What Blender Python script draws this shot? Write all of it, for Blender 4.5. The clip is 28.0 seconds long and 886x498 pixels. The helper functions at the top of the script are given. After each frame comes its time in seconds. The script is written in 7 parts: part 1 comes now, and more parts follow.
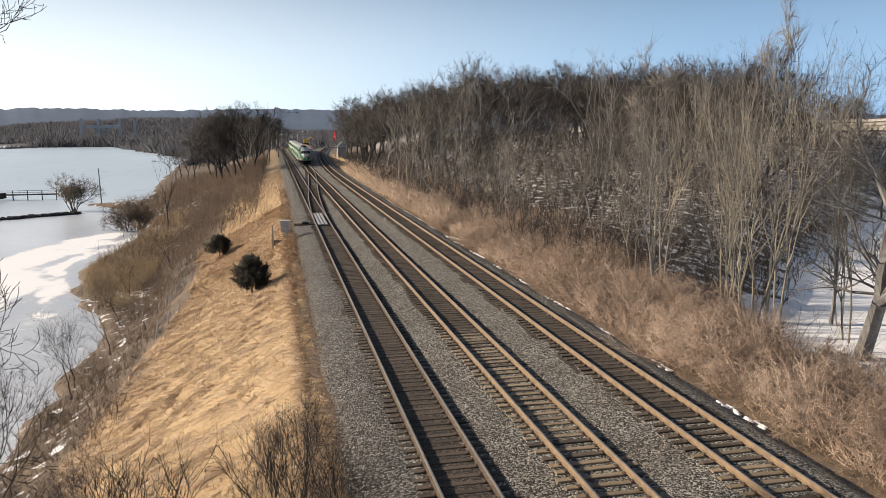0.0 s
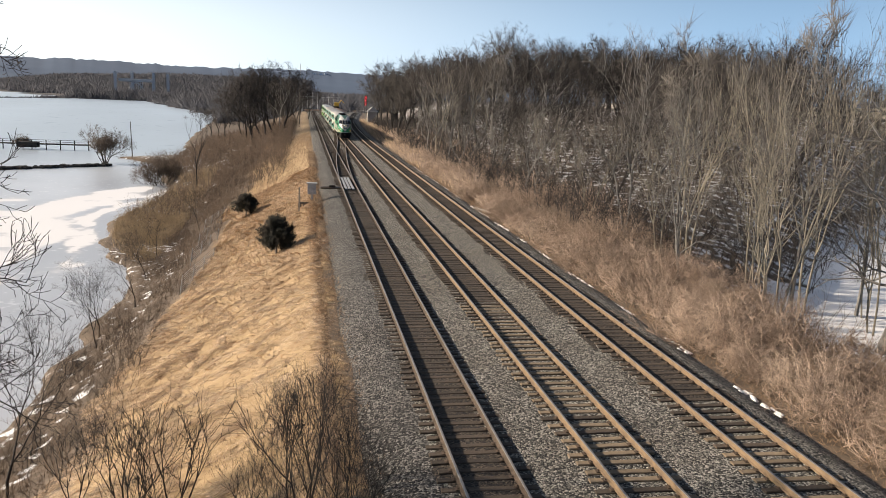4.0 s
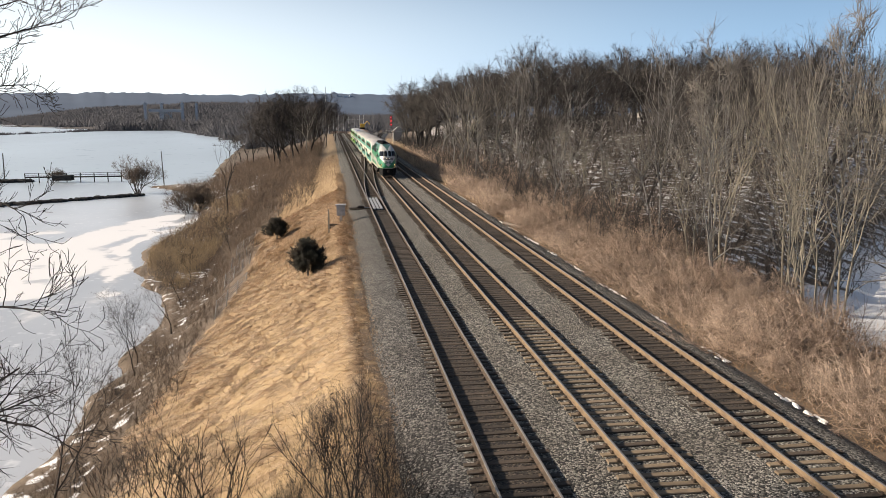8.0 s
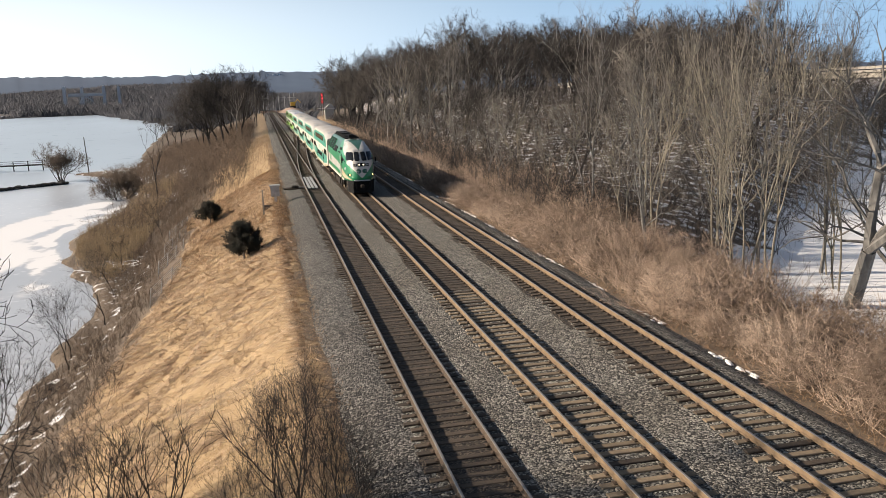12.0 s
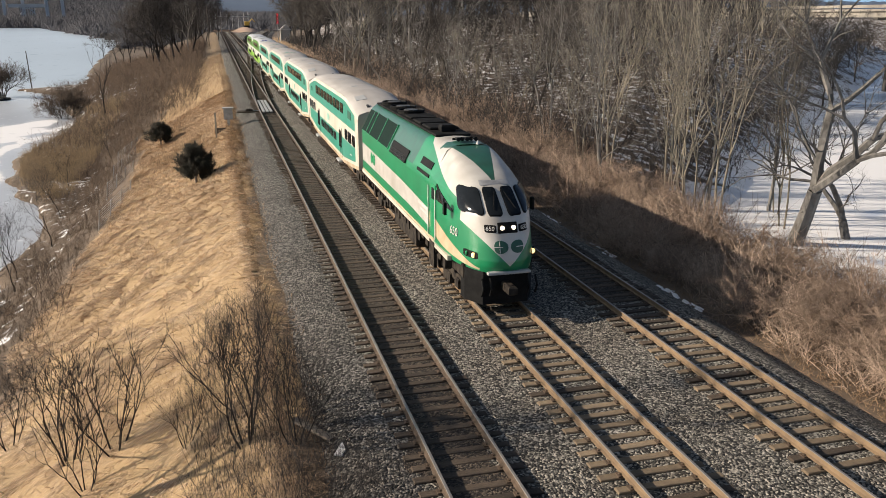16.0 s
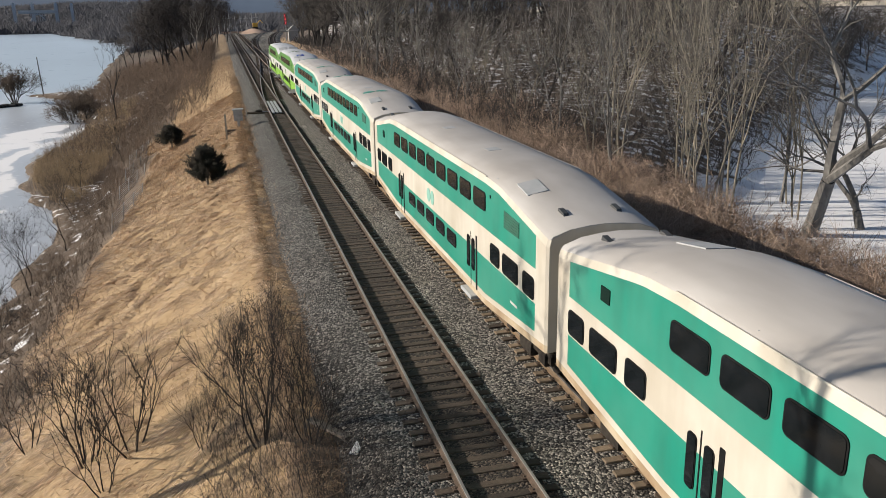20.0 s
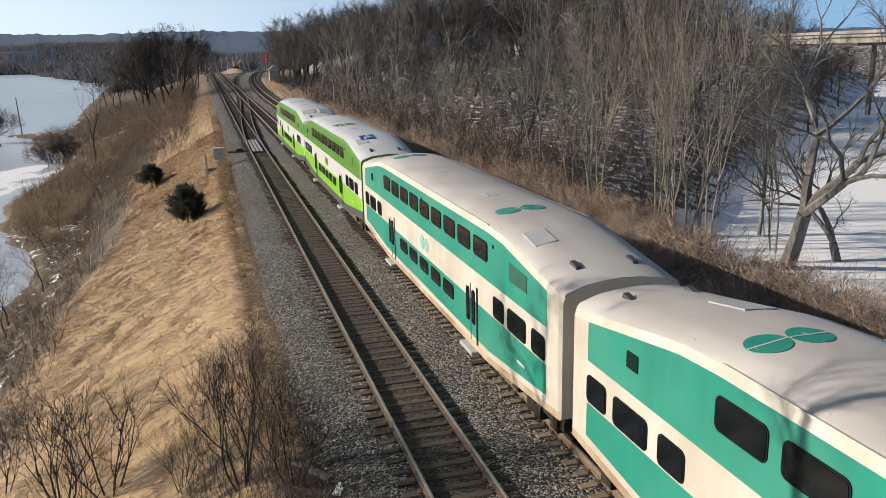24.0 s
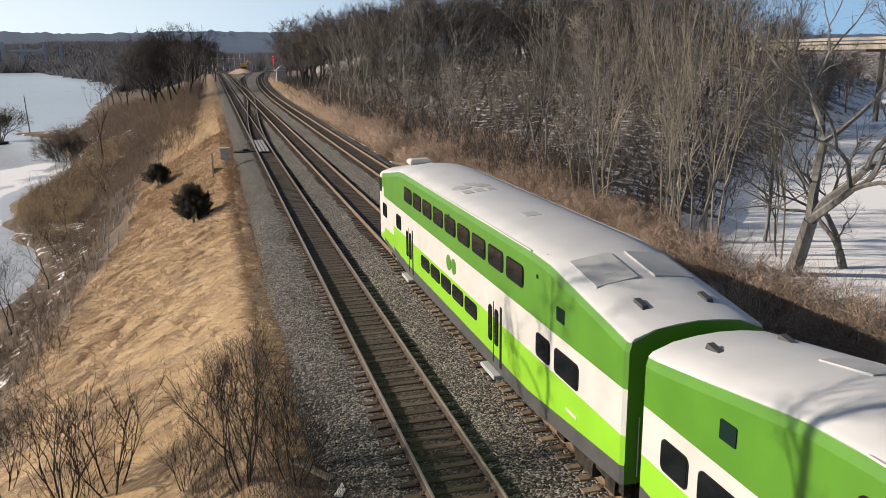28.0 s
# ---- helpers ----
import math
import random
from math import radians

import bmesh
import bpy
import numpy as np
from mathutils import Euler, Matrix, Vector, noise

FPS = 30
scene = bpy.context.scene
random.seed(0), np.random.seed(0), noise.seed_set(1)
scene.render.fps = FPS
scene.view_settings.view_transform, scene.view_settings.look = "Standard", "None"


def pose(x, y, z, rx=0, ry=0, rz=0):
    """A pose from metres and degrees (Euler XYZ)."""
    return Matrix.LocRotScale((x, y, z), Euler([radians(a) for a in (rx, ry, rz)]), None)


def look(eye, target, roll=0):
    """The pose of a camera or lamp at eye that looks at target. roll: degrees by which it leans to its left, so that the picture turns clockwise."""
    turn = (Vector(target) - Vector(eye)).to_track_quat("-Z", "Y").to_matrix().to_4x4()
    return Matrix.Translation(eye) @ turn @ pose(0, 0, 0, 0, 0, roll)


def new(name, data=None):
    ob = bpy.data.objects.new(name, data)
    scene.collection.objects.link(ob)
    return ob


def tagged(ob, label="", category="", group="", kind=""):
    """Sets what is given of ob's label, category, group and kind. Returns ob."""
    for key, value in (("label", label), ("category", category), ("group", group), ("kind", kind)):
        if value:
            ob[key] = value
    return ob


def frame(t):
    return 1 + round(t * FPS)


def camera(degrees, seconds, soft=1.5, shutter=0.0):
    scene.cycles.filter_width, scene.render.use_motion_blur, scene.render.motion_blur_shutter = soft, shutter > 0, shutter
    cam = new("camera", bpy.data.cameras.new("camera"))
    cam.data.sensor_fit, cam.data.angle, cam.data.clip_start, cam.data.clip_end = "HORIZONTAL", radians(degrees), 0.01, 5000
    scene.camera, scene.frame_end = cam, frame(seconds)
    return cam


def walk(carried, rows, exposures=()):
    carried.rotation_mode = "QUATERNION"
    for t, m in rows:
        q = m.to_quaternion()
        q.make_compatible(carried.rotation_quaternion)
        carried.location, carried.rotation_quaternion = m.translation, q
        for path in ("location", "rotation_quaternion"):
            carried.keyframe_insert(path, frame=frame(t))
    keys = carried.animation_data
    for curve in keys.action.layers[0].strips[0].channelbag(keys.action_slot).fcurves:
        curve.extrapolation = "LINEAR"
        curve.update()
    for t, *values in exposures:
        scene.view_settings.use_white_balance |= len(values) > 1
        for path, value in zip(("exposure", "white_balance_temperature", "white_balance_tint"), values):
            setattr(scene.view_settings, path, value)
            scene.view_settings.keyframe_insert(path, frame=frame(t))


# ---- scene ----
EXPOSURES = [(0.0, 0.70, 6850, 12), (14.5, 0.68, 6850, 12), (16.5, 0.54, 6700, 11), (18.0, 0.39, 6400, 10), (19.0, 0.27, 6350, 10), (20.0, 0.33, 6300, 10), (21.0, 0.35, 6300, 10), (24.0, 0.35, 6300, 10), (28.0, 0.40, 6600, 11)]
cam = camera(57.92, 28.0, soft=0.6)
PATH = [
    (0.0, pose(0, 0, 9.67, 81.528, 0.321, -11.884)),
    (0.5, pose(0, 0, 9.67, 81.161, 0.910, -11.518)),
    (1.0, pose(0, 0, 9.67, 80.632, 0.860, -10.845)),
    (1.5, pose(0, 0, 9.67, 80.247, 0.789, -10.439)),
    (2.0, pose(0, 0, 9.67, 79.904, 1.064, -9.989)),
    (2.5, pose(0, 0, 9.67, 79.546, 1.124, -9.570)),
    (3.0, pose(0, 0, 9.67, 79.373, 0.138, -9.329)),
    (3.5, pose(0, 0, 9.67, 78.980, -2.804, -9.766)),
    (5.5, pose(0, 0, 9.67, 81.442, 0.073, -9.154)),
    (6.0, pose(0, 0, 9.67, 81.533, -0.344, -8.779)),
    (6.5, pose(0, 0, 9.67, 81.337, -0.331, -8.035)),
    (7.0, pose(0, 0, 9.67, 81.211, 0.155, -7.784)),
    (7.5, pose(0, 0, 9.67, 81.002, 0.953, -7.990)),
    (8.0, pose(0, 0, 9.67, 80.490, 0.145, -7.941)),
    (8.5, pose(0, 0, 9.67, 80.321, -0.814, -7.602)),
    (9.0, pose(0, 0, 9.67, 80.303, -0.202, -7.582)),
    (9.5, pose(0, 0, 9.67, 80.559, 0.477, -7.341)),
    (10.0, pose(0, 0, 9.67, 80.657, 0.898, -7.426)),
    (10.5, pose(0, 0, 9.67, 80.469, 1.502, -7.935)),
    (11.0, pose(0, 0, 9.67, 80.178, 1.832, -8.982)),
    (11.5, pose(0, 0, 9.67, 79.400, 1.878, -10.762)),
    (12.0, pose(0, 0, 9.67, 78.660, 1.801, -12.734)),
    (12.5, pose(0, 0, 9.67, 78.690, 1.824, -13.663)),
    (14.5, pose(0, 0, 9.67, 77.217, 2.728, -13.579)),
    (15.0, pose(0, 0, 9.67, 77.714, 2.653, -13.632)),
    (15.5, pose(0, 0, 9.67, 78.421, 1.161, -14.213)),
    (16.0, pose(0, 0, 9.67, 73.571, -0.222, -15.511)),
    (16.5, pose(0, 0, 9.67, 72.988, 1.060, -16.441)),
    (17.0, pose(0, 0, 9.67, 72.925, 1.558, -17.154)),
    (17.5, pose(0, 0, 9.67, 72.360, 1.564, -17.697)),
    (18.0, pose(0, 0, 9.67, 72.505, 1.048, -17.279)),
    (18.5, pose(0, 0, 9.67, 72.850, 0.774, -15.344)),
    (19.0, pose(0, 0, 9.67, 72.729, 1.024, -14.369)),
    (19.5, pose(0, 0, 9.67, 72.884, 1.238, -14.340)),
    (20.0, pose(0, 0, 9.67, 73.392, 0.963, -15.002)),
    (20.5, pose(0, 0, 9.67, 74.200, 0.938, -15.913)),
    (21.0, pose(0, 0, 9.67, 74.860, 1.326, -16.377)),
    (21.5, pose(0, 0, 9.67, 75.338, 1.395, -16.699)),
    (23.5, pose(0, 0, 9.67, 75.633, 1.343, -16.707)),
    (24.0, pose(0, 0, 9.67, 75.979, 1.204, -16.420)),
    (24.5, pose(0, 0, 9.67, 76.120, 1.020, -16.065)),
    (25.0, pose(0, 0, 9.67, 76.182, 0.883, -15.830)),
    (25.5, pose(0, 0, 9.67, 76.242, 0.880, -15.765)),
    (26.0, pose(0, 0, 9.67, 75.840, 0.915, -15.288)),
    (26.5, pose(0, 0, 9.67, 75.131, 1.030, -14.812)),
    (27.0, pose(0, 0, 9.67, 75.127, 0.973, -14.890)),
    (27.5, pose(0, 0, 9.67, 75.651, 0.715, -15.331)),
    (28.0, pose(0, 0, 9.67, 76.147, 0.654, -15.924)),
]
walk(cam, PATH, EXPOSURES)

# ---- light ----
SUN_TO = Vector((-1.0, 0.30, 0.45)).normalized()
world = bpy.data.worlds.new("sky")
scene.world = world
world.use_nodes = True
wn = world.node_tree
sky = wn.nodes.new("ShaderNodeTexSky")
sky.sky_type = "NISHITA"
sky.sun_disc = False
sky.sun_elevation = math.asin(SUN_TO.z)
sky.sun_rotation = math.atan2(SUN_TO.x, SUN_TO.y)
sky.air_density, sky.dust_density, sky.ozone_density = 0.65, 0.4, 2.0
gaze = wn.nodes.new("ShaderNodeTexCoord")
height = wn.nodes.new("ShaderNodeSeparateXYZ")
wn.links.new(gaze.outputs["Generated"], height.inputs[0])
toward = wn.nodes.new("ShaderNodeVectorMath")
toward.operation = "DOT_PRODUCT"
wn.links.new(gaze.outputs["Generated"], toward.inputs[0])
toward.inputs[1].default_value = SUN_TO


def sky_ramp(source, a, b, low, high):
    n = wn.nodes.new("ShaderNodeMapRange")
    n.interpolation_type = "SMOOTHSTEP"
    n.inputs["From Min"].default_value, n.inputs["From Max"].default_value = a, b
    n.inputs["To Min"].default_value, n.inputs["To Max"].default_value = low, high
    wn.links.new(source, n.inputs[0])
    return n.outputs[0]


def sky_mix(fac, a, b):
    n = wn.nodes.new("ShaderNodeMix")
    n.data_type = "RGBA"
    for k, q in ((0, fac), (6, a), (7, b)):
        if isinstance(q, tuple):
            n.inputs[k].default_value = (*q, 1)
        else:
            wn.links.new(q, n.inputs[k])
    return n.outputs[2]


# thin haze: thicker towards the horizon, whiter round the sun
haze = sky_mix(sky_ramp(toward.outputs["Value"], -0.25, 0.7, 0.0, 1.0), (4.0, 6.9, 10.6), (13.5, 15.0, 15.6))
clear = sky_mix(sky_ramp(toward.outputs["Value"], 0.0, 0.8, 0.0, 0.22), sky.outputs[0], haze)
air = sky_mix(sky_ramp(height.outputs["Z"], 0.0, 0.27, 0.9, 0.0), clear, haze)
wn.links.new(air, wn.nodes["Background"].inputs[0])
wn.nodes["Background"].inputs[1].default_value = 0.058
sun = new("sun", bpy.data.lights.new("sun", "SUN"))
sun.data.energy, sun.data.angle, sun.data.color = 5.0, radians(0.53), (1.0, 0.89, 0.75)
sun.matrix_world = look(SUN_TO * 50, (0, 0, 0))

# ---- mesh helpers ----
rng = np.random.default_rng(7)


class MB:
    """Collects vertices and faces of one mesh."""

    def __init__(self):
        self.v, self.f, self.m = [], [], []

    def add(self, vs, fs, m=0):
        n = len(self.v)
        self.v += [tuple(p) for p in vs]
        self.f += [tuple(i + n for i in q) for q in fs]
        self.m += [m] * len(fs)
        return self

    def box(self, x0, y0, z0, x1, y1, z1, m=0, c=0.0):
        """A box; c cuts its upper and lower long edges."""
        if c <= 0:
            vs = [(x, y, z) for z in (z0, z1) for x, y in ((x0, y0), (x1, y0), (x1, y1), (x0, y1))]
            return self.add(vs, [(3, 2, 1, 0), (4, 5, 6, 7), (0, 1, 5, 4), (1, 2, 6, 5), (2, 3, 7, 6), (3, 0, 4, 7)], m)
        rings = [(z0, c), (z0 + c, 0), (z1 - c, 0), (z1, c)]
        vs = [(x, y, z) for z, k in rings for x, y in ((x0 + k, y0 + k), (x1 - k, y0 + k), (x1 - k, y1 - k), (x0 + k, y1 - k))]
        fs = [(3, 2, 1, 0), (12, 13, 14, 15)]
        for r in range(3):
            for i in range(4):
                j = (i + 1) % 4
                fs.append((r * 4 + i, r * 4 + j, r * 4 + 4 + j, r * 4 + 4 + i))
        return self.add(vs, fs, m)

    def tube(self, path, radii, n=6, m=0, cap=True):
        path = [Vector(p) for p in path]
        vs, fs = [], []
        up = Vector((0.31, 0.17, 0.93))
        for i, p in enumerate(path):
            d = (path[min(i + 1, len(path) - 1)] - path[max(i - 1, 0)]).normalized()
            a = d.cross(up)
            if a.length < 1e-3:
                a = d.cross(Vector((1, 0, 0)))
            a.normalize()
            b = d.cross(a)
            for k in range(n):
                q = 2 * math.pi * k / n
                vs.append(p + (a * math.cos(q) + b * math.sin(q)) * radii[i])
        for i in range(len(path) - 1):
            for k in range(n):
                j = (k + 1) % n
                fs.append((i * n + k, i * n + j, i * n + n + j, i * n + n + k))
        if cap:
            fs.append(tuple(range(n))[::-1])
            fs.append(tuple(range((len(path) - 1) * n, len(path) * n)))
        return self.add(vs, fs, m)

    def disc(self, c, axis, r, h, n=16, m=0):
        c, axis = Vector(c), Vector(axis).normalized()
        return self.tube([c - axis * h / 2, c + axis * h / 2], [r, r], n, m)

    def prism(self, outline, d, m=0):
        """An outline of 3D points pushed along d."""
        n, d = len(outline), Vector(d)
        vs = [Vector(p) for p in outline] + [Vector(p) + d for p in outline]
        fs = [tuple(range(n))[::-1], tuple(range(n, 2 * n))]
        fs += [(i, (i + 1) % n, n + (i + 1) % n, n + i) for i in range(n)]
        return self.add(vs, fs, m)

    def mesh(self, name, mats, smooth=False):
        me = bpy.data.meshes.new(name)
        me.from_pydata(self.v, [], self.f)
        for q in mats if isinstance(mats, (list, tuple)) else [mats]:
            me.materials.append(q)
        if any(self.m):
            me.polygons.foreach_set("material_index", self.m)
        if smooth:
            me.shade_smooth()
            me.set_sharp_from_angle(angle=radians(38))
        me.update()
        return me


def part(name, mb, mats, parent=None, label="", smooth=False, at=None):
    ob = new(name, mb if isinstance(mb, bpy.types.Mesh) else mb.mesh(name, mats, smooth))
    if parent is not None:
        ob.parent = parent
    if at is not None:
        ob.matrix_basis = at
    return tagged(ob, label)


def thing(name, label, category, group="", kind="", at=None):
    ob = new(name)
    if at is not None:
        ob.matrix_basis = at
    return tagged(ob, label, category, group, kind)


def raw_mesh(name, verts, faces, mat_):
    """A mesh from arrays: verts n x 3, faces n x 3 or n x 4."""
    me = bpy.data.meshes.new(name)
    k = faces.shape[1]
    me.vertices.add(len(verts))
    me.vertices.foreach_set("co", np.ascontiguousarray(verts, dtype=np.float32).ravel())
    me.loops.add(faces.size)
    me.loops.foreach_set("vertex_index", np.ascontiguousarray(faces, dtype=np.int32).ravel())
    me.polygons.add(len(faces))
    me.polygons.foreach_set("loop_start", np.arange(0, faces.size, k, dtype=np.int32))
    me.materials.append(mat_)
    me.update(calc_edges=True)
    return me


def unit(a):
    return a / np.maximum(np.linalg.norm(a, axis=-1, keepdims=True), 1e-9)


def cones(P, D, L, R):
    """Thin three-sided spikes from P along D: arrays of vertices and faces."""
    P, D = np.asarray(P, float), unit(np.asarray(D, float))
    a = unit(np.cross(D, np.array([0.3, 0.9, 0.2])))
    b = np.cross(D, a)
    R = np.broadcast_to(R, len(P))[:, None]
    ring = [P + R * (a * math.cos(q) + b * math.sin(q)) for q in (0, 2.094, 4.189)]
    tip = P + D * np.broadcast_to(L, len(P))[:, None]
    V = np.stack(ring + [tip], 1).reshape(-1, 3)
    n = np.arange(len(P))[:, None] * 4
    F = np.concatenate([n + [0, 1, 3], n + [1, 2, 3], n + [2, 0, 3]], 1).reshape(-1, 3)
    return V, F


def joined(pieces):
    V, F, n = [], [], 0
    for v, f in pieces:
        V.append(v)
        F.append(f + n)
        n += len(v)
    return np.concatenate(V), np.concatenate(F)


def smooth01(a):
    a = np.clip(a, 0, 1)
    return a * a * (3 - 2 * a)


def vnoise(x, y, s, seed=0):
    """Smooth value noise in -1..1 on arrays."""
    x, y = np.asarray(x, float) / s + 17.3 * seed, np.asarray(y, float) / s - 9.1 * seed
    xi, yi = np.floor(x).astype(np.int64), np.floor(y).astype(np.int64)
    u, v = smooth01(x - xi), smooth01(y - yi)

    def h(i, j):
        n = (i * 374761393 + j * 668265263 + seed * 1442695) & 0x7FFFFFFF
        n = ((n ^ (n >> 13)) * 1274126177) & 0x7FFFFFFF
        return ((n ^ (n >> 16)) % 65536) / 32768.0 - 1

    return (h(xi, yi) * (1 - u) + h(xi + 1, yi) * u) * (1 - v) + (h(xi, yi + 1) * (1 - u) + h(xi + 1, yi + 1) * u) * v


# ---- materials ----
def socket(nt, value):
    n = nt.nodes.new("ShaderNodeRGB")
    n.outputs[0].default_value = (*value, 1)
    return n.outputs[0]


def mixed(nt, fac, a, b, mode="MIX"):
    n = nt.nodes.new("ShaderNodeMix")
    n.data_type, n.blend_type = "RGBA", mode
    for k, q in ((0, fac), (6, a), (7, b)):
        if isinstance(q, (int, float)):
            n.inputs[k].default_value = q
        elif isinstance(q, tuple):
            n.inputs[k].default_value = (*q, 1)
        else:
            nt.links.new(q, n.inputs[k])
    return n.outputs[2]


def noise_fac(nt, co, scale, lo=0.35, hi=0.65, detail=4, stretch=None):
    if stretch:
        mp = nt.nodes.new("ShaderNodeMapping")
        mp.inputs["Scale"].default_value = stretch
        nt.links.new(co, mp.inputs[0])
        co = mp.outputs[0]
    n = nt.nodes.new("ShaderNodeTexNoise")
    n.inputs["Scale"].default_value, n.inputs["Detail"].default_value = scale, detail
    nt.links.new(co, n.inputs["Vector"])
    r = nt.nodes.new("ShaderNodeMapRange")
    r.inputs["From Min"].default_value, r.inputs["From Max"].default_value = lo, hi
    nt.links.new(n.outputs[0], r.inputs[0])
    return r.outputs[0]


def material(name, c1, c2=None, scale=6.0, c3=None, scale2=0.7, rough=0.8, metal=0.0, bump=0.0, bump_scale=None,
             stretch=None, vary=0.0, island=0.0, coat=0.0, lo=0.35, hi=0.65, amount3=0.6):
    m = bpy.data.materials.new(name)
    m.use_nodes = True
    nt = m.node_tree
    bs = nt.nodes["Principled BSDF"]
    tc = nt.nodes.new("ShaderNodeTexCoord").outputs["Object"]
    col = socket(nt, c1)
    if c2:
        col = mixed(nt, noise_fac(nt, tc, scale, lo, hi, stretch=stretch), col, c2)
    if c3:
        f = nt.nodes.new("ShaderNodeMath")
        f.operation = "MULTIPLY"
        nt.links.new(noise_fac(nt, tc, scale2, 0.42, 0.68), f.inputs[0])
        f.inputs[1].default_value = amount3
        col = mixed(nt, f.outputs[0], col, c3)
    for k, (amount, out) in enumerate(((vary, "Random"), (island, "Random Per Island"))):
        if amount:
            src = nt.nodes.new("ShaderNodeObjectInfo" if k == 0 else "ShaderNodeNewGeometry").outputs[out]
            r = nt.nodes.new("ShaderNodeMapRange")
            r.inputs["To Min"].default_value, r.inputs["To Max"].default_value = 1 - amount, 1 + amount
            nt.links.new(src, r.inputs[0])
            hsv = nt.nodes.new("ShaderNodeHueSaturation")
            nt.links.new(r.outputs[0], hsv.inputs["Value"])
            nt.links.new(col, hsv.inputs["Color"])
            col = hsv.outputs[0]
    nt.links.new(col, bs.inputs["Base Color"])
    bs.inputs["Roughness"].default_value, bs.inputs["Metallic"].default_value = rough, metal
    bs.inputs["Coat Weight"].default_value = coat
    if bump:
        b = nt.nodes.new("ShaderNodeBump")
        b.inputs["Strength"].default_value, b.inputs["Distance"].default_value = 1.0, bump
        nt.links.new(noise_fac(nt, tc, bump_scale or scale, 0, 1, 6, stretch), b.inputs["Height"])
        nt.links.new(b.outputs[0], bs.inputs["Normal"])
    return m


def stone_bed(name, dark, light, warm, size):
    """Crushed stone: cells of their own tone with raised middles, stained in patches."""
    m = material(name, dark)
    nt = m.node_tree
    bs = nt.nodes["Principled BSDF"]
    tc = nt.nodes.new("ShaderNodeTexCoord").outputs["Object"]
    vo = nt.nodes.new("ShaderNodeTexVoronoi")
    vo.inputs["Scale"].default_value = 1 / size
    nt.links.new(tc, vo.inputs["Vector"])
    sep = nt.nodes.new("ShaderNodeSeparateColor")
    nt.links.new(vo.outputs["Color"], sep.inputs[0])
    pw = nt.nodes.new("ShaderNodeMath")
    pw.operation = "POWER"
    nt.links.new(sep.outputs[0], pw.inputs[0])
    pw.inputs[1].default_value = 2.4
    col = mixed(nt, pw.outputs[0], dark, light)
    w = nt.nodes.new("ShaderNodeMath")
    w.operation = "MULTIPLY"
    nt.links.new(noise_fac(nt, tc, 0.35, 0.4, 0.7), w.inputs[0])
    w.inputs[1].default_value = 0.55
    col = mixed(nt, w.outputs[0], col, warm, "MULTIPLY")
    nt.links.new(col, bs.inputs["Base Color"])
    b = nt.nodes.new("ShaderNodeBump")
    b.inputs["Strength"].default_value, b.inputs["Distance"].default_value = 1.0, size * 0.9
    b.invert = True
    nt.links.new(vo.outputs["Distance"], b.inputs["Height"])
    nt.links.new(b.outputs[0], bs.inputs["Normal"])
    bs.inputs["Roughness"].default_value = 0.9
    return m


M_BALLAST = stone_bed("ballast", (0.013, 0.012, 0.010), (0.450, 0.418, 0.358), (0.520, 0.450, 0.370), 0.052)
M_SHOULDER = stone_bed("shoulder_stone", (0.009, 0.008, 0.007), (0.280, 0.262, 0.235), (0.52, 0.46, 0.41), 0.058)
M_CINDER = stone_bed("dark_ballast", (0.011, 0.008, 0.006), (0.137, 0.105, 0.076), (0.278, 0.222, 0.176), 0.045)
M_TIE = material("weathered_tie", (0.044, 0.031, 0.021), (0.092, 0.068, 0.047), 7, (0.025, 0.018, 0.014), 1.5, 0.9, bump=0.012,
                 stretch=(1, 9, 6), vary=0.35)
M_TIE_PALE = material("pale_tie", (0.261, 0.195, 0.123), (0.164, 0.123, 0.081), 7, (0.101, 0.075, 0.051), 1.5, 0.9, bump=0.012,
                      stretch=(1, 9, 6), vary=0.25)
M_RAIL_SIDE = material("rusty_rail", (0.054, 0.036, 0.022), (0.106, 0.072, 0.048), 5, rough=0.8, bump=0.002)
M_RAIL_TAN = material("sandy_rail", (0.210, 0.143, 0.081), (0.146, 0.099, 0.060), 3, rough=0.8, bump=0.002)
M_RAIL_TOP = material("worn_rail_head", (0.247, 0.226, 0.206), (0.314, 0.283, 0.254), 2, rough=0.45, metal=0.5)
M_STEEL = material("grey_steel", (0.395, 0.395, 0.395), (0.270, 0.270, 0.270), 3, rough=0.5, metal=0.3, bump=0.002)
M_DARKSTEEL = material("dirty_running_gear", (0.017, 0.014, 0.013), (0.056, 0.047, 0.037), 4, rough=0.8, metal=0.2, bump=0.006)
M_BLACK = material("black_rubber", (0.004, 0.004, 0.004), (0.010, 0.010, 0.010), 5, rough=0.7)
for _m in (M_BLACK, M_DARKSTEEL):  # dull, hardly any gloss
    _m.node_tree.nodes["Principled BSDF"].inputs["Specular IOR Level"].default_value = 0.15
M_GLASS = material("tinted_glass", (0.006, 0.008, 0.009), (0.012, 0.014, 0.016), 2, rough=0.06, coat=0.2)
M_CREAM = material("cream_paint", (0.570, 0.530, 0.450), (0.490, 0.448, 0.365), 1.6, (0.360, 0.300, 0.222), 0.45, 0.45, amount3=0.5, stretch=(1, 1, 0.25), bump=0.003, bump_scale=0.8)
M_CREAM_RUSTY = material("rust_stained_cream_paint", (0.470, 0.390, 0.270), (0.330, 0.225, 0.125), 1.6, (0.200, 0.120, 0.060), 0.7, 0.6, amount3=0.6)
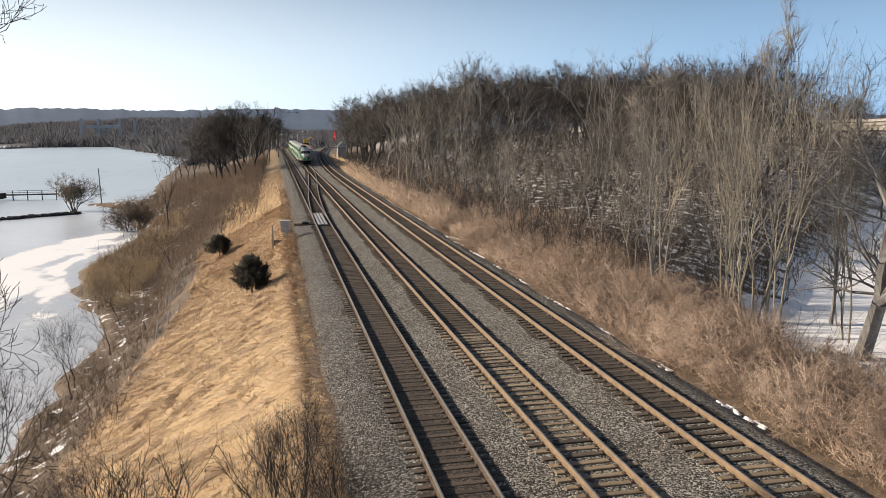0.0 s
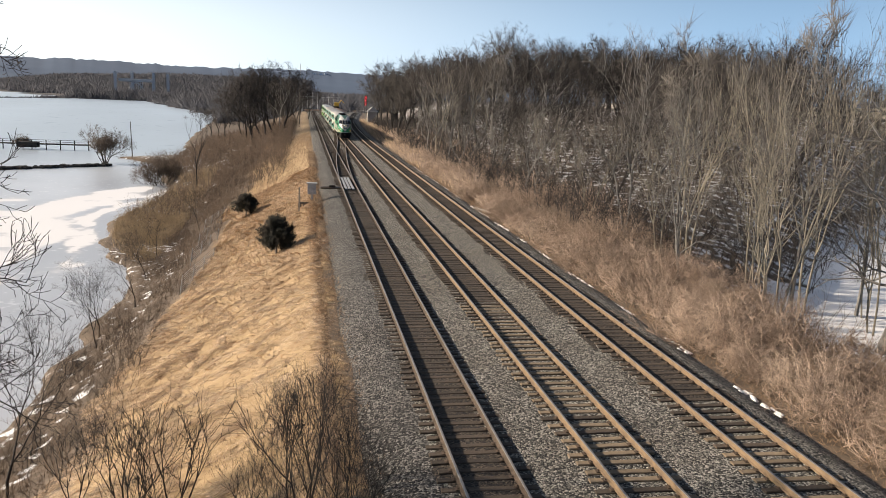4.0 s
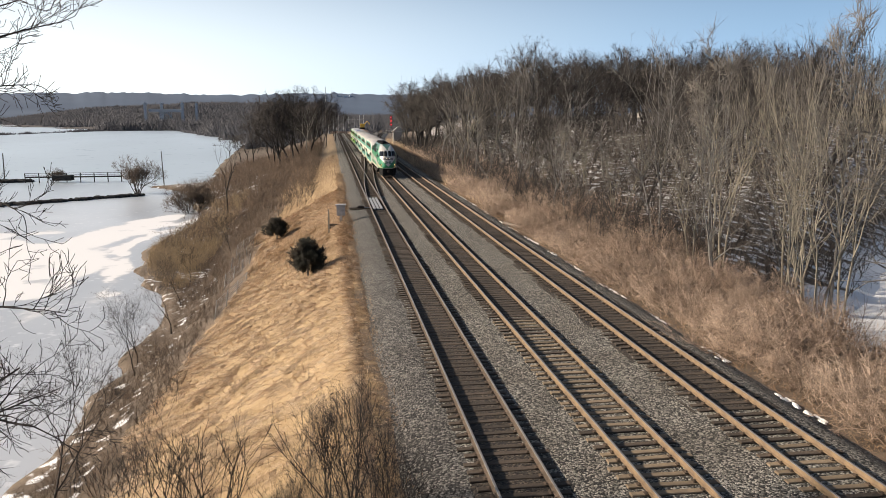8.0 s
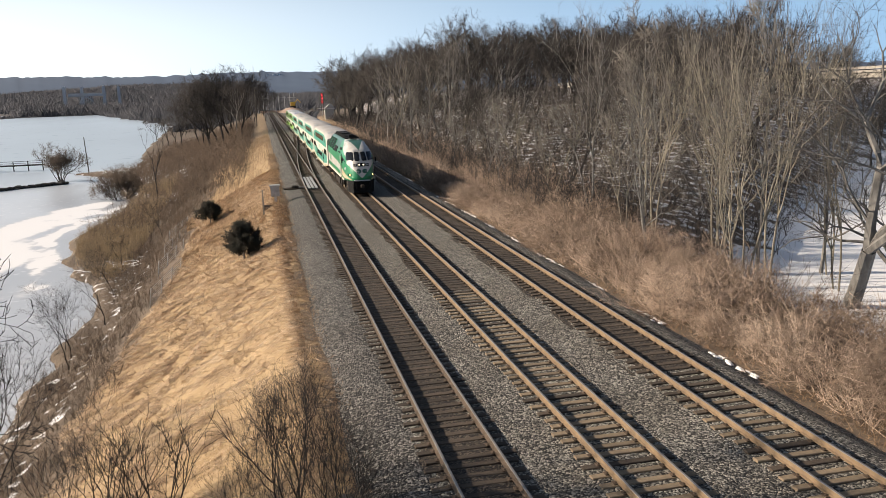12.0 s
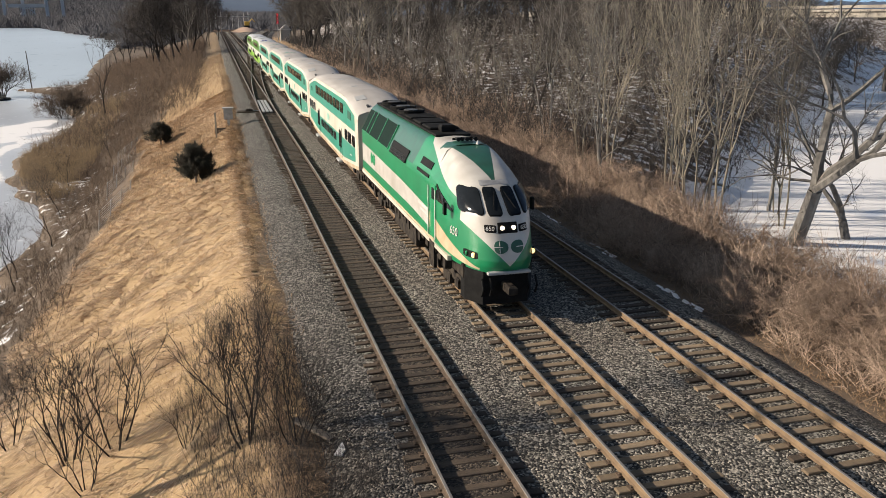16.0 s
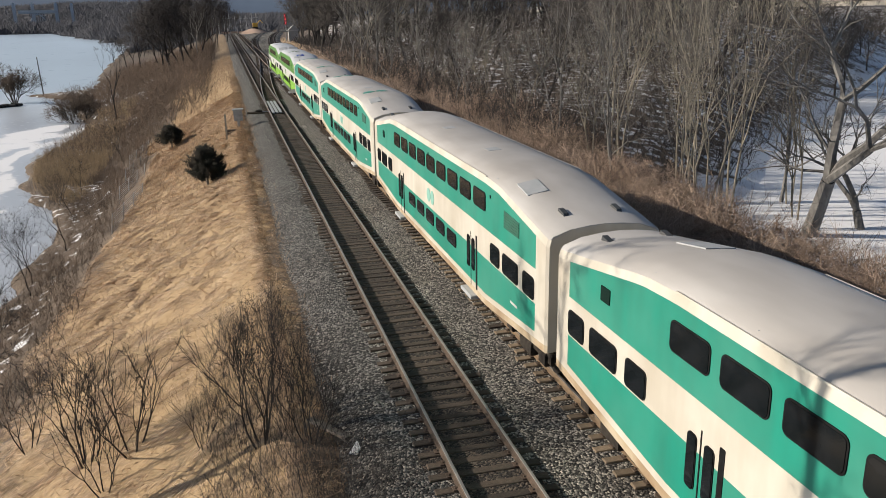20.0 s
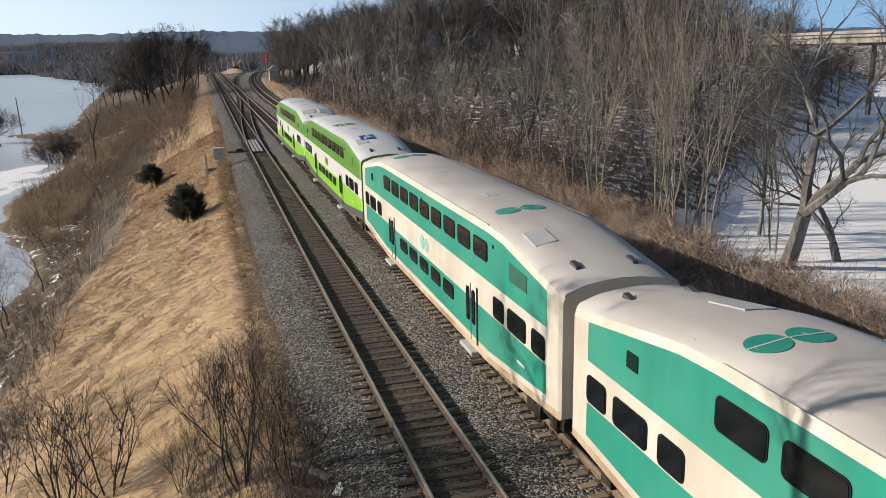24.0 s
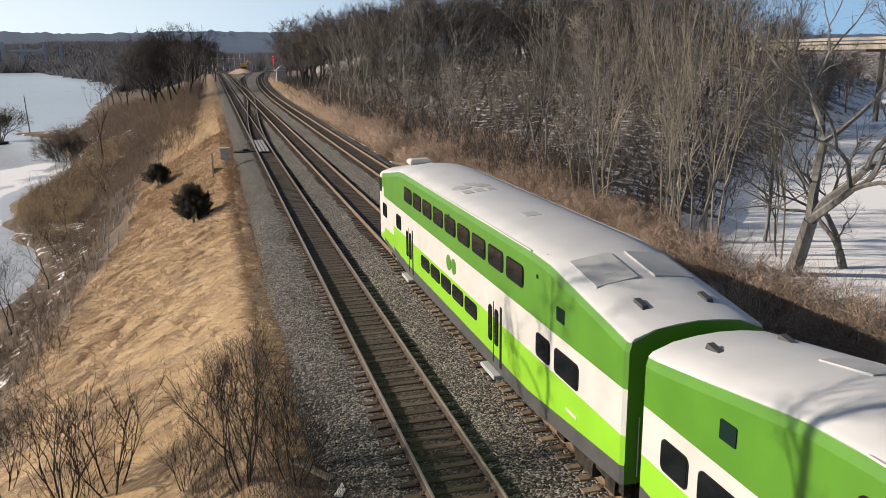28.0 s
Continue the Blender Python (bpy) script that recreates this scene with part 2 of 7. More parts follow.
M_TEAL = material("teal_paint", (0.014, 0.232, 0.160), (0.022, 0.190, 0.132), 1.3, (0.060, 0.262, 0.190), 0.5, 0.42, amount3=0.6, stretch=(1, 1, 0.25), bump=0.003, bump_scale=0.8)
M_GREEN = material("bright_green_paint", (0.005, 0.267, 0.099), (0.005, 0.222, 0.086), 1.0, (0.022, 0.149, 0.074), 0.5, 0.35, coat=0.2, amount3=0.25)
M_LIME = material("lime_paint", (0.232, 0.516, 0.030), (0.213, 0.468, 0.027), 1.0, rough=0.35, coat=0.2)
M_LEAF = material("leaf_green_paint", (0.080, 0.225, 0.018), (0.069, 0.197, 0.017), 1.0, rough=0.38, coat=0.2)
M_TEAL_PALE = material("faded_teal_paint", (0.200, 0.420, 0.340), (0.230, 0.440, 0.365), 2.0, rough=0.45)
M_WHITE = material("white_paint", (0.542, 0.531, 0.500), (0.490, 0.473, 0.442), 1.3, (0.373, 0.350, 0.308), 0.5, 0.38, amount3=0.25)
M_ROOF = material("weathered_roof_paint", (0.466, 0.441, 0.410), (0.397, 0.369, 0.337), 0.9, (0.276, 0.249, 0.221), 0.3, 0.55, amount3=0.5,
                  stretch=(1, 0.35, 1))
M_ROOF_NEW = material("white_roof_paint", (0.524, 0.524, 0.524), (0.473, 0.473, 0.473), 0.9, (0.374, 0.374, 0.374), 0.3, 0.45, amount3=0.35)
M_SKIRT = material("charcoal_skirt", (0.046, 0.049, 0.049), (0.064, 0.064, 0.064), 2, rough=0.55)
M_ROOFDARK = material("sooty_roof", (0.008, 0.008, 0.008), (0.022, 0.022, 0.021), 2, rough=0.75, bump=0.01)
M_ROOFGREEN = material("dull_green_roof", (0.022, 0.108, 0.069), (0.024, 0.083, 0.055), 2, rough=0.55)
M_BLUE = material("blue_sign_paint", (0.011, 0.048, 0.288), (0.009, 0.041, 0.254), 2, rough=0.5)
M_GREYMARK = material("grey_marking", (0.314, 0.330, 0.330), (0.369, 0.369, 0.369), 3, rough=0.6)
M_MESHGRILL = material("radiator_screen", (0.004, 0.013, 0.010), (0.010, 0.024, 0.019), 45, rough=0.7)
for _m, _gloss in ((M_ROOFDARK, 0.05), (M_MESHGRILL, 0.06), (M_GLASS, 0.15)):
    _m.node_tree.nodes["Principled BSDF"].inputs["Specular IOR Level"].default_value = _gloss
M_BARK = material("grey_bark", (0.125, 0.118, 0.109), (0.223, 0.210, 0.193), 5, (0.048, 0.044, 0.039), 0.8, 0.9, bump=0.02, stretch=(1, 1, 0.3), vary=0.25)
M_BARK_OLIVE = material("olive_bark", (0.218, 0.193, 0.147), (0.127, 0.110, 0.085), 3, (0.287, 0.255, 0.196), 0.6, 0.9, bump=0.02, stretch=(1, 1, 0.3), vary=0.3)
M_TWIG = material("bare_twigs", (0.105, 0.092, 0.079), (0.154, 0.139, 0.121), 0.6, rough=0.9, vary=0.35)
M_TWIG_MID = material("brown_twigs", (0.041, 0.033, 0.028), (0.069, 0.059, 0.051), 0.4, rough=0.9, vary=0.4)
M_TWIG_DARK = material("dark_twigs", (0.011, 0.008, 0.007), (0.025, 0.019, 0.016), 0.6, rough=0.9, vary=0.25)
M_WOODS = material("wood_edge_twigs", (0.038, 0.033, 0.028), (0.071, 0.062, 0.054), 0.15, (0.022, 0.018, 0.015), 0.04, 0.95, island=0.45)
M_BRUSH = material("brown_brush", (0.300, 0.217, 0.163), (0.456, 0.350, 0.270), 0.35, (0.148, 0.100, 0.074), 0.12, 0.95, island=0.6)
M_BRUSH_DULL = material("dull_brush", (0.087, 0.063, 0.046), (0.148, 0.113, 0.084), 0.35, (0.052, 0.037, 0.029), 0.12, 0.95, island=0.6)
M_BRUSH_DARK = material("dark_brush", (0.071, 0.048, 0.031), (0.147, 0.099, 0.067), 0.35, (0.048, 0.034, 0.024), 0.12, 0.95, island=0.4)
M_BUSH = material("russet_bush_twigs", (0.214, 0.149, 0.109), (0.345, 0.256, 0.192), 1.2, rough=0.9, vary=0.35)
M_GRASS = material("dry_grass", (0.465, 0.332, 0.212), (0.560, 0.425, 0.290), 0.5, (0.360, 0.240, 0.148), 0.14, 0.95, island=0.42, amount3=0.6)
M_REED = material("dry_reeds", (0.259, 0.188, 0.108), (0.186, 0.131, 0.080), 0.5, rough=0.95, island=0.4)
M_CEDAR = material("dark_cedar", (0.008, 0.009, 0.005), (0.023, 0.022, 0.011), 2, (0.031, 0.018, 0.010), 0.9, 0.9, island=0.4)
# darker copy of the concrete: shade under the road deck, put into the colour
M_CONC_SHADE = material("shaded_concrete", (0.111, 0.102, 0.088), (0.074, 0.068, 0.061), 0.8, rough=0.9)
M_HAZE = material("hazy_wall", (0.50, 0.55, 0.62), (0.47, 0.52, 0.59), 0.05, rough=1.0)
M_LITTER = material("leaf_litter", (0.240, 0.149, 0.084), (0.144, 0.091, 0.055), 0.6, (0.307, 0.211, 0.124), 0.2, 0.95, island=0.45)
M_CONC = material("pale_concrete", (0.347, 0.317, 0.271), (0.282, 0.259, 0.222), 0.8, (0.216, 0.194, 0.165), 0.15, 0.85, bump=0.01)
M_SNOW = material("old_snow", (0.860, 0.860, 0.860), (0.750, 0.705, 0.645), 9, rough=0.7, bump=0.02)
# bluish, low-contrast tones stand in for haze over the far shore woods
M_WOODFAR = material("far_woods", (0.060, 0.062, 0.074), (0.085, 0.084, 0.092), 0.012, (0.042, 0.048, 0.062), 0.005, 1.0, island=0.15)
# bridge stone lightened in its base colour to imitate haze
M_PALE = material("hazed_bridge_stone", (0.46, 0.47, 0.49), (0.40, 0.41, 0.43), 0.1, rough=0.9)
# distance haze is put into the ridge's colour as blue
M_RIDGE = material("hazed_ridge", (0.056, 0.091, 0.151), (0.075, 0.114, 0.175), 0.004, (0.046, 0.075, 0.130), 0.0015, 1.0)
M_POLE = material("grey_wood_pole", (0.072, 0.060, 0.051), (0.118, 0.102, 0.086), 4, rough=0.9, bump=0.004)
M_PLANK = material("grey_board", (0.198, 0.170, 0.141), (0.134, 0.114, 0.093), 6, rough=0.9, bump=0.006)
M_RED = material("red_signal_paint", (0.602, 0.033, 0.044), (0.480, 0.032, 0.032), 3, rough=0.5)
M_SAND = material("orange_earth", (0.400, 0.275, 0.200), (0.460, 0.330, 0.250), 0.3, (0.300, 0.190, 0.130), 0.15, 0.95)
M_YELLOW = material("yellow_machine_paint", (0.706, 0.447, 0.058), (0.579, 0.348, 0.046), 2, rough=0.5)
M_ROCK = material("dark_rocks", (0.015, 0.014, 0.012), (0.044, 0.040, 0.036), 1.2, rough=0.9, bump=0.05)


def glow(name, c, s):
    m = bpy.data.materials.new(name)
    m.use_nodes = True
    b = m.node_tree.nodes["Principled BSDF"]
    b.inputs["Base Color"].default_value = (*c, 1)
    b.inputs["Emission Color"].default_value, b.inputs["Emission Strength"].default_value = (*c, 1), s
    return m


M_LAMP = glow("lit_headlight", (1.0, 0.86, 0.62), 1.3)
M_AMBER = glow("lit_ditch_light", (1.0, 0.7, 0.28), 1.4)
M_REDLAMP = glow("lit_red_signal", (1.0, 0.04, 0.06), 5)


def ice_material(name, clear, snow, far, rough):
    """Bare grey ice with drifts of snow where the sheet's "drift" is high; an even pale sheet far off."""
    m = material(name, clear)
    nt = m.node_tree
    bs = nt.nodes["Principled BSDF"]
    tc = nt.nodes.new("ShaderNodeTexCoord").outputs["Object"]
    at = nt.nodes.new("ShaderNodeAttribute")
    at.attribute_name = "drift"
    ad = nt.nodes.new("ShaderNodeMath")
    ad.operation = "ADD"
    nt.links.new(at.outputs["Fac"], ad.inputs[0])
    nt.links.new(noise_fac(nt, tc, 0.16, 0.3, 0.7, 7), ad.inputs[1])
    r = nt.nodes.new("ShaderNodeMapRange")
    r.inputs["From Min"].default_value, r.inputs["From Max"].default_value = 0.86, 1.12
    nt.links.new(ad.outputs[0], r.inputs[0])
    ice = mixed(nt, noise_fac(nt, tc, 0.035, 0.4, 0.65, 5, (1, 0.5, 1)), clear, tuple(min(0.8, q * 1.35) for q in clear))
    ice = mixed(nt, noise_fac(nt, tc, 0.9, 0.6, 0.8, 6), ice, snow)
    col = mixed(nt, r.outputs[0], ice, snow)
    sep = nt.nodes.new("ShaderNodeSeparateXYZ")
    nt.links.new(tc, sep.inputs[0])
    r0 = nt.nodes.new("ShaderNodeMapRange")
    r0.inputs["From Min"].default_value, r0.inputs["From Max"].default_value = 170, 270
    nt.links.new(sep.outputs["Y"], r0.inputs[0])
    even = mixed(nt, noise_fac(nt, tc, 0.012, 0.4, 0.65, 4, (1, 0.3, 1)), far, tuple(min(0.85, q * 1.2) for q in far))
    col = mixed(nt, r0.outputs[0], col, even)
    nt.links.new(col, bs.inputs["Base Color"])
    rr = nt.nodes.new("ShaderNodeMapRange")
    rr.inputs["To Min"].default_value, rr.inputs["To Max"].default_value = rough, 0.75
    nt.links.new(r.outputs[0], rr.inputs[0])
    nt.links.new(rr.outputs[0], bs.inputs["Roughness"])
    return m


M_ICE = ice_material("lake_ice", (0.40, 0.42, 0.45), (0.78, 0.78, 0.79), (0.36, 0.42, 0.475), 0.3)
M_ICE_R = ice_material("snowy_creek_ice", (0.36, 0.41, 0.50), (0.78, 0.78, 0.79), (0.45, 0.49, 0.56), 0.35)


def livery_material():
    """Green paint with a white field, a beige stripe and a dull green roof field, bounded by stored distances."""
    m = material("locomotive_livery", (0.005, 0.210, 0.084), (0.005, 0.177, 0.069), 1.0, (0.019, 0.149, 0.068), 0.5, 0.35, coat=0.2, amount3=0.25)
    nt = m.node_tree
    bs = nt.nodes["Principled BSDF"]
    tc = nt.nodes.new("ShaderNodeTexCoord").outputs["Object"]
    col = bs.inputs["Base Color"].links[0].from_socket
    white = mixed(nt, noise_fac(nt, tc, 1.1), (0.520, 0.500, 0.460), (0.430, 0.405, 0.365))
    white = mixed(nt, noise_fac(nt, tc, 0.7, 0.5, 0.75), white, (0.354, 0.320, 0.274))
    sand = mixed(nt, noise_fac(nt, tc, 2.0), (0.540, 0.446, 0.304), (0.436, 0.321, 0.195))
    roofg = mixed(nt, noise_fac(nt, tc, 2.0), (0.021, 0.104, 0.066), (0.024, 0.081, 0.054))
    for name, other in (("white", white), ("sand", sand), ("roofgreen", roofg)):
        at = nt.nodes.new("ShaderNodeAttribute")
        at.attribute_name = name
        r = nt.nodes.new("ShaderNodeMapRange")
        r.inputs["From Min"].default_value, r.inputs["From Max"].default_value = -0.008, 0.008
        nt.links.new(at.outputs["Fac"], r.inputs[0])
        col = mixed(nt, r.outputs[0], col, other)
    nt.links.new(col, bs.inputs["Base Color"])
    return m


M_LIVERY = livery_material()

# ---- the ground ----
XL, XM, XR = 4.909, 8.917, 13.323
DZ = {XL: -0.07, XM: 0.0, XR: 0.10}
LAKE, CREEK = -10.4, -6.2
DRIFT = [(-73, 142), (-56, 143), (-43, 135), (-40, 160), (-29, 173), (-28, 158), (-31, 145), (-34, 130), (-31, 115), (-31, 105), (-32, 95), (-36, 91), (-45, 86)]  # snow lying on the ice
STREAK = [(-26, 95), (-29, 108), (-31, 127), (-30, 138), (-27, 153), (-26, 165)]
STREAK_FAR = [(-50, 143), (-46, 145)]


def bend_right(y):
    return 1.7e-4 * np.maximum(np.asarray(y, float) - 150, 0) ** 2


def bend_branch(y):
    return 2.0e-4 * np.maximum(np.asarray(y, float) - 195, 0) ** 2


def shore(y):
    return np.interp(y, [-400, 0, 85, 92, 104, 122, 135, 150, 165, 185, 215, 235, 250, 300, 420, 590, 1105],
                     [-40, -16.0, -16.8, -19, -24, -27, -26.5, -25, -24, -30, -34, -50, -36, -42, -50, -60, -202])


def ground_z(x, y):
    x, y = np.asarray(x, float), np.asarray(y, float)
    k = 0.566 - 0.27 * smooth01((y - 100) / 80)
    left = -0.8 - (0.9 - x) * k
    rough = 0.16 * vnoise(x, y, 2.2, 1) + 0.10 * vnoise(x, y, 0.9, 2) + 0.35 * vnoise(x, y, 9, 3)
    left = left + rough * smooth01((0.9 - x) / 3)
    marsh = -9.95 + 0.12 * vnoise(x, y, 2, 4)
    left = np.where(left < marsh + 1, marsh + np.log1p(np.exp(np.clip((left - marsh) * 2, -30, 8))) / 2, left)
    d = np.clip((shore(y) + 0.9 * vnoise(x, y, 5, 5) - x) / 2.5, 0, 1)
    left = left - 2.6 * smooth01(d)
    far = smooth01((y - 1100 - np.maximum(-300 - x, 0) * 1.9) / 120)
    left = np.where(y > 900, left * (1 - far) + (-8 + 46 * smooth01((y - 1160 - np.maximum(-300 - x, 0) * 1.9) / 1250)) * far, left)
    strip = 0.8 * smooth01((-262 - x) / 40) * smooth01((35 - np.abs(y - np.maximum(1160 - 5 * np.maximum(-300 - x, 0), 925))) / 20)
    left = np.where((y > 800) & (strip > 0), np.maximum(left, LAKE - 0.3 + strip), left)
    xr = x - bend_right(y)
    r0 = -0.85 + 0.12 * vnoise(x, y, 3, 6) * smooth01((xr - 17) / 2)
    creek = smooth01((x + 28 - y) / 45 + 0.4) * smooth01((320 - y) / 30)
    dip = (-8.2 + 0.85) * smooth01((xr - 22.5) / 12) * creek
    dip = dip * (1 - smooth01((x - 235) / 40))
    hill = 7.5 * smooth01((xr - 19) / 55) * smooth01((y - 70) / 150) * (1 - creek)
    lump = 0.5 * vnoise(x, y, 14, 7) * smooth01((xr - 22) / 15)
    az, dist = np.degrees(np.arctan2(x, np.maximum(y, 1))), np.hypot(x, y)
    islet = 4.6 * smooth01((35.6 - az) / 2.5) * smooth01((az - 20) / 3) * smooth01((dist - 88) / 16) * smooth01((215 - dist) / 30) * creek
    right = r0 + dip + hill + lump + islet
    return np.where(x < 8, np.where(y < 900, np.minimum(left, -0.8), left), right)


def axis_lines(spans):
    out = []
    for a, b, s in spans:
        out.append(np.arange(a, b, s))
    return np.unique(np.concatenate(out + [[spans[-1][1]]]).round(3))


def build_ground():
    xs = axis_lines([(-4800, -1200, 400), (-1200, -300, 90), (-300, -70, 15), (-70, -34, 2.5), (-34, 2, 0.75), (2, 16, 3.5), (16, 30, 1.0),
                     (30, 90, 3), (90, 300, 15), (300, 1200, 90), (1200, 4800, 400)])
    ys = axis_lines([(-1500, -150, 120), (-150, 0, 12), (0, 12, 4), (12, 130, 0.9), (130, 260, 2.5), (260, 620, 9), (620, 1500, 40), (1500, 4800, 250)])
    X, Y = np.meshgrid(xs, ys, indexing="ij")
    Z = ground_z(X, Y)
    V = np.stack([X, Y, Z], -1).reshape(-1, 3)
    ni, nj = X.shape
    i, j = np.meshgrid(np.arange(ni - 1), np.arange(nj - 1), indexing="ij")
    a = (i * nj + j).ravel()
    F = np.stack([a, a + nj, a + nj + 1, a + 1], 1)
    m = material("bare_earth", (0.099, 0.071, 0.048), (0.165, 0.120, 0.083), 1.5, (0.051, 0.038, 0.028), 0.3, 0.95, bump=0.05, bump_scale=4)
    nt = m.node_tree
    bs = nt.nodes["Principled BSDF"]
    tc = nt.nodes.new("ShaderNodeTexCoord").outputs["Object"]
    base = bs.inputs["Base Color"].links[0].from_socket
    straw = mixed(nt, noise_fac(nt, tc, 0.8, stretch=(0.5, 1.4, 1)), (0.330, 0.225, 0.117), (0.390, 0.273, 0.147))
    straw = mixed(nt, noise_fac(nt, tc, 0.13, 0.5, 0.72), straw, (0.285, 0.188, 0.099))

    def masked(col, attr, other, scale, soft):
        at = nt.nodes.new("ShaderNodeAttribute")
        at.attribute_name = attr
        ad = nt.nodes.new("ShaderNodeMath")
        ad.operation = "ADD"
        nt.links.new(at.outputs["Fac"], ad.inputs[0])
        nt.links.new(noise_fac(nt, tc, scale, 0.2, 0.8, 6), ad.inputs[1])
        r = nt.nodes.new("ShaderNodeMapRange")
        r.inputs["From Min"].default_value, r.inputs["From Max"].default_value = 1 - soft, 1 + soft
        nt.links.new(ad.outputs[0], r.inputs[0])
        return mixed(nt, r.outputs[0], col, other)

    col = masked(base, "straw", straw, 1.2, 0.25)
    col = masked(col, "snow", (0.78, 0.78, 0.79), 0.9, 0.08)
    col = masked(col, "woods", (0.066, 0.056, 0.053), 0.02, 0.3)
    nt.links.new(col, bs.inputs["Base Color"])
    me = raw_mesh("ground", V, F, m)
    x, y, z = V.T
    xr = x - bend_right(y)
    straw = 1.2 * smooth01((1.9 + 0.5 * vnoise(x, y, 2.5, 18) - x) / 1.6) * smooth01((x + 11.5 + 2 * vnoise(x, y, 8, 8) - 0.02 * np.maximum(y - 60, 0)) / 5) * (1 - smooth01((y - 150) / 80))
    straw = np.maximum(straw, 0.5 * smooth01((3 - x) / 1.5) * smooth01((x + 3.5) / 3) * (y > 100))
    marshy = (x < -15) & (z > LAKE) & (y < 300)
    snow = np.where(marshy, 0.3 + 0.2 * vnoise(x, y, 6, 9), 0.0)
    toe = np.exp(-((x + 13.2 + 0.01 * (y - 50)) / 0.9) ** 2) * (y < 95)
    snow = np.maximum(snow, 0.42 * toe)
    snow = np.maximum(snow, (0.18 * smooth01((xr - 20) / 10) + 0.22 * smooth01((xr - 27) / 12)) * (x > 16))
    snow = np.where(z < CREEK + 1.2, np.where(x > 20, 0.8, snow), snow)
    woods = smooth01((y - 500) / 200) * 1.2
    woods = np.maximum(woods, smooth01((np.abs(x) - 400) / 100) * 1.2)
    for name, values in (("straw", straw), ("snow", snow * (y < 500)), ("woods", woods)):
        at = me.attributes.new(name, "FLOAT", "POINT")
        at.data.foreach_set("value", np.ascontiguousarray(values, dtype=np.float32))
    me.shade_smooth()
    return tagged(new("ground", me), "dry grass embankment and brown winter ground with snow patches", "ground", kind="structure")


def flat_sheet(name, xs, ys, z, mat_, keep=None):
    X, Y = np.meshgrid(xs, ys, indexing="ij")
    nj = len(ys)
    i, j = np.meshgrid(np.arange(len(xs) - 1), np.arange(nj - 1), indexing="ij")
    a = (i * nj + j).ravel()
    F = np.stack([a, a + nj, a + nj + 1, a + 1], 1)
    return new(name, raw_mesh(name, np.stack([X, Y, np.full_like(X, z)], -1).reshape(-1, 3), F, mat_))


build_ground()
def inside(x, y, poly):
    """How far points lie inside an outline: positive inside, negative outside, in metres."""
    d, hit = np.full(x.shape, 1e9), np.zeros(x.shape, bool)
    for (ax, ay), (bx, by) in zip(poly, poly[1:] + poly[:1]):
        ux, uy = bx - ax, by - ay
        t = np.clip(((x - ax) * ux + (y - ay) * uy) / (ux * ux + uy * uy), 0, 1)
        d = np.minimum(d, np.hypot(x - ax - t * ux, y - ay - t * uy))
        hit ^= ((ay > y) != (by > y)) & (x < ax + (y - ay) / (by - ay + 1e-12) * ux)
    return np.where(hit, d, -d)


def near_line(x, y, line, w):
    d = np.full(x.shape, 1e9)
    for (ax, ay), (bx, by) in zip(line, line[1:]):
        ux, uy = bx - ax, by - ay
        t = np.clip(((x - ax) * ux + (y - ay) * uy) / (ux * ux + uy * uy), 0, 1)
        d = np.minimum(d, np.hypot(x - ax - t * ux, y - ay - t * uy))
    return w - d


def build_water():
    xs = axis_lines([(-2600, -300, 300), (-300, -120, 30), (-120, -10, 1.3)])
    ys = axis_lines([(-400, 0, 100), (0, 60, 6), (60, 240, 1.5), (240, 400, 20), (400, 2900, 250)])
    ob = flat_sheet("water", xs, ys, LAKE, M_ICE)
    x, y = np.array([v.co[:2] for v in ob.data.vertices]).T
    wx, wy = x + 1.6 * vnoise(x, y, 7, 51), y + 3.0 * vnoise(x, y, 9, 52)
    sheet = inside(wx, wy, DRIFT)
    streak = np.maximum(near_line(wx, wy, STREAK, 1.0), near_line(wx, wy, STREAK_FAR, 0.9))
    drift = np.clip(0.5 + np.maximum(sheet / 3.0, streak / 1.2), 0, 1.1) * 0.85
    near = smooth01((118 - y) / 14) * 0.28 * smooth01((-20 - x) / 9)
    ob.data.attributes.new("drift", "FLOAT", "POINT").data.foreach_set("value", np.ascontiguousarray(np.maximum(drift, near), dtype=np.float32))
    tagged(ob, "frozen lake with grey ice and white snow drifts", "frozen lake", kind="structure")
    ob = flat_sheet("creek", axis_lines([(26, 130, 2.5), (130, 280, 15)]), axis_lines([(-300, 20, 40), (20, 150, 2.5), (150, 330, 15)]), CREEK, M_ICE_R)
    x, y = np.array([v.co[:2] for v in ob.data.vertices]).T
    blue = inside(x + 3 * vnoise(x, y, 9, 53), y + 3 * vnoise(x, y, 8, 54), [(72, 104), (84, 107), (104, 116), (130, 128), (175, 150), (170, 205), (95, 152)])
    ob.data.attributes.new("drift", "FLOAT", "POINT").data.foreach_set("value", np.ascontiguousarray(np.clip(0.55 - blue / 5, 0.0, 0.9), dtype=np.float32))
    tagged(ob, "snow-covered frozen creek with bare blue ice", "frozen creek", kind="structure")


build_water()


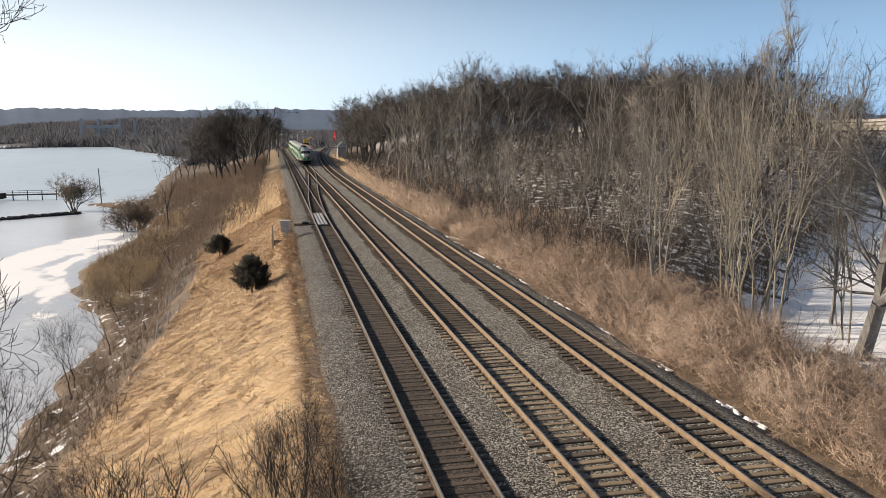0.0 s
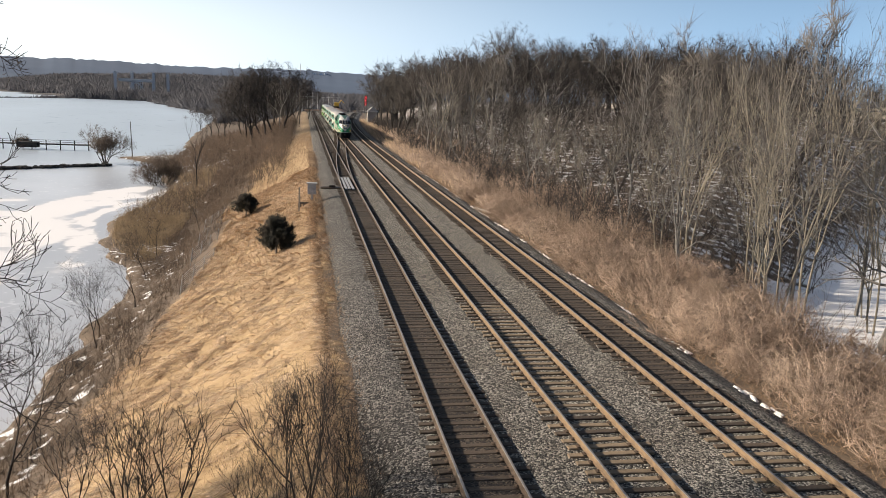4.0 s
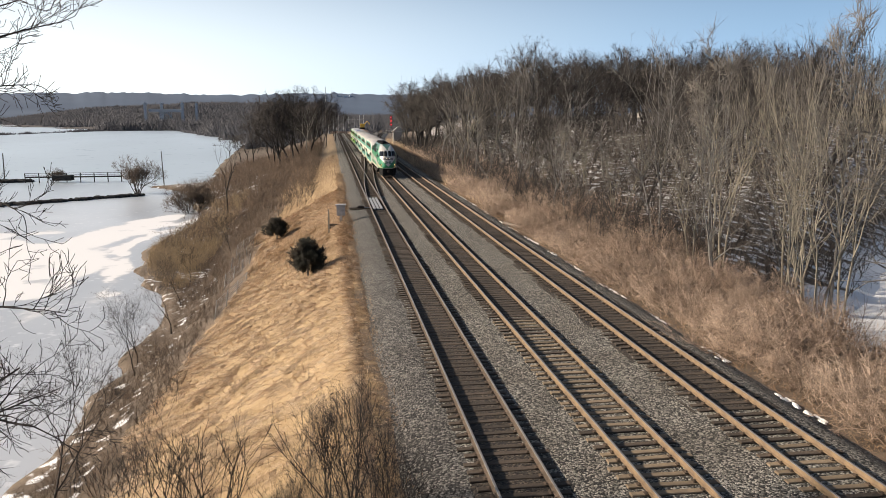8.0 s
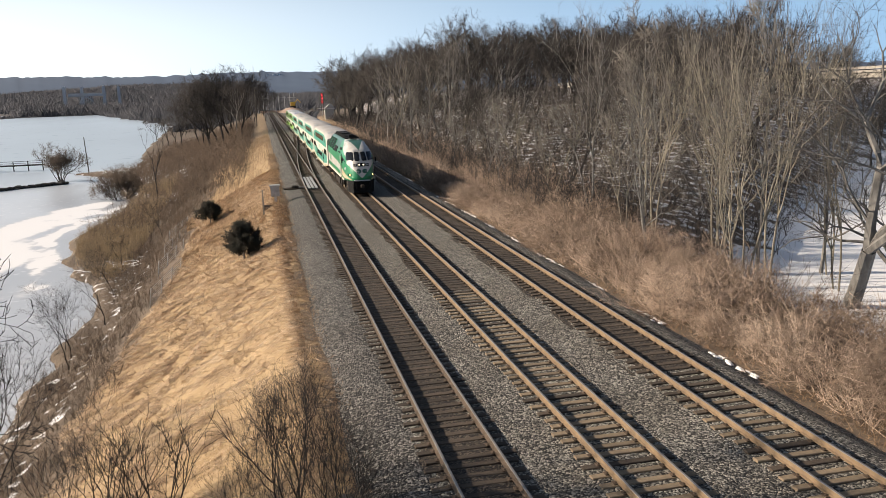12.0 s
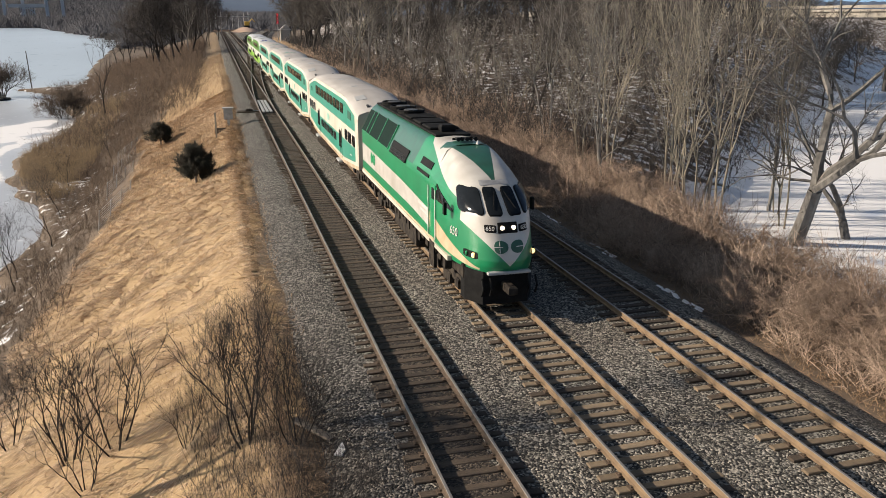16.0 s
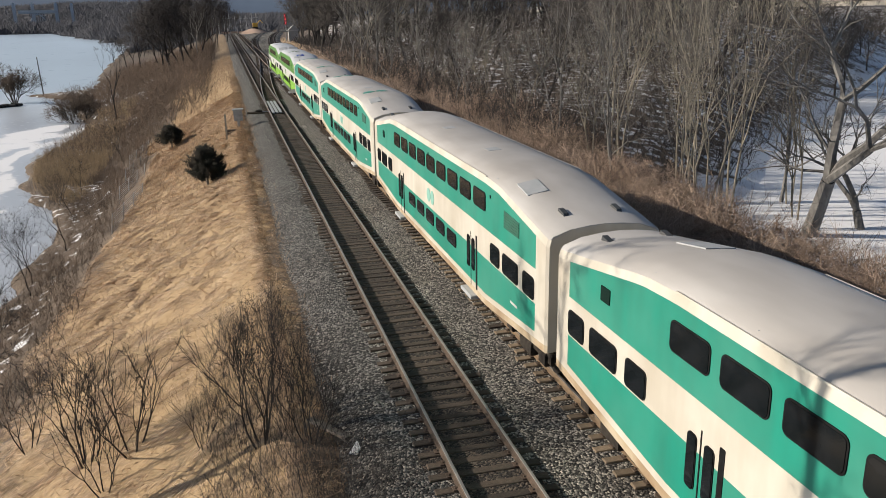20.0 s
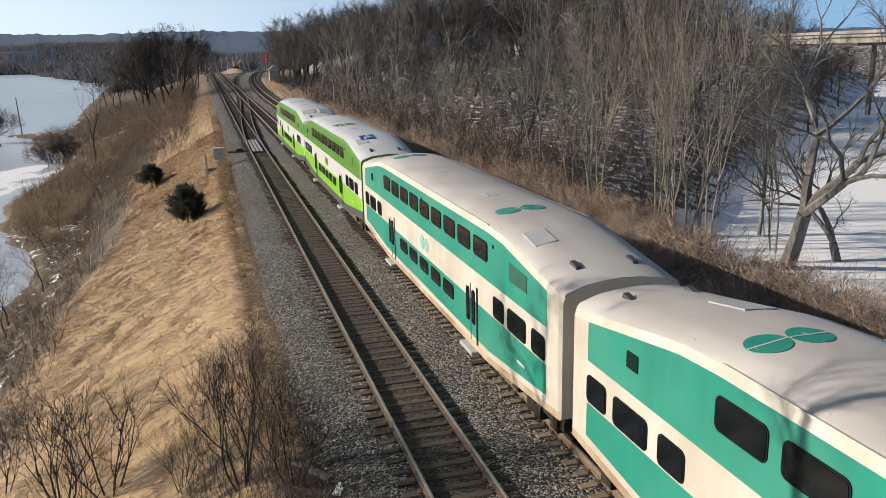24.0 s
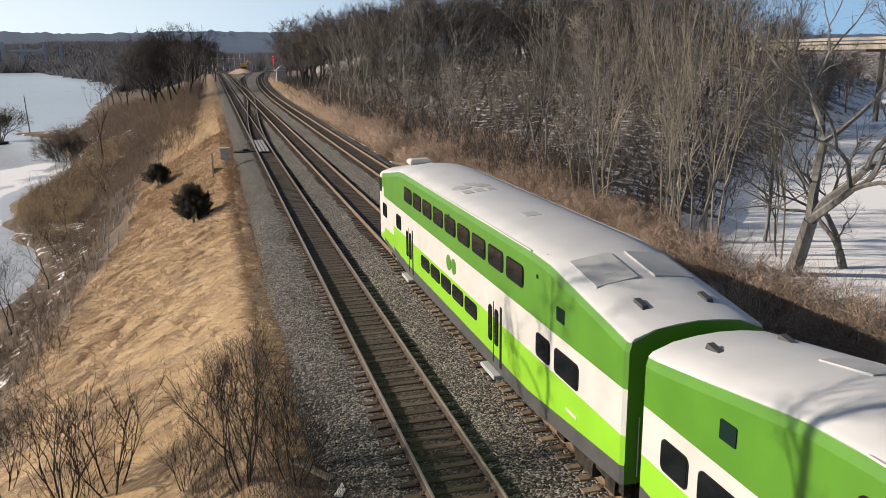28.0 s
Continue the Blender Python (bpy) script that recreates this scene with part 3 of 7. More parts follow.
# ---- tracks ----
def build_ballast():
    ys = axis_lines([(-160, 10, 10), (10, 150, 2.0), (150, 460, 5)])
    prof = [(1.5, -1.0), (1.9, -0.76), (2.5, -0.50), (3.15, -0.33), (3.7, -0.31), (6.1, -0.31), (6.9, -0.25), (7.7, -0.25), (10.1, -0.24),
            (11.1, -0.19), (12.1, -0.15), (14.5, -0.14), (15.2, -0.22), (16.1, -0.62), (16.9, -0.95)]
    V, F = [], []
    n = len(prof)
    for y in ys:
        for i, (x, z) in enumerate(prof):
            s = float(bend_right(y)) * smooth01((x - 9.5) / 2.6)
            V.append((x + s + 0.18 * float(vnoise(y, i, 3, 3)) * (i < 3 or i > 12), y, z + 0.02 * float(vnoise(x * 3, y, 1.7, 4))))
    a = np.array([r * n + c for r in range(len(ys) - 1) for c in range(n - 1)])
    F = np.stack([a, a + 1, a + n + 1, a + n], 1)
    me = raw_mesh("ballast", np.array(V), F, M_BALLAST)
    me.materials.append(M_SHOULDER)
    cols = np.tile(np.arange(n - 1), len(ys) - 1)
    me.polygons.foreach_set("material_index", np.where(cols < 4, 1, 0).astype(np.int32))
    me.shade_smooth()
    return tagged(new("track_bed", me), "grey crushed stone ballast bed under the tracks", "ballast", kind="structure")


build_ballast()


def rail_mesh(centre, off, y0, y1, z0, step=4.0):
    """One rail along a line x = centre(y) + off, its head 72 mm wide, 180 mm high."""
    prof = [(-0.07, -0.18), (-0.07, -0.165), (-0.012, -0.14), (-0.012, -0.045), (-0.038, -0.035), (-0.038, -0.008), (-0.028, 0.0),
            (0.028, 0.0), (0.038, -0.008), (0.038, -0.035), (0.012, -0.045), (0.012, -0.14), (0.07, -0.165), (0.07, -0.18)]
    mb = MB()
    n = len(prof)
    ys = np.arange(y0, y1 + 0.01, step)
    for y in ys:
        x = centre(y) + off
        mb.v += [(x + p, y, z0 + q) for p, q in prof]
    for r in range(len(ys) - 1):
        for c in range(n - 1):
            mb.f.append((r * n + c, r * n + c + 1, r * n + n + c + 1, r * n + n + c))
            mb.m.append(1 if 5 <= c <= 7 else 0)
    return mb


tie_mesh = MB().box(-1.3, -0.115, -0.16, 1.3, 0.115, 0.0, 0, 0.018).mesh("tie", M_TIE)
tie_pale = MB().box(-1.3, -0.115, -0.16, 1.3, 0.115, 0.0, 0, 0.018).mesh("tie", M_TIE_PALE)
plate_mesh = MB().box(-0.16, -0.09, 0.0, 0.16, 0.09, 0.02, 0).mesh("tie_plate", M_RAIL_SIDE)


def build_track(name, label, x0, curve, y0, y1, n_parts, pale=(0, 0), half=0.79, steel=M_RAIL_SIDE):
    root = thing(name, label, "railway track", "railway tracks", "structure")
    dz = DZ.get(x0, 0.0)

    def centre(y):
        return x0 + float(curve(y))

    for s in (-half, half):
        part("rail", rail_mesh(centre, s, y0, y1, dz), [steel, M_RAIL_TOP], root, "worn steel rail with rusty sides")
    r = random.Random(int(x0 * 10))
    y, k, far = 13.0, 0, MB()
    near = [-60.0 + 0.53 * i for i in range(int(73 / 0.53))]
    while y < y1 - 1:
        yy = y + r.uniform(-0.04, 0.04)
        dx, tilt, zz = r.uniform(-0.09, 0.09), r.uniform(-1.4, 1.4), dz - 0.195 + r.uniform(-0.015, 0.004)
        if k < n_parts:
            me = tie_pale if pale[0] < y < pale[1] and r.random() < 0.85 else tie_mesh
            part("tie", me, None, root, at=pose(centre(yy) + dx, yy, zz, 0, r.uniform(-0.4, 0.4), tilt))
        else:
            c = centre(yy) + dx
            far.box(c - 1.3, yy - 0.115, zz - 0.12, c + 1.3, yy + 0.115, zz)
        y, k = y + 0.53, k + 1
    if far.v:
        tagged(part("far_ties", far, M_TIE, root, "row of weathered ties"), kind="stuff")
    plates = MB()
    y = 13.0
    while y < 75:
        for s in (-half, half):
            c = centre(y) + s
            plates.box(c - 0.17, y - 0.09, dz - 0.2, c + 0.17, y + 0.09, dz - 0.172)
            plates.box(c - 0.12, y - 0.03, dz - 0.175, c - 0.075, y + 0.03, dz - 0.145)
            plates.box(c + 0.075, y - 0.03, dz - 0.175, c + 0.12, y + 0.03, dz - 0.145)
        y += 0.53
    tagged(part("tie_plates", plates, M_RAIL_SIDE, root, "rusty tie plates and spikes"), kind="stuff")
    return root


def straight(y):
    return 0.0


TRACKS = [
    build_track("railway_track", "railway track with steel rails on dark weathered wooden ties", XL, straight, -60, 452, 210),
    build_track("railway_track", "railway track with worn rails on pale sandy wooden ties", XM, straight, -160, 452, 210, (0, 37), steel=M_RAIL_TAN),
    build_track("railway_track", "railway track with rusty rails on dark ties, curving away", XR, bend_right, -60, 452, 210, (0, 22), steel=M_RAIL_TAN),
]


def dark_bed():
    """Oily cinders between and beside the rails."""
    for x0, c, a, b in ((XL, straight, 10, 452), (XM, straight, 38, 452), (XR, bend_right, 24, 452)):
        ys = np.arange(a, b, 2.0)
        V, F = [], []
        for i, y in enumerate(ys):
            for u in (-1.5, -0.5, 0.5, 1.5):
                x = x0 + float(c(y)) + u + 0.12 * float(vnoise(u * 7, y, 1.3, 12))
                V.append((x, y, DZ[x0] - (0.222 if abs(u) < 1 else 0.262)))
        a_ = np.array([r * 4 + k for r in range(len(ys) - 1) for k in range(3)])
        me = raw_mesh("track_cinders", np.array(V), np.stack([a_, a_ + 1, a_ + 5, a_ + 4], 1), M_CINDER)
        tagged(new("track_cinders", me), "dark oily stones between the rails", "ballast", kind="structure")


dark_bed()


def crossover(y):
    return (XM - XL) * float(smooth01((y - 84) / 132))


def build_turnouts():
    t = thing("turnout", "crossover track with curved steel rails between two tracks", "railway switch", kind="structure")
    for s in (-0.79, 0.79):
        part("rail", rail_mesh(lambda y: XL + crossover(y), s, 88, 214, 0.004 - 0.03), [M_RAIL_SIDE, M_RAIL_TOP], t)
        part("rail", rail_mesh(lambda y: XM + float(bend_branch(y)), s, 200, 450, 0.004), [M_RAIL_SIDE, M_RAIL_TOP], t)
    ties = MB()
    for y in np.arange(100, 200, 0.6):
        c = XL + crossover(y)
        ties.box(c - 1.5, y - 0.115, -0.32, c + 1.5, y + 0.115, -0.235)
    for y in np.arange(240, 448, 0.9):
        c = XM + float(bend_branch(y))
        ties.box(c - 1.3, y - 0.115, -0.3, c + 1.3, y + 0.115, -0.2)
    tagged(part("switch_ties", ties, M_TIE, t), kind="stuff")
    for u in (-0.42, -0.05, 0.32):
        part("cover_plate", MB().box(XL + u - 0.13, 84.5, -0.2, XL + u + 0.13, 96, -0.08, 0, 0.02), M_STEEL, t, "pale steel cover plate")
    sw = thing("switch_machine", "dark switch motor and rods beside the track", "switch machine", at=pose(XL - 1.75, 86.5, -0.3))
    part("motor_case", MB().box(-0.45, -0.35, 0, 0.25, 0.35, 0.32, 0, 0.05), M_DARKSTEEL, sw)
    part("rod", MB().tube([(0.2, 0.1, 0.12), (1.2, 0.1, 0.12)], [0.03, 0.03], 6), M_STEEL, sw)
    part("rod", MB().tube([(0.2, -0.15, 0.12), (1.2, -0.15, 0.12)], [0.03, 0.03], 6), M_STEEL, sw)
    part("tie_end", MB().box(-1.3, -0.5, -0.05, 0.9, -0.25, 0.1, 0, 0.02), M_TIE, sw)
    part("tie_end", MB().box(-1.3, 0.25, -0.05, 0.9, 0.5, 0.1, 0, 0.02), M_TIE, sw)


build_turnouts()


def build_signal_case():
    c = thing("signal_case", "grey metal trackside signal cabinet on a leg", "signal cabinet", at=pose(0.85, 80.0, -0.75))
    part("cabinet", MB().box(-0.42, -0.32, 0.55, 0.42, 0.32, 1.55, 0, 0.03), M_STEEL, c)
    part("roof_cap", MB().box(-0.52, -0.42, 1.55, 0.52, 0.42, 1.68, 0, 0.03), M_GREYMARK, c, "pale cap")
    part("leg", MB().box(-0.12, -0.12, -0.2, 0.12, 0.12, 0.55), M_STEEL, c)
    part("door", MB().box(-0.34, -0.345, 0.62, 0.34, -0.32, 1.48, 0, 0.008), M_STEEL, c)
    w = thing("retaining_boards", "dark wooden retaining boards under the signal cabinet", "retaining wall", at=pose(0.1, 79.0, -1.7))
    for i in range(3):
        part("board", MB().box(-0.55, -0.04 + 0.002 * i, 0.28 * i, 0.75, 0.04, 0.28 * i + 0.26, 0, 0.01), M_POLE, w)
    p = thing("marker_post", "white square marker post on the bank", "post", at=pose(-0.35, 76.2, -1.55))
    part("post", MB().box(-0.07, -0.07, -0.3, 0.07, 0.07, 2.45, 0, 0.015), M_CONC, p)


build_signal_case()


def build_signal():
    s = thing("railway_signal", "red-lit railway signal on a steel mast", "railway signal", at=pose(21.6, 290, -0.6))
    part("mast", MB().tube([(0, 0, 0), (0, 0, 8.6)], [0.11, 0.09], 8), M_STEEL, s)
    part("backboard", MB().box(-0.42, -0.05, 6.4, 0.42, 0.05, 10.0, 0, 0.02), M_RED, s, "red backboard")
    for z in (7.0, 8.2, 9.4):
        lamp = part("lamp_head", MB().disc((0, -0.16, z), (0, 1, 0), 0.3, 0.24), M_BLACK, s)
        part("lens", MB().disc((0, -0.3, z), (0, 1, 0), 0.2, 0.04), M_REDLAMP, lamp, "lit red lens")
    part("platform", MB().box(-1.6, -0.1, 4.6, 1.2, 0.8, 4.7), M_GREYMARK, s, "pale service platform")
    for u in (-1.5, -0.6, 0.3, 1.15):
        part("rail_post", MB().tube([(u, 0.75, 4.7), (u, 0.75, 5.7)], [0.03, 0.03], 5), M_GREYMARK, s)
    b = thing("relay_hut", "white sloped-roof hut beside the signal", "hut", at=pose(24.2, 292, -0.9))
    part("wall", MB().prism([(-1.6, 0, 0), (1.6, 0, 0), (1.6, 0, 5.4), (0.3, 0, 6.6), (-1.6, 0, 5.0)], (0, 3, 0)), M_WHITE, b)
    part("roof", MB().box(-2.2, -0.3, 4.7, 2.0, 3.3, 4.9, 0, 0.02), M_SNOW, b, "snowy roof")


build_signal()


# ---- distance ----
def build_far():
    r = np.random.default_rng(3)
    # woods on the far shore and along the lake: domes of leaning spikes
    n = 7600
    az = np.radians(r.uniform(-24, 5, n))
    d = r.uniform(0, 1, n) ** 0.8 * 1900
    deg = np.degrees(az)
    y = np.where(deg < -10.4, 1165 + (-10.4 - deg) * 40, 1165 - (deg + 10.4) * 22) + d
    x = np.tan(az) * y
    dry = ground_z(x, y) > LAKE + 0.4
    x, y = x[dry], y[dry]
    k = 900
    y2 = r.uniform(480, 1150, k)
    x2 = shore(y2) + 6 + (60 - shore(y2)) * r.uniform(0, 1, k) ** 1.2
    x3 = -262 - 420 * r.uniform(0, 1, 420)
    y3 = np.maximum(1160 - 5 * np.maximum(-300 - x3, 0), 925) + r.uniform(-25, 25, 420)
    y4 = r.uniform(1135, 1235, 260)
    x4 = np.tan(np.radians(r.uniform(-15, -5.5, 260))) * y4
    x, y = np.concatenate([x, x2, x4, x3]), np.concatenate([y, y2, y4, y3])
    n = len(x)
    z = ground_z(x, y)
    h = r.uniform(8, 15, n) * (1 + 0.35 * vnoise(x, y, 160, 2)) * (1 + 0.3 * vnoise(x, y, 45, 3))
    h[-420:] *= 0.4
    h[-680:-420] = r.uniform(12, 21, 260)
    pieces = []
    for q in range(15):
        D = np.concatenate([r.normal(0, 0.6, (n, 2)), np.ones((n, 1))], 1)
        w = 0.0034 * y
        P = np.stack([x + r.normal(0, 1, n) * w, y + r.normal(0, 1, n) * w, z - 0.8], 1)
        pieces.append(cones(P, D, h * r.uniform(0.45, 1.05, n), 0.0007 * y * r.uniform(0.6, 1.6, n)))
    tagged(new("far_woods", raw_mesh("far_woods", *joined(pieces), M_WOODFAR)), "bare woods on the far lake shore, tinted bluish grey for haze", "woods", kind="stuff")
    # long ridge on the skyline
    th = np.radians(np.linspace(-40, 60, 400))
    top = 106 + 5 * vnoise(th * 900, th * 0, 90, 1) + 1.2 * vnoise(th * 900, th * 0, 11, 2) - 1.0 * np.degrees(np.maximum(th, 0))
    rows = []
    for rad, k in ((3000, 0.0), (3500, 0.55), (3800, 1.0), (4300, 0.9)):
        rows.append(np.stack([np.sin(th) * rad, np.cos(th) * rad, -12 + (top + 12) * k + (2.2 * r.normal(0, 1, 400) if k == 1.0 else 0)], 1))
    V = np.concatenate(rows)
    a = np.concatenate([np.arange(399) + 400 * q for q in range(3)])
    tagged(new("backdrop", raw_mesh("backdrop", V, np.stack([a, a + 1, a + 401, a + 400], 1), M_RIDGE)), "long wooded escarpment on the horizon, blued for haze", "ridge", kind="structure")
    # high arch bridge with four pylons
    az0, az1, dist = radians(-11.98), radians(-9.94), 1260
    a, b = Vector((math.tan(az0) * dist, dist, 0)), Vector((math.tan(az1) * dist, dist, 0))
    br = thing("arch_bridge", "distant arch road bridge with four tall pylons, paled for haze", "bridge")
    w = b.x - a.x
    part("deck", MB().box(a.x, dist, 14.6, b.x, dist + 14, 18.0, 0, 0.3), M_PALE, br)
    part("parapet", MB().box(a.x, dist - 0.6, 18.0, b.x, dist, 19.2), M_PALE, br)
    arch = MB()
    path = [(a.x + w * (0.26 + 0.5 * k / 14), dist + 2, 2.0 + 11.5 * math.sin(math.pi * k / 14)) for k in range(15)]
    arch.tube(path, [0.9] * 15, 6)
    part("arch", arch, M_PALE, br)
    for k in range(1, 8):
        u = a.x + w * (0.26 + 0.5 * k / 8)
        part("hanger", MB().box(u - 0.3, dist + 2, 3, u + 0.3, dist + 3, 14.6), M_PALE, br)
    for az, dd in ((-12.18, 0), (-11.15, 60), (-9.84, 0), (-8.94, 60)):
        u = math.tan(radians(az)) * (dist + dd)
        py = part("pylon", MB().box(u - 2.0, dist + dd - 2, -4, u + 2.0, dist + dd + 2, 27.5, 0, 0.2), M_PALE, br)
        part("pylon_cap", MB().box(u - 1.5, dist + dd - 1.5, 27.5, u + 1.5, dist + dd + 1.5, 29.4, 0, 0.2), M_PALE, py)
    # city blocks and a mast on the skyline
    for az, w_, h_, d_ in ((-1.7, 22, 108, 3700), (-1.3, 14, 104, 3700), (0.7, 18, 106, 3700), (1.15, 26, 105, 3700), (1.45, 12, 108, 3700), (-2.1, 16, 104, 3700)):
        u = math.tan(radians(az)) * d_
        t = thing("tower_block", "hazy distant apartment tower on the skyline", "building", "skyline towers")
        part("wall", MB().box(u - w_ / 3, d_, 40, u + w_ / 3, d_ + 20, h_ - 11), M_HAZE, t)
        part("roof", MB().box(u - w_ / 5, d_, h_ - 11, u + w_ / 6, d_ + 20, h_ - 9), M_HAZE, t)
    m = thing("radio_mast", "thin distant radio mast", "mast")
    u = math.tan(radians(-0.26)) * 2400
    part("mast", MB().tube([(u, 2400, -5), (u, 2400, 90)], [1.4, 0.7], 5), M_GREYMARK, m)


build_far()


def build_spit():
    r = random.Random(5)
    spit = thing("rock_breakwater", "low dark stone breakwater along the ice", "breakwater", kind="structure")
    mb = MB()
    for k in range(620):
        u = r.random()
        x = -125 + 77 * u + r.gauss(0, 0.5)
        y = float(np.interp(x, [-125, -75, -48], [165, 191, 212])) + r.gauss(0, 0.7)
        t = r.uniform(0.3, 0.8)
        mb.box(x - t, y - t, LAKE - 0.3, x + t, y + t, LAKE + r.uniform(0.25, 0.75), 0, t * 0.3)
    for k in range(300):
        x = -160 + 68 * r.random()
        y = 262 + 0.05 * (x + 92) + r.gauss(0, 1.1)
        t = r.uniform(0.5, 1.1)
        mb.box(x - t, y - t, LAKE - 0.3, x + t, y + t, LAKE + r.uniform(0.3, 1.0), 0, t * 0.3)
    tagged(part("rocks", mb, M_ROCK, spit), kind="stuff")
    d = thing("wooden_pier", "dark wooden footbridge pier over the ice", "pier", at=pose(-92, 259, LAKE))
    part("deck", MB().box(0, -1.2, 1.5, 28, 1.2, 1.8), M_ROCK, d)
    for x in range(0, 29, 4):
        part("post", MB().tube([(x, -0.9, -0.5), (x, -0.9, 2.9)], [0.16, 0.14], 6), M_ROCK, d)
    for z in (2.3, 2.85):
        part("handrail", MB().box(0, -1.05, z, 28, -0.95, z + 0.1), M_ROCK, d)
    part("gate_box", MB().box(8, -1.8, 0.6, 13.5, 1.5, 2.2, 0, 0.1), M_ROCK, d, "dark box-shaped end")
    p = thing("utility_pole", "tall thin grey wooden pole on the shore", "pole", at=pose(-48.2, 241.6, LAKE - 0.3))
    part("pole", MB().tube([(0, 0, 0), (-0.3, 0, 10.2)], [0.16, 0.11], 7), M_POLE, p)
    for x, y in ((-107.5, 276), (-104.6, 276)):
        q = thing("utility_pole", "short grey wooden pole on the ice edge", "pole", "ice edge poles", at=pose(x, y, LAKE - 0.3))
        part("pole", MB().tube([(0, 0, 0), (0.1, 0, 8.6)], [0.2, 0.16], 7), M_POLE, q)
    for x, y in ((-1.5, 300), (-3.2, 306)):
        q = thing("utility_pole", "grey wooden pole beside the tracks", "pole", at=pose(x, y, -2))
        part("pole", MB().tube([(0, 0, 0), (0, 0, 14.5)], [0.16, 0.11], 7), M_POLE, q)
        part("crossarm", MB().box(-1.3, -0.08, 13.9, 1.3, 0.08, 14.15), M_POLE, q)


build_spit()


def build_yard():
    """Works far up the line: earth bank, poles of a gantry, a yellow machine."""
    e = thing("earth_bank", "bare orange earth bank at the works site", "earth bank", kind="structure")
    mb = MB()
    prof = [(-9, 0), (-6, 1.2), (-2, 2.8), (2, 3.6), (6, 2.4), (9, 0.3)]
    for k, y in enumerate((432, 446, 470)):
        mb.v += [(15.5 + x * (0.7 + 0.2 * k), y, -1 + z * (1.0 if k == 1 else 0.3)) for x, z in prof]
    for k in range(2):
        for c in range(5):
            mb.f.append((k * 6 + c, k * 6 + c + 1, k * 6 + c + 7, k * 6 + c + 6))
            mb.m.append(0)
    part("bank", mb, M_SAND, e, smooth=True)
    x = thing("excavator", "small yellow excavator on the earth bank", "excavator", at=pose(17.5, 446, 2.4))
    part("cab", MB().box(-1.2, -1, 0.5, 1.2, 1.4, 2.6, 0, 0.15), M_YELLOW, x)
    part("track_base", MB().box(-1.5, -1.8, -0.6, 1.5, 1.8, 0.6, 0, 0.2), M_DARKSTEEL, x)
    part("boom", MB().tube([(0.8, 0, 1.8), (2.6, 0, 4.0), (4.2, 0, 2.2)], [0.25, 0.22, 0.15], 6), M_YELLOW, x)
    r = random.Random(4)
    for k in range(9):
        u = -4 + k * 3.0
        q = thing("gantry_pole", "pale steel pole of a far signal gantry", "pole", "gantry poles", at=pose(u, 480 + r.uniform(-12, 12), -1))
        part("pole", MB().tube([(0, 0, 0), (0, 0, 9 + r.uniform(0, 2))], [0.14, 0.11], 6), M_GREYMARK, q)
        part("arm", MB().box(-1.4, -0.1, 8.2, 1.0, 0.1, 8.45), M_GREYMARK, q)
    for k in range(3):
        b = thing("barrier_block", "orange and white works barrier", "barrier", "works barriers", at=pose(2.5 + 4.2 * k, 455, -0.8))
        part("panel", MB().box(-1.8, -0.2, 0, 1.8, 0.2, 1.5, 0, 0.05), M_SAND, b)
        part("foot", MB().box(-1.9, -0.5, -0.1, 1.9, 0.5, 0.1), M_CONC, b)


build_yard()


def build_overpass():
    """A road on beams and columns beyond the creek."""
    o = thing("road_overpass", "pale concrete road overpass on round columns", "bridge", kind="structure")
    p0, p1 = Vector((111.6, -126, 12.06)), Vector((157, 414, 9.6))
    n = 14
    for k in range(n):
        a, b = p0.lerp(p1, k / n), p0.lerp(p1, (k + 1) / n)
        d = (b - a).normalized()
        s = Vector((d.y, -d.x, 0))
        for name, w0, w1, z0, z1, m in (("girder", 0.0, 9.0, -1.7, -0.55, M_CONC), ("deck_edge", -0.5, 9.5, -0.5, 0.0, M_CONC), ("barrier", -0.4, -0.15, 0.25, 0.85, M_CONC)):
            q = [a + s * w0 + Vector((0, 0, z0)), a + s * w1 + Vector((0, 0, z0)), a + s * w1 + Vector((0, 0, z1)), a + s * w0 + Vector((0, 0, z1))]
            part(name, MB().prism(q, (b - a) * 0.998), m, o)
        c = a + s * 4.5
        part("column", MB().tube([(c.x, c.y, -9.5), (c.x, c.y, c.z - 2.2)], [0.55, 0.55], 12), M_CONC_SHADE, o)
        part("pier_cap", MB().box(a.x - 0.2, a.y - 0.6, a.z - 2.3, a.x + 9.2, a.y + 0.6, a.z - 1.7, 0, 0.08), M_CONC_SHADE, o)
        if k % 2 == 0:
            part("lamp_post", MB().tube([(a.x + 9.4, a.y, a.z - 0.2), (a.x + 9.4, a.y, a.z + 3.2)], [0.07, 0.05], 6), M_STEEL, o)


build_overpass()

# ---- train ----
W = 1.575
LEN = 24.4
END = 0.21


def rounded(cy, cz, w, h, r, n=4):
    """Points of a rounded rectangle in the y-z plane."""
    out = []
    for qy, qz, a0 in ((1, 1, 0), (-1, 1, 90), (-1, -1, 180), (1, -1, 270)):
        for k in range(n + 1):
            a = radians(a0 + 90 * k / n)
            out.append((cy + qy * (w / 2 - r) + r * math.cos(a), cz + qz * (h / 2 - r) + r * math.sin(a)))
    return out


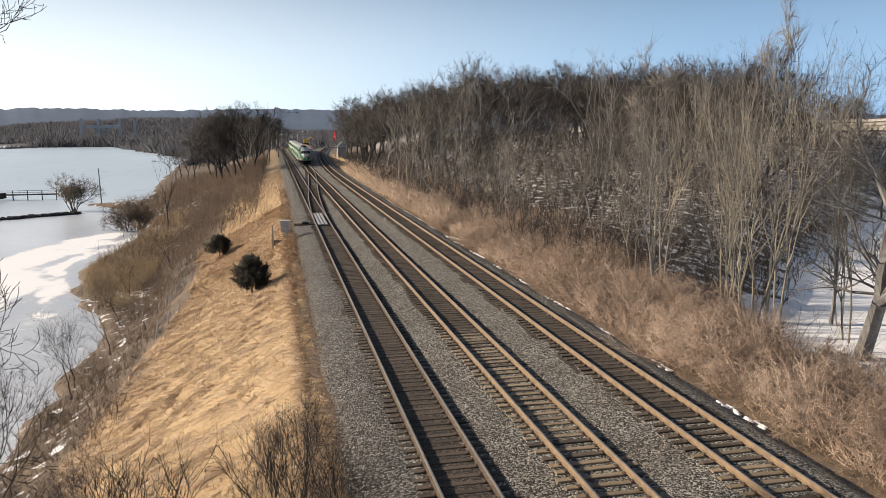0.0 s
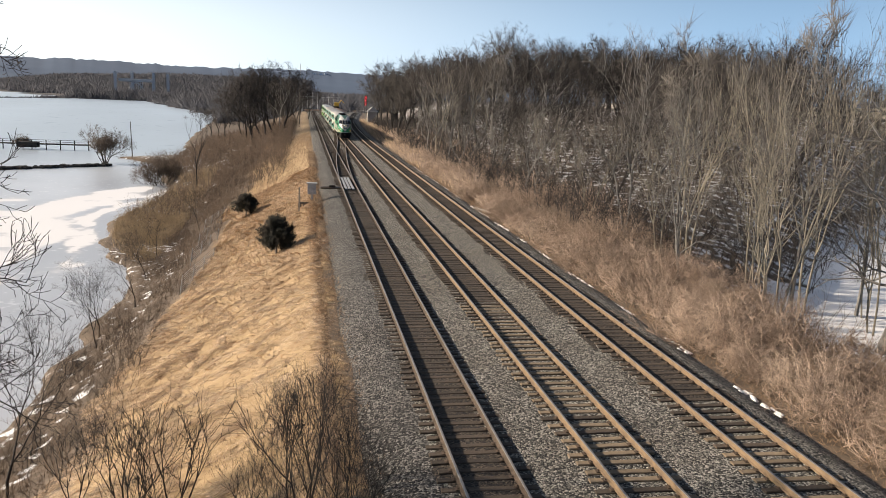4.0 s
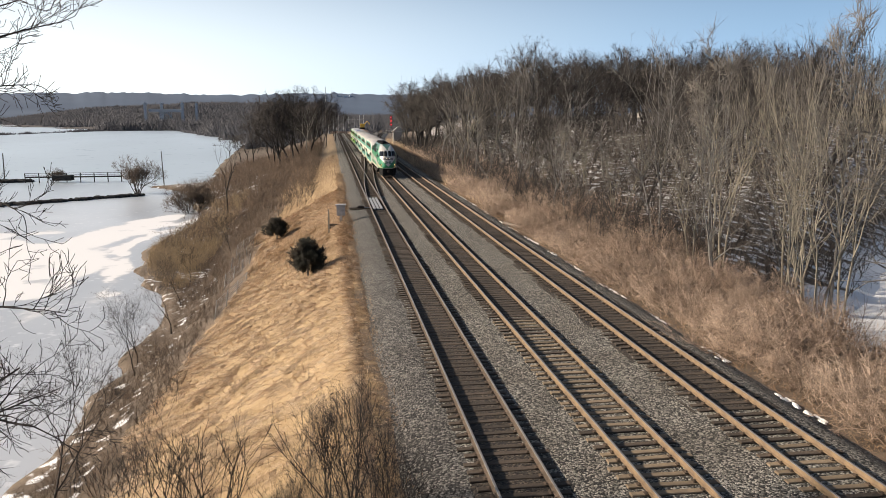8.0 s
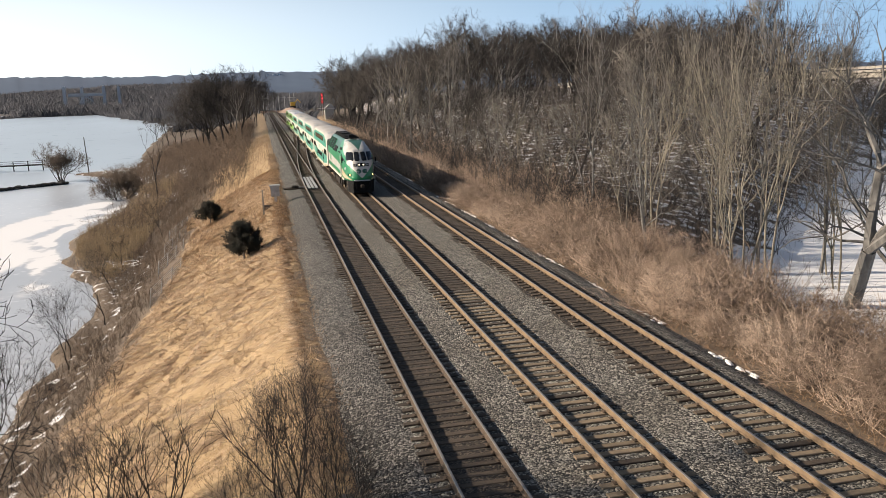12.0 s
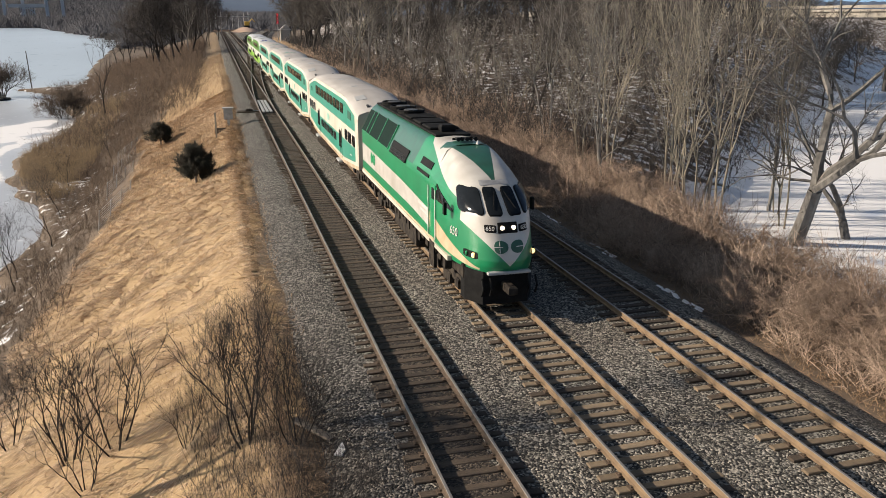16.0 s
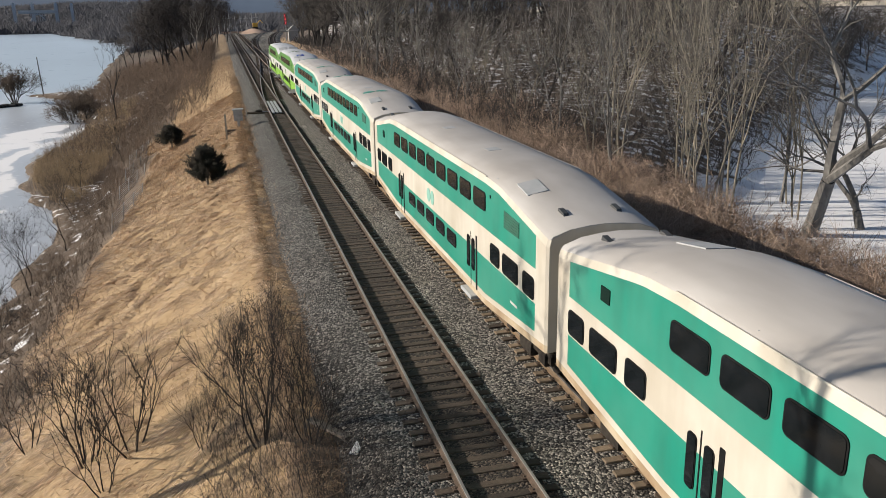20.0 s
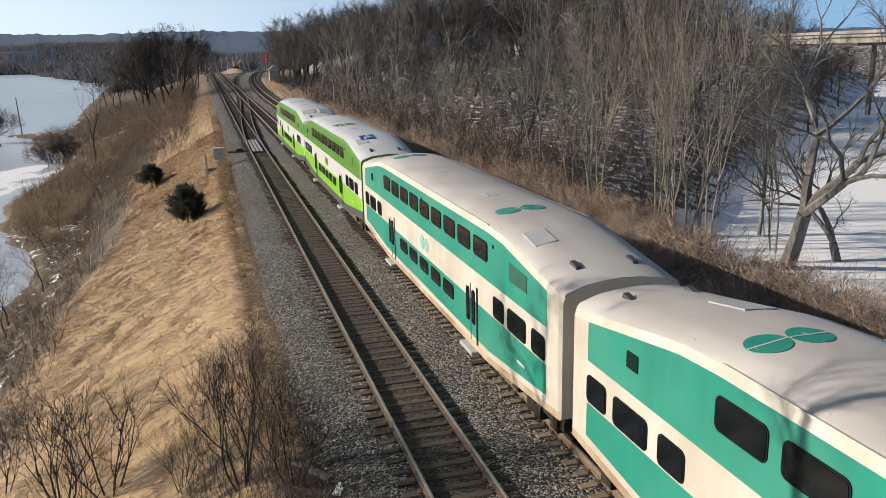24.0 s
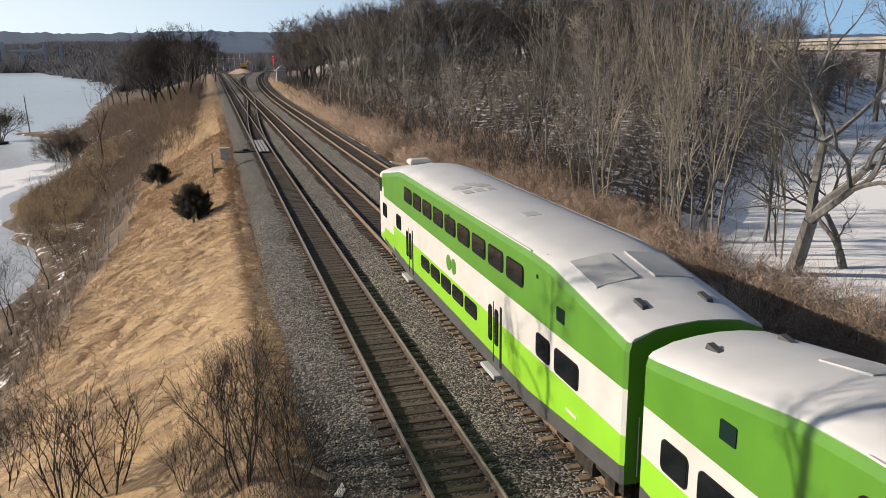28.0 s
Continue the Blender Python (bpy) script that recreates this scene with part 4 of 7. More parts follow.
def panel_mesh(name, w, h, r, depth, mats, rim=0.0):
    """A rounded panel facing -x, its back at x = 0; with a rim frame of another material."""
    mb = MB()
    if rim:
        mb.prism([(0, y, z) for y, z in rounded(0, 0, w + 2 * rim, h + 2 * rim, r + rim)], (-depth * 0.6, 0, 0), 1)
    mb.prism([(0, y, z) for y, z in rounded(0, 0, w, h, r)], (-depth, 0, 0), 0)
    return mb.mesh(name, mats)


WIN_UP = panel_mesh("window", 1.2, 0.54, 0.10, 0.03, [M_GLASS, M_BLACK], 0.035)
WIN_LOW = panel_mesh("window", 1.16, 0.44, 0.10, 0.03, [M_GLASS, M_BLACK], 0.035)
WIN_MID = panel_mesh("window", 1.25, 0.56, 0.10, 0.03, [M_GLASS, M_BLACK], 0.035)
WIN_MID_S = panel_mesh("window", 0.80, 0.56, 0.10, 0.03, [M_GLASS, M_BLACK], 0.035)
DOOR_GAP = panel_mesh("door_gap", 0.15, 1.84, 0.03, 0.012, [M_BLACK])
DOOR_GLASS = panel_mesh("door_window", 0.26, 1.05, 0.08, 0.03, [M_GLASS, M_BLACK], 0.02)
VENT = panel_mesh("vent_panel", 0.42, 0.34, 0.03, 0.02, [M_MESHGRILL])
BAR = panel_mesh("lettering_bar", 0.55, 0.07, 0.01, 0.012, [M_WHITE])


def top_z(y):
    return float(np.interp(y, [0, 0.4, 4.0, 5.2, 18.9, 20.1, 23.65, LEN], [4.18, 4.24, 4.80, 4.86, 4.86, 4.80, 4.24, 4.18]))


def low_z(y):
    return float(np.interp(y, [0, 5.2, 18.85, LEN], [1.15, 0.67, 0.67, 1.15]))


def wid(y):
    """Half width: the corners of the ends are slightly rounded."""
    return W - 0.06 * max(0.0, 1 - (min(y, LEN - y) - END) / 0.1)


def coach_body(livery, cab):
    mb = MB()
    ys = sorted({*np.arange(0.4, LEN - 0.35, 0.4).round(2).tolist(), END, END + 0.1, 0.98, round(LEN - 0.98, 2), round(LEN - END - 0.1, 2), LEN - END})
    fr = 24

    def tone(y, t, z):
        zb, zt = low_z(y), top_z(y)
        if livery == "teal":
            if z < zb + 0.2:
                return 3
            if y < 0.98 or y > LEN - 0.98 or z < zb + 0.38 or z > zt - 0.24:
                return 0
            return 0 if 2.22 < z < 3.18 else 1
        if cab and y > 19.6:
            e = (y - 19.6) / (LEN - 19.6)
            if z < 1.15:
                return 3
            if z < 2.2 - 1.0 * e ** 1.5:
                return 1
            return 0 if z < 3.25 + 0.2 * e or y > LEN - 0.75 else 2
        if z < zb + 0.42:
            return 3
        return 1 if z < 2.2 else 0 if z < 3.2 else 2

    for s in (-1, 1):
        grid = []
        for y in ys:
            zb, zt = low_z(y), top_z(y)
            levels = [zb, zb + 0.2, zb + 0.38, zb + 0.42, 1.75, 2.2, 2.22, 2.7, 3.18, 3.2, 3.6, zt - 0.24, zt - 0.05]
            n0 = len(mb.v)
            mb.v += [(s * (wid(y) - (0.05 if i == len(levels) - 1 else 0)), y, z) for i, z in enumerate(levels)]
            grid.append((n0, levels))
        for (a, la), (b, lb), y0, y1 in zip(grid, grid[1:], ys, ys[1:]):
            for i in range(len(la) - 1):
                q = (a + i, a + i + 1, b + i + 1, b + i)
                mb.f.append(q if s > 0 else q[::-1])
                mb.m.append(tone((y0 + y1) / 2, 0, (la[i] + la[i + 1] + lb[i] + lb[i + 1]) / 4))
    # ends and belly
    for y, k in ((END, 1), (LEN - END, -1)):
        zt, zb = top_z(y), low_z(y)
        e = wid(y)
        o = [(-e, y, zb), (e, y, zb), (e, y, zt - 0.24), (e - 0.05, y, zt - 0.05), (0.9, y, zt + 0.18), (0, y, zt + 0.25), (-0.9, y, zt + 0.18), (-e + 0.05, y, zt - 0.05), (-e, y, zt - 0.24)]
        mb.add(o, [tuple(range(9)) if k > 0 else tuple(range(9))[::-1]], 0 if livery == "teal" or (cab and y > 1) else 2)
    n0 = len(mb.v)
    for y in ys:
        mb.v += [(-W, y, low_z(y)), (W, y, low_z(y))]
    for i in range(len(ys) - 1):
        mb.f.append((n0 + 2 * i, n0 + 2 * i + 2, n0 + 2 * i + 3, n0 + 2 * i + 1))
        mb.m.append(3)
    return mb


def coach_roof(livery):
    mb = MB()
    ys = [END + 0.02, END + 0.1, 0.5, 2, 4.0, 4.6, 5.2, 8, 12, 16, 18.9, 19.5, 20.1, 22, LEN - 0.5, LEN - END - 0.1, LEN - END - 0.02]
    prof = [(-W + 0.045, -0.06), (-W + 0.12, 0.02), (-1.0, 0.17), (-0.5, 0.235), (0, 0.26), (0.5, 0.235), (1.0, 0.17), (W - 0.12, 0.02), (W - 0.045, -0.06)]
    n = len(prof)
    for y in ys:
        mb.v += [(x * wid(y) / W, y, top_z(y) + z) for x, z in prof]
    for r in range(len(ys) - 1):
        for c in range(n - 1):
            mb.f.append((r * n + c, r * n + c + 1, r * n + n + c + 1, r * n + n + c))
            mb.m.append(0)
    mb.f += [tuple(range(n)), tuple(range((len(ys) - 1) * n, len(ys) * n))[::-1]]
    mb.m += [0, 0]
    return mb


def roof_z(x, y):
    return top_z(y) + float(np.interp(abs(x), [0, 0.5, 1.0, W - 0.12], [0.26, 0.235, 0.17, 0.02]))


def roof_patch(pts, lift=0.012, d=0.02):
    """A thin marking on the roof from x, y outline points."""
    n = len(pts)
    mb = MB()
    lo = [(x, y, roof_z(x, y) + lift - d) for x, y in pts]
    hi = [(x, y, roof_z(x, y) + lift) for x, y in pts]
    mb.v = lo + hi
    mb.f = [tuple(range(n, 2 * n))] + [(i, (i + 1) % n, n + (i + 1) % n, n + i) for i in range(n)]
    mb.m = [0] * len(mb.f)
    return mb


def circle2(cx, cy, rx, ry, a0=0, a1=360, n=20):
    return [(cx + rx * math.cos(radians(a0 + (a1 - a0) * k / n)), cy + ry * math.sin(radians(a0 + (a1 - a0) * k / n))) for k in range(n + (a1 - a0 < 360))]


BOGIE = MB()
for s in (-1, 1):
    BOGIE.box(s * 1.05 - 0.09, -1.75, 0.38, s * 1.05 + 0.09, 1.75, 0.72, 0, 0.05)
    BOGIE.box(s * 1.1 - 0.12, -0.45, 0.15, s * 1.1 + 0.12, 0.45, 0.55, 0, 0.05)
    for yy in (-1.3, 1.3):
        BOGIE.box(s * 1.1 - 0.13, yy - 0.22, 0.28, s * 1.1 + 0.13, yy + 0.22, 0.66, 0, 0.05)
BOGIE.box(-1.0, -0.3, 0.4, 1.0, 0.3, 0.75)
BOGIE_MESH = BOGIE.mesh("bogie_frame", M_DARKSTEEL)
WH = MB()
for s in (-1, 1):
    WH.disc((s * 0.77, 0, 0.46), (1, 0, 0), 0.46, 0.13, 22)
    WH.disc((s * 0.70, 0, 0.46), (1, 0, 0), 0.49, 0.03, 22)
WH.tube([(-0.9, 0, 0.46), (0.9, 0, 0.46)], [0.08, 0.08], 8)
WHEEL_MESH = WH.mesh("wheelset", M_DARKSTEEL)


def bogie(parent, y, axles=(-1.3, 1.3), scale=1.0):
    b = part("bogie", BOGIE_MESH, None, parent, "dirty steel bogie frame", at=pose(0, y, 0) @ Matrix.Diagonal((1, scale, 1, 1)))
    for a in axles:
        part("wheelset", WHEEL_MESH, None, b, at=pose(0, a, 0))


def emblem(parent, cy, cz, s, mat_, x=-W):
    """Two plain half-disc shapes of the operator's mark on the side."""
    for k in (-1, 1):
        pts = [(x, cy + k * 0.28 * s + 0.26 * s * math.cos(radians(a)), cz + 0.26 * s * math.sin(radians(a))) for a in range(0, 360, 20)]
        part("emblem_disc", MB().prism(pts, (-0.014, 0, 0)), mat_, parent, "plain round emblem shape")


def coach(livery, cab, y0, label, extras):
    root = thing("passenger_coach", label, "train coach", "coaches of the train", at=pose(XM, y0, 0))
    if livery == "teal":
        mats = [M_CREAM, M_TEAL, M_TEAL, M_CREAM_RUSTY]
    else:
        mats = [M_WHITE, M_LIME, M_LEAF, M_SKIRT]
    body = part("body", coach_body(livery, cab), mats, root, "two-tone painted double-deck body shell")
    part("roof", coach_roof(livery), M_ROOF if livery == "teal" else M_ROOF_NEW, root, "pale curved roof with grime", smooth=True)
    doors = (6.05, 17.05) if not cab else (7.2, 17.6)
    for s in (-1, 1):
        flip = Matrix.Identity(4) if s < 0 else pose(0, 0, 0, 0, 0, 180)

        def put(name, me, y, z, lab=""):
            m = pose(s * W, y, z) @ flip
            return part(name, me, None, root, lab, at=m)

        for k in range(9):
            put("window", WIN_UP, 5.80 + 1.566 * k + (0.45 if cab else 0) * (1 - k / 8), 4.02)
        for k in range(5):
            put("window", WIN_LOW, 9.15 + 1.585 * k + (0.9 if cab else 0) * (1 - k / 5), 1.84)
        for y, me in ((1.48, WIN_MID_S), (2.93, WIN_MID), (4.29, WIN_MID_S), (20.13, WIN_MID_S), (21.59, WIN_MID), (22.98, WIN_MID_S)):
            if cab and y in (1.48, 21.59):
                continue
            put("window", me, y, 2.58)
        if not cab:
            put("vent_panel", VENT, 21.56, 3.85)
        if not cab:
            louvre = MB().prism([(0, -0.62, -0.24), (0, 0.62, -0.24), (0, 0.62, 0.27), (0, -0.62, 0.2)], (-0.015, 0, 0))
            for q in range(5):
                louvre.box(-0.03, -0.6, -0.2 + 0.08 * q, -0.012, 0.6, -0.17 + 0.08 * q)
            put("louvre_panel", louvre.mesh("louvre_panel", M_ROOFGREEN if livery == "teal" else M_LEAF), 2.84, 3.9, "green louvred panel")
        else:
            put("vent_panel", VENT, 3.3, 3.75)
        for y in doors:
            g = put("door_gap", DOOR_GAP, y + (0.1 if s < 0 else 1.2), 1.78, "dark gap of a sliding door")
            put("door_window", DOOR_GLASS, y + 0.45, 1.98, "narrow dark door pane")
            put("door_window", DOOR_GLASS, y + 0.98, 1.98, "narrow dark door pane")
            put("door_seam", DOOR_GAP, y + 0.715, 1.78).scale = (1, 0.22, 1)
            part("step", MB().box(s * W - 0.22 if s < 0 else W - 0.05, y + 0.05, 0.55, s * W + 0.05 if s < 0 else W + 0.22, y + 1.25, 0.68, 0, 0.02), M_GREYMARK, root, "pale door step")
        put("lettering_bar", BAR, 2.6, 1.62)
        for y in (4.7, 12.4):
            put("marker_light", VENT, y, 3.5 + (0.85 if y > 10 else 0.8)).scale = (1, 0.2, 0.28)
    emblem(root, 12.2, 2.70, 1.05, M_TEAL_PALE if livery == "teal" else M_LEAF)
    emblem(root, 12.2, 2.70, 1.05, M_TEAL_PALE if livery == "teal" else M_LEAF, W + 0.014)
    # roof fittings
    for y, x in ((1.2, -0.75), (1.2, 0.75), (LEN - 1.2, -0.75), (LEN - 1.2, 0.75)):
        if cab and y > 10:
            continue
        vz = roof_z(x, y)
        part("roof_vent", MB().prism([(x - 0.07, y - 0.22, vz - 0.05), (x - 0.07, y + 0.22, vz - 0.05), (x - 0.07, y + 0.16, vz + 0.1), (x - 0.07, y - 0.18, vz + 0.04)], (0.14, 0, 0)), M_SKIRT, root, "dark wedge-shaped roof vent")
    part("roof_hatch", roof_patch([(-1.15, 2.7), (-0.55, 2.7), (-0.55, 3.6), (-1.15, 3.6)], 0.03, 0.05), M_GREYMARK, root, "grey roof grille")
    part("roof_hatch", roof_patch([(0.1, 20.6), (0.8, 20.6), (0.8, 21.7), (0.1, 21.7)], 0.03, 0.05), M_GREYMARK, root, "grey roof grille")
    for y in (8.0, 13.6):
        part("roof_plate", roof_patch([(-0.55, y), (-0.1, y), (-0.1, y + 0.55), (-0.55, y + 0.55)], 0.01), M_GREYMARK, root)
    part("roof_seam", roof_patch([(-1.4, 4.55), (1.4, 4.55), (1.4, 4.61), (-1.4, 4.61)], 0.012), M_GREYMARK, root)
    for y in (8.6, 12.7, 16.8, 19.9):
        part("roof_seam", roof_patch([(-1.4, y), (1.4, y), (1.4, y + 0.025), (-1.4, y + 0.025)], 0.008), M_GREYMARK, root)
    for s in (-1, 1):
        part("eave_rail", MB().tube([(s * (W - 0.03), 5.2, top_z(5.2) - 0.03), (s * (W - 0.03), 18.9, top_z(18.9) - 0.03)], [0.025, 0.025], 5), M_CREAM if livery == "teal" else M_WHITE, root)
    for kind in extras:
        if kind == "discs":
            for y in (5.75, 18.9):
                for x in (-0.74, 0.04):
                    disc = part("roof_emblem", roof_patch(circle2(x, y, 0.37, 0.37), 0.014), M_TEAL, root, "teal round roof emblem")
                    part("emblem_bar", roof_patch([(x - 0.36, y - 0.02), (x + 0.36, y - 0.02), (x + 0.36, y + 0.02), (x - 0.36, y + 0.02)], 0.024), M_ROOF, disc)
        elif kind == "access":
            part("access_sign", roof_patch([(-0.82, 3.35), (-0.02, 3.35), (-0.02, 4.3), (-0.82, 4.3)], 0.04, 0.06), M_BLUE, root, "blue wheelchair access sign")
            wheel = circle2(-0.42, 3.72, 0.19, 0.22, 20, 290, 14) + circle2(-0.42, 3.72, 0.14, 0.17, 20, 290, 14)[::-1]
            part("access_symbol", roof_patch(wheel, 0.052, 0.02), M_WHITE, root, "white wheelchair symbol")
            part("access_symbol", roof_patch([(-0.44, 3.7), (-0.38, 3.7), (-0.38, 4.0), (-0.44, 4.0)], 0.054, 0.02), M_WHITE, root)
            part("access_symbol", roof_patch([(-0.4, 3.68), (-0.16, 3.58), (-0.13, 3.63), (-0.38, 3.74)], 0.056, 0.02), M_WHITE, root)
            part("access_symbol", roof_patch(circle2(-0.41, 4.09, 0.055, 0.065, n=10), 0.054, 0.02), M_WHITE, root)
        elif kind == "number":
            if cab:
                for k in range(3):
                    part("roof_number", roof_patch([(-1.0 + 0.42 * k, 12.4), (-0.68 + 0.42 * k, 12.4), (-0.68 + 0.42 * k, 12.9), (-1.0 + 0.42 * k, 12.9)], 0.014), M_GREYMARK, root, "grey bar of roof lettering")
            else:
                word("2560", 0.72, M_SKIRT, root, pose(-0.42, 10.8, 5.112, 0, -4, 0), "roof_number")
            for x in (-0.8, -0.1):
                part("roof_emblem", roof_patch(circle2(x, 11.75 if not cab else 13.5, 0.34, 0.32), 0.014), M_LEAF if not cab else M_GREYMARK, root, "round roof emblem")
        elif kind == "skylights":
            for x in (-0.7, 0.7):
                part("roof_grille", roof_patch([(x - 0.5, 2.3), (x + 0.5, 2.3), (x + 0.5, 3.7), (x - 0.5, 3.7)], 0.05, 0.08), M_GREYMARK, root, "pale grey ventilation grille")
    # gangway, couplers, bogies
    for y, k in ((0, -1), (LEN, 1)):
        if cab and k > 0:
            continue
        part("gangway", MB().box(-0.55, min(y - k * 0.23, y + k * 0.16), 1.25, 0.55, max(y - k * 0.23, y + k * 0.16), 3.4, 0, 0.05), M_BLACK, root, "black rubber gangway")
        part("coupler", MB().box(-0.14, min(y - k * 0.3, y + k * 0.4), 0.75, 0.14, max(y - k * 0.3, y + k * 0.4), 1.02, 0, 0.04), M_DARKSTEEL, root)
        for x in (-1.25, 1.25):
            part("grab_iron", MB().tube([(x, y - k * 0.17, 1.3), (x, y - k * 0.17, 2.6)], [0.018, 0.018], 5), M_STEEL, root)
    if cab:
        part("cab_window", MB().box(-1.1, LEN - END - 0.01, 3.0, 1.1, LEN - END + 0.02, 3.85, 0, 0.05), M_GLASS, root, "dark driving cab windscreen")
        part("cab_side_window", MB().box(-W - 0.02, LEN - 0.8, 3.35, -W + 0.01, LEN - 0.35, 4.0, 0, 0.03), M_GLASS, root)
        part("horn_pod", MB().box(-0.5, LEN - 2.2, top_z(LEN - 2) + 0.2, 0.5, LEN - 1.4, top_z(LEN - 2) + 0.5, 0, 0.1), M_WHITE, root, "white roof equipment pod")
        part("headlight", MB().disc((-0.7, LEN - END + 0.02, 2.2), (0, 1, 0), 0.14, 0.05), M_WHITE, root)
        part("headlight", MB().disc((0.7, LEN - END + 0.02, 2.2), (0, 1, 0), 0.14, 0.05), M_WHITE, root)
    part("underframe_tank", MB().box(-1.25, 6.5, 0.3, 1.25, 17.5, 0.7, 0, 0.06), M_DARKSTEEL, root)
    bogie(root, 2.6)
    bogie(root, LEN - 2.6)
    return root


# locomotive: nose at y = 0, body runs to y = 20.2
LOCO_LEN = 20.1
YB = 5.4


def nose_front(z):
    return float(np.interp(z, [1.35, 1.6, 1.8, 2.27, 2.88, 3.2, 3.3, 4.04, 4.3, 4.6, 4.8, 4.95], [0.95, 0.82, 0.80, 0.90, 1.14, 1.30, 1.38, 2.42, 2.95, 3.75, 4.5, 5.3]))


def half_width(z):
    return float(np.interp(z, [1.35, 3.55, 3.75, 4.3, 4.75, 4.95], [1.5, 1.5, 1.46, 1.16, 0.88, 0.66]))


def nose_point(u, z, out=0.0):
    """A point on the nose: u from -1 (left flank) through 0 (middle) to 1, at height z."""
    a = u * math.pi / 2
    e = 2 / 2.7
    yf, w = nose_front(z), half_width(z)
    sx, cy = math.sin(a), math.cos(a)
    x = w * math.copysign(abs(sx) ** e, sx)
    y = YB - (YB - yf) * max(cy, 0.0) ** e
    if out:
        h = 0.004
        p = Vector((x, y, z))
        du = nose_point(min(u + h, 1.0), z) - nose_point(max(u - h, -1.0), z)
        dz = nose_point(u, min(z + 0.01, 4.95)) - nose_point(u, max(z - 0.01, 1.35))
        n = du.cross(dz)
        return p + n.normalized() * out
    return Vector((x, y, z))


def nose_side(y, z):
    """Half width of the nose at y and height z."""
    c = max(0.0, min(1.0, (YB - y) / (YB - nose_front(z)))) ** 1.35
    return half_width(z) * math.sqrt(max(0.0, 1 - c * c)) ** (2 / 2.7)


def stripe(y, z):
    """Distance into the broad side stripe; positive inside."""
    top = float(np.interp(y, [1.4, 2.5, 4.0, 5.4, 10.6, 20], [1.50, 1.85, 2.22, 2.52, 2.74, 2.93]))
    bot = float(np.interp(y, [1.4, 2.5, 4.0, 5.4, 9.0, 20], [1.42, 1.50, 1.60, 1.84, 1.97, 1.98]))
    return min(z - bot, top - z)


def livery(p):
    """Signed distances into the white field, the sandy stripe and the green roof field."""
    x, y, z = abs(p[0]), p[1], p[2]
    heart = min(0.03 + (z - 1.66) * 0.98 - x, 2.45 - y, 4.2 - z)
    crown = min(z - 3.58 - (y - 2.8) * 0.265, 8.0 - y)
    roof = min((y - 2.45) * 0.25 - x, z - 4.1, 6.3 - y)
    if y > 8.4:
        roof = z - 3.76
    side = stripe(y, z)
    white = max(heart, crown, side if y > 5.6 else -1)
    sand = side if 1.3 < y <= 5.6 else -1
    if z < 1.62 and y > 5:
        sand = max(sand, 1.6 - z)
    return white, sand, roof


def with_livery(mb, name):
    me = mb.mesh(name, M_LIVERY, True)
    vals = np.array([livery(v) for v in mb.v], dtype=np.float32)
    for k, a in enumerate(("white", "sand", "roofgreen")):
        me.attributes.new(a, "FLOAT", "POINT").data.foreach_set("value", np.ascontiguousarray(vals[:, k]))
    return me


def nose_patch(name, u0, u1, z0, z1, out, mat_, parent, label, r=0.16, n=8):
    """A pane that follows the nose: a rounded rectangle in u and z, set proud of it."""
    mb = MB()
    pts = []
    for k in range(4 * (n + 1)):
        q, j = divmod(k, n + 1)
        a = radians(90 * q + 90 * j / n)
        su, sz = (1, -1, -1, 1)[q], (1, 1, -1, -1)[q]
        uu = (u0 + u1) / 2 + su * (u1 - u0) / 2 * (1 - r) + math.cos(a) * r * (u1 - u0) / 2
        zz = (z0 + z1) / 2 + sz * (z1 - z0) / 2 * (1 - r) + math.sin(a) * r * (z1 - z0) / 2
        pts.append((uu, zz))
    rings = []
    for s in (1.0, 0.84, 0.67, 0.5, 0.33, 0.16):
        rings.append([((u0 + u1) / 2 + (a - (u0 + u1) / 2) * s, (z0 + z1) / 2 + (b - (z0 + z1) / 2) * s) for a, b in pts])
    N = len(pts)
    mb.v = [tuple(nose_point(a, b, -0.02)) for a, b in rings[0]]
    for ring in rings:
        mb.v += [tuple(nose_point(a, b, out)) for a, b in ring]
    mb.v.append(tuple(nose_point((u0 + u1) / 2, (z0 + z1) / 2, out)))
    for r_ in range(6):
        for i in range(N):
            j = (i + 1) % N
            mb.f.append((r_ * N + i, r_ * N + j, r_ * N + N + j, r_ * N + N + i))
    mb.f += [(6 * N + i, 6 * N + (i + 1) % N, 7 * N) for i in range(N)]
    mb.m = [0] * len(mb.f)
    return part(name, mb, mat_, parent, label, smooth=True)


def word(text, size, mat_, parent, at, name="lettering"):
    cu = bpy.data.curves.new(name, "FONT")
    cu.body, cu.size, cu.extrude, cu.align_x, cu.align_y = text, size, 0.006, "CENTER", "CENTER"
    tmp = bpy.data.objects.new(name, cu)
    scene.collection.objects.link(tmp)
    me = bpy.data.meshes.new_from_object(tmp.evaluated_get(bpy.context.evaluated_depsgraph_get()))
    bpy.data.objects.remove(tmp)
    me.materials.clear()
    me.materials.append(mat_)
    return part(name, me, None, parent, at=at)


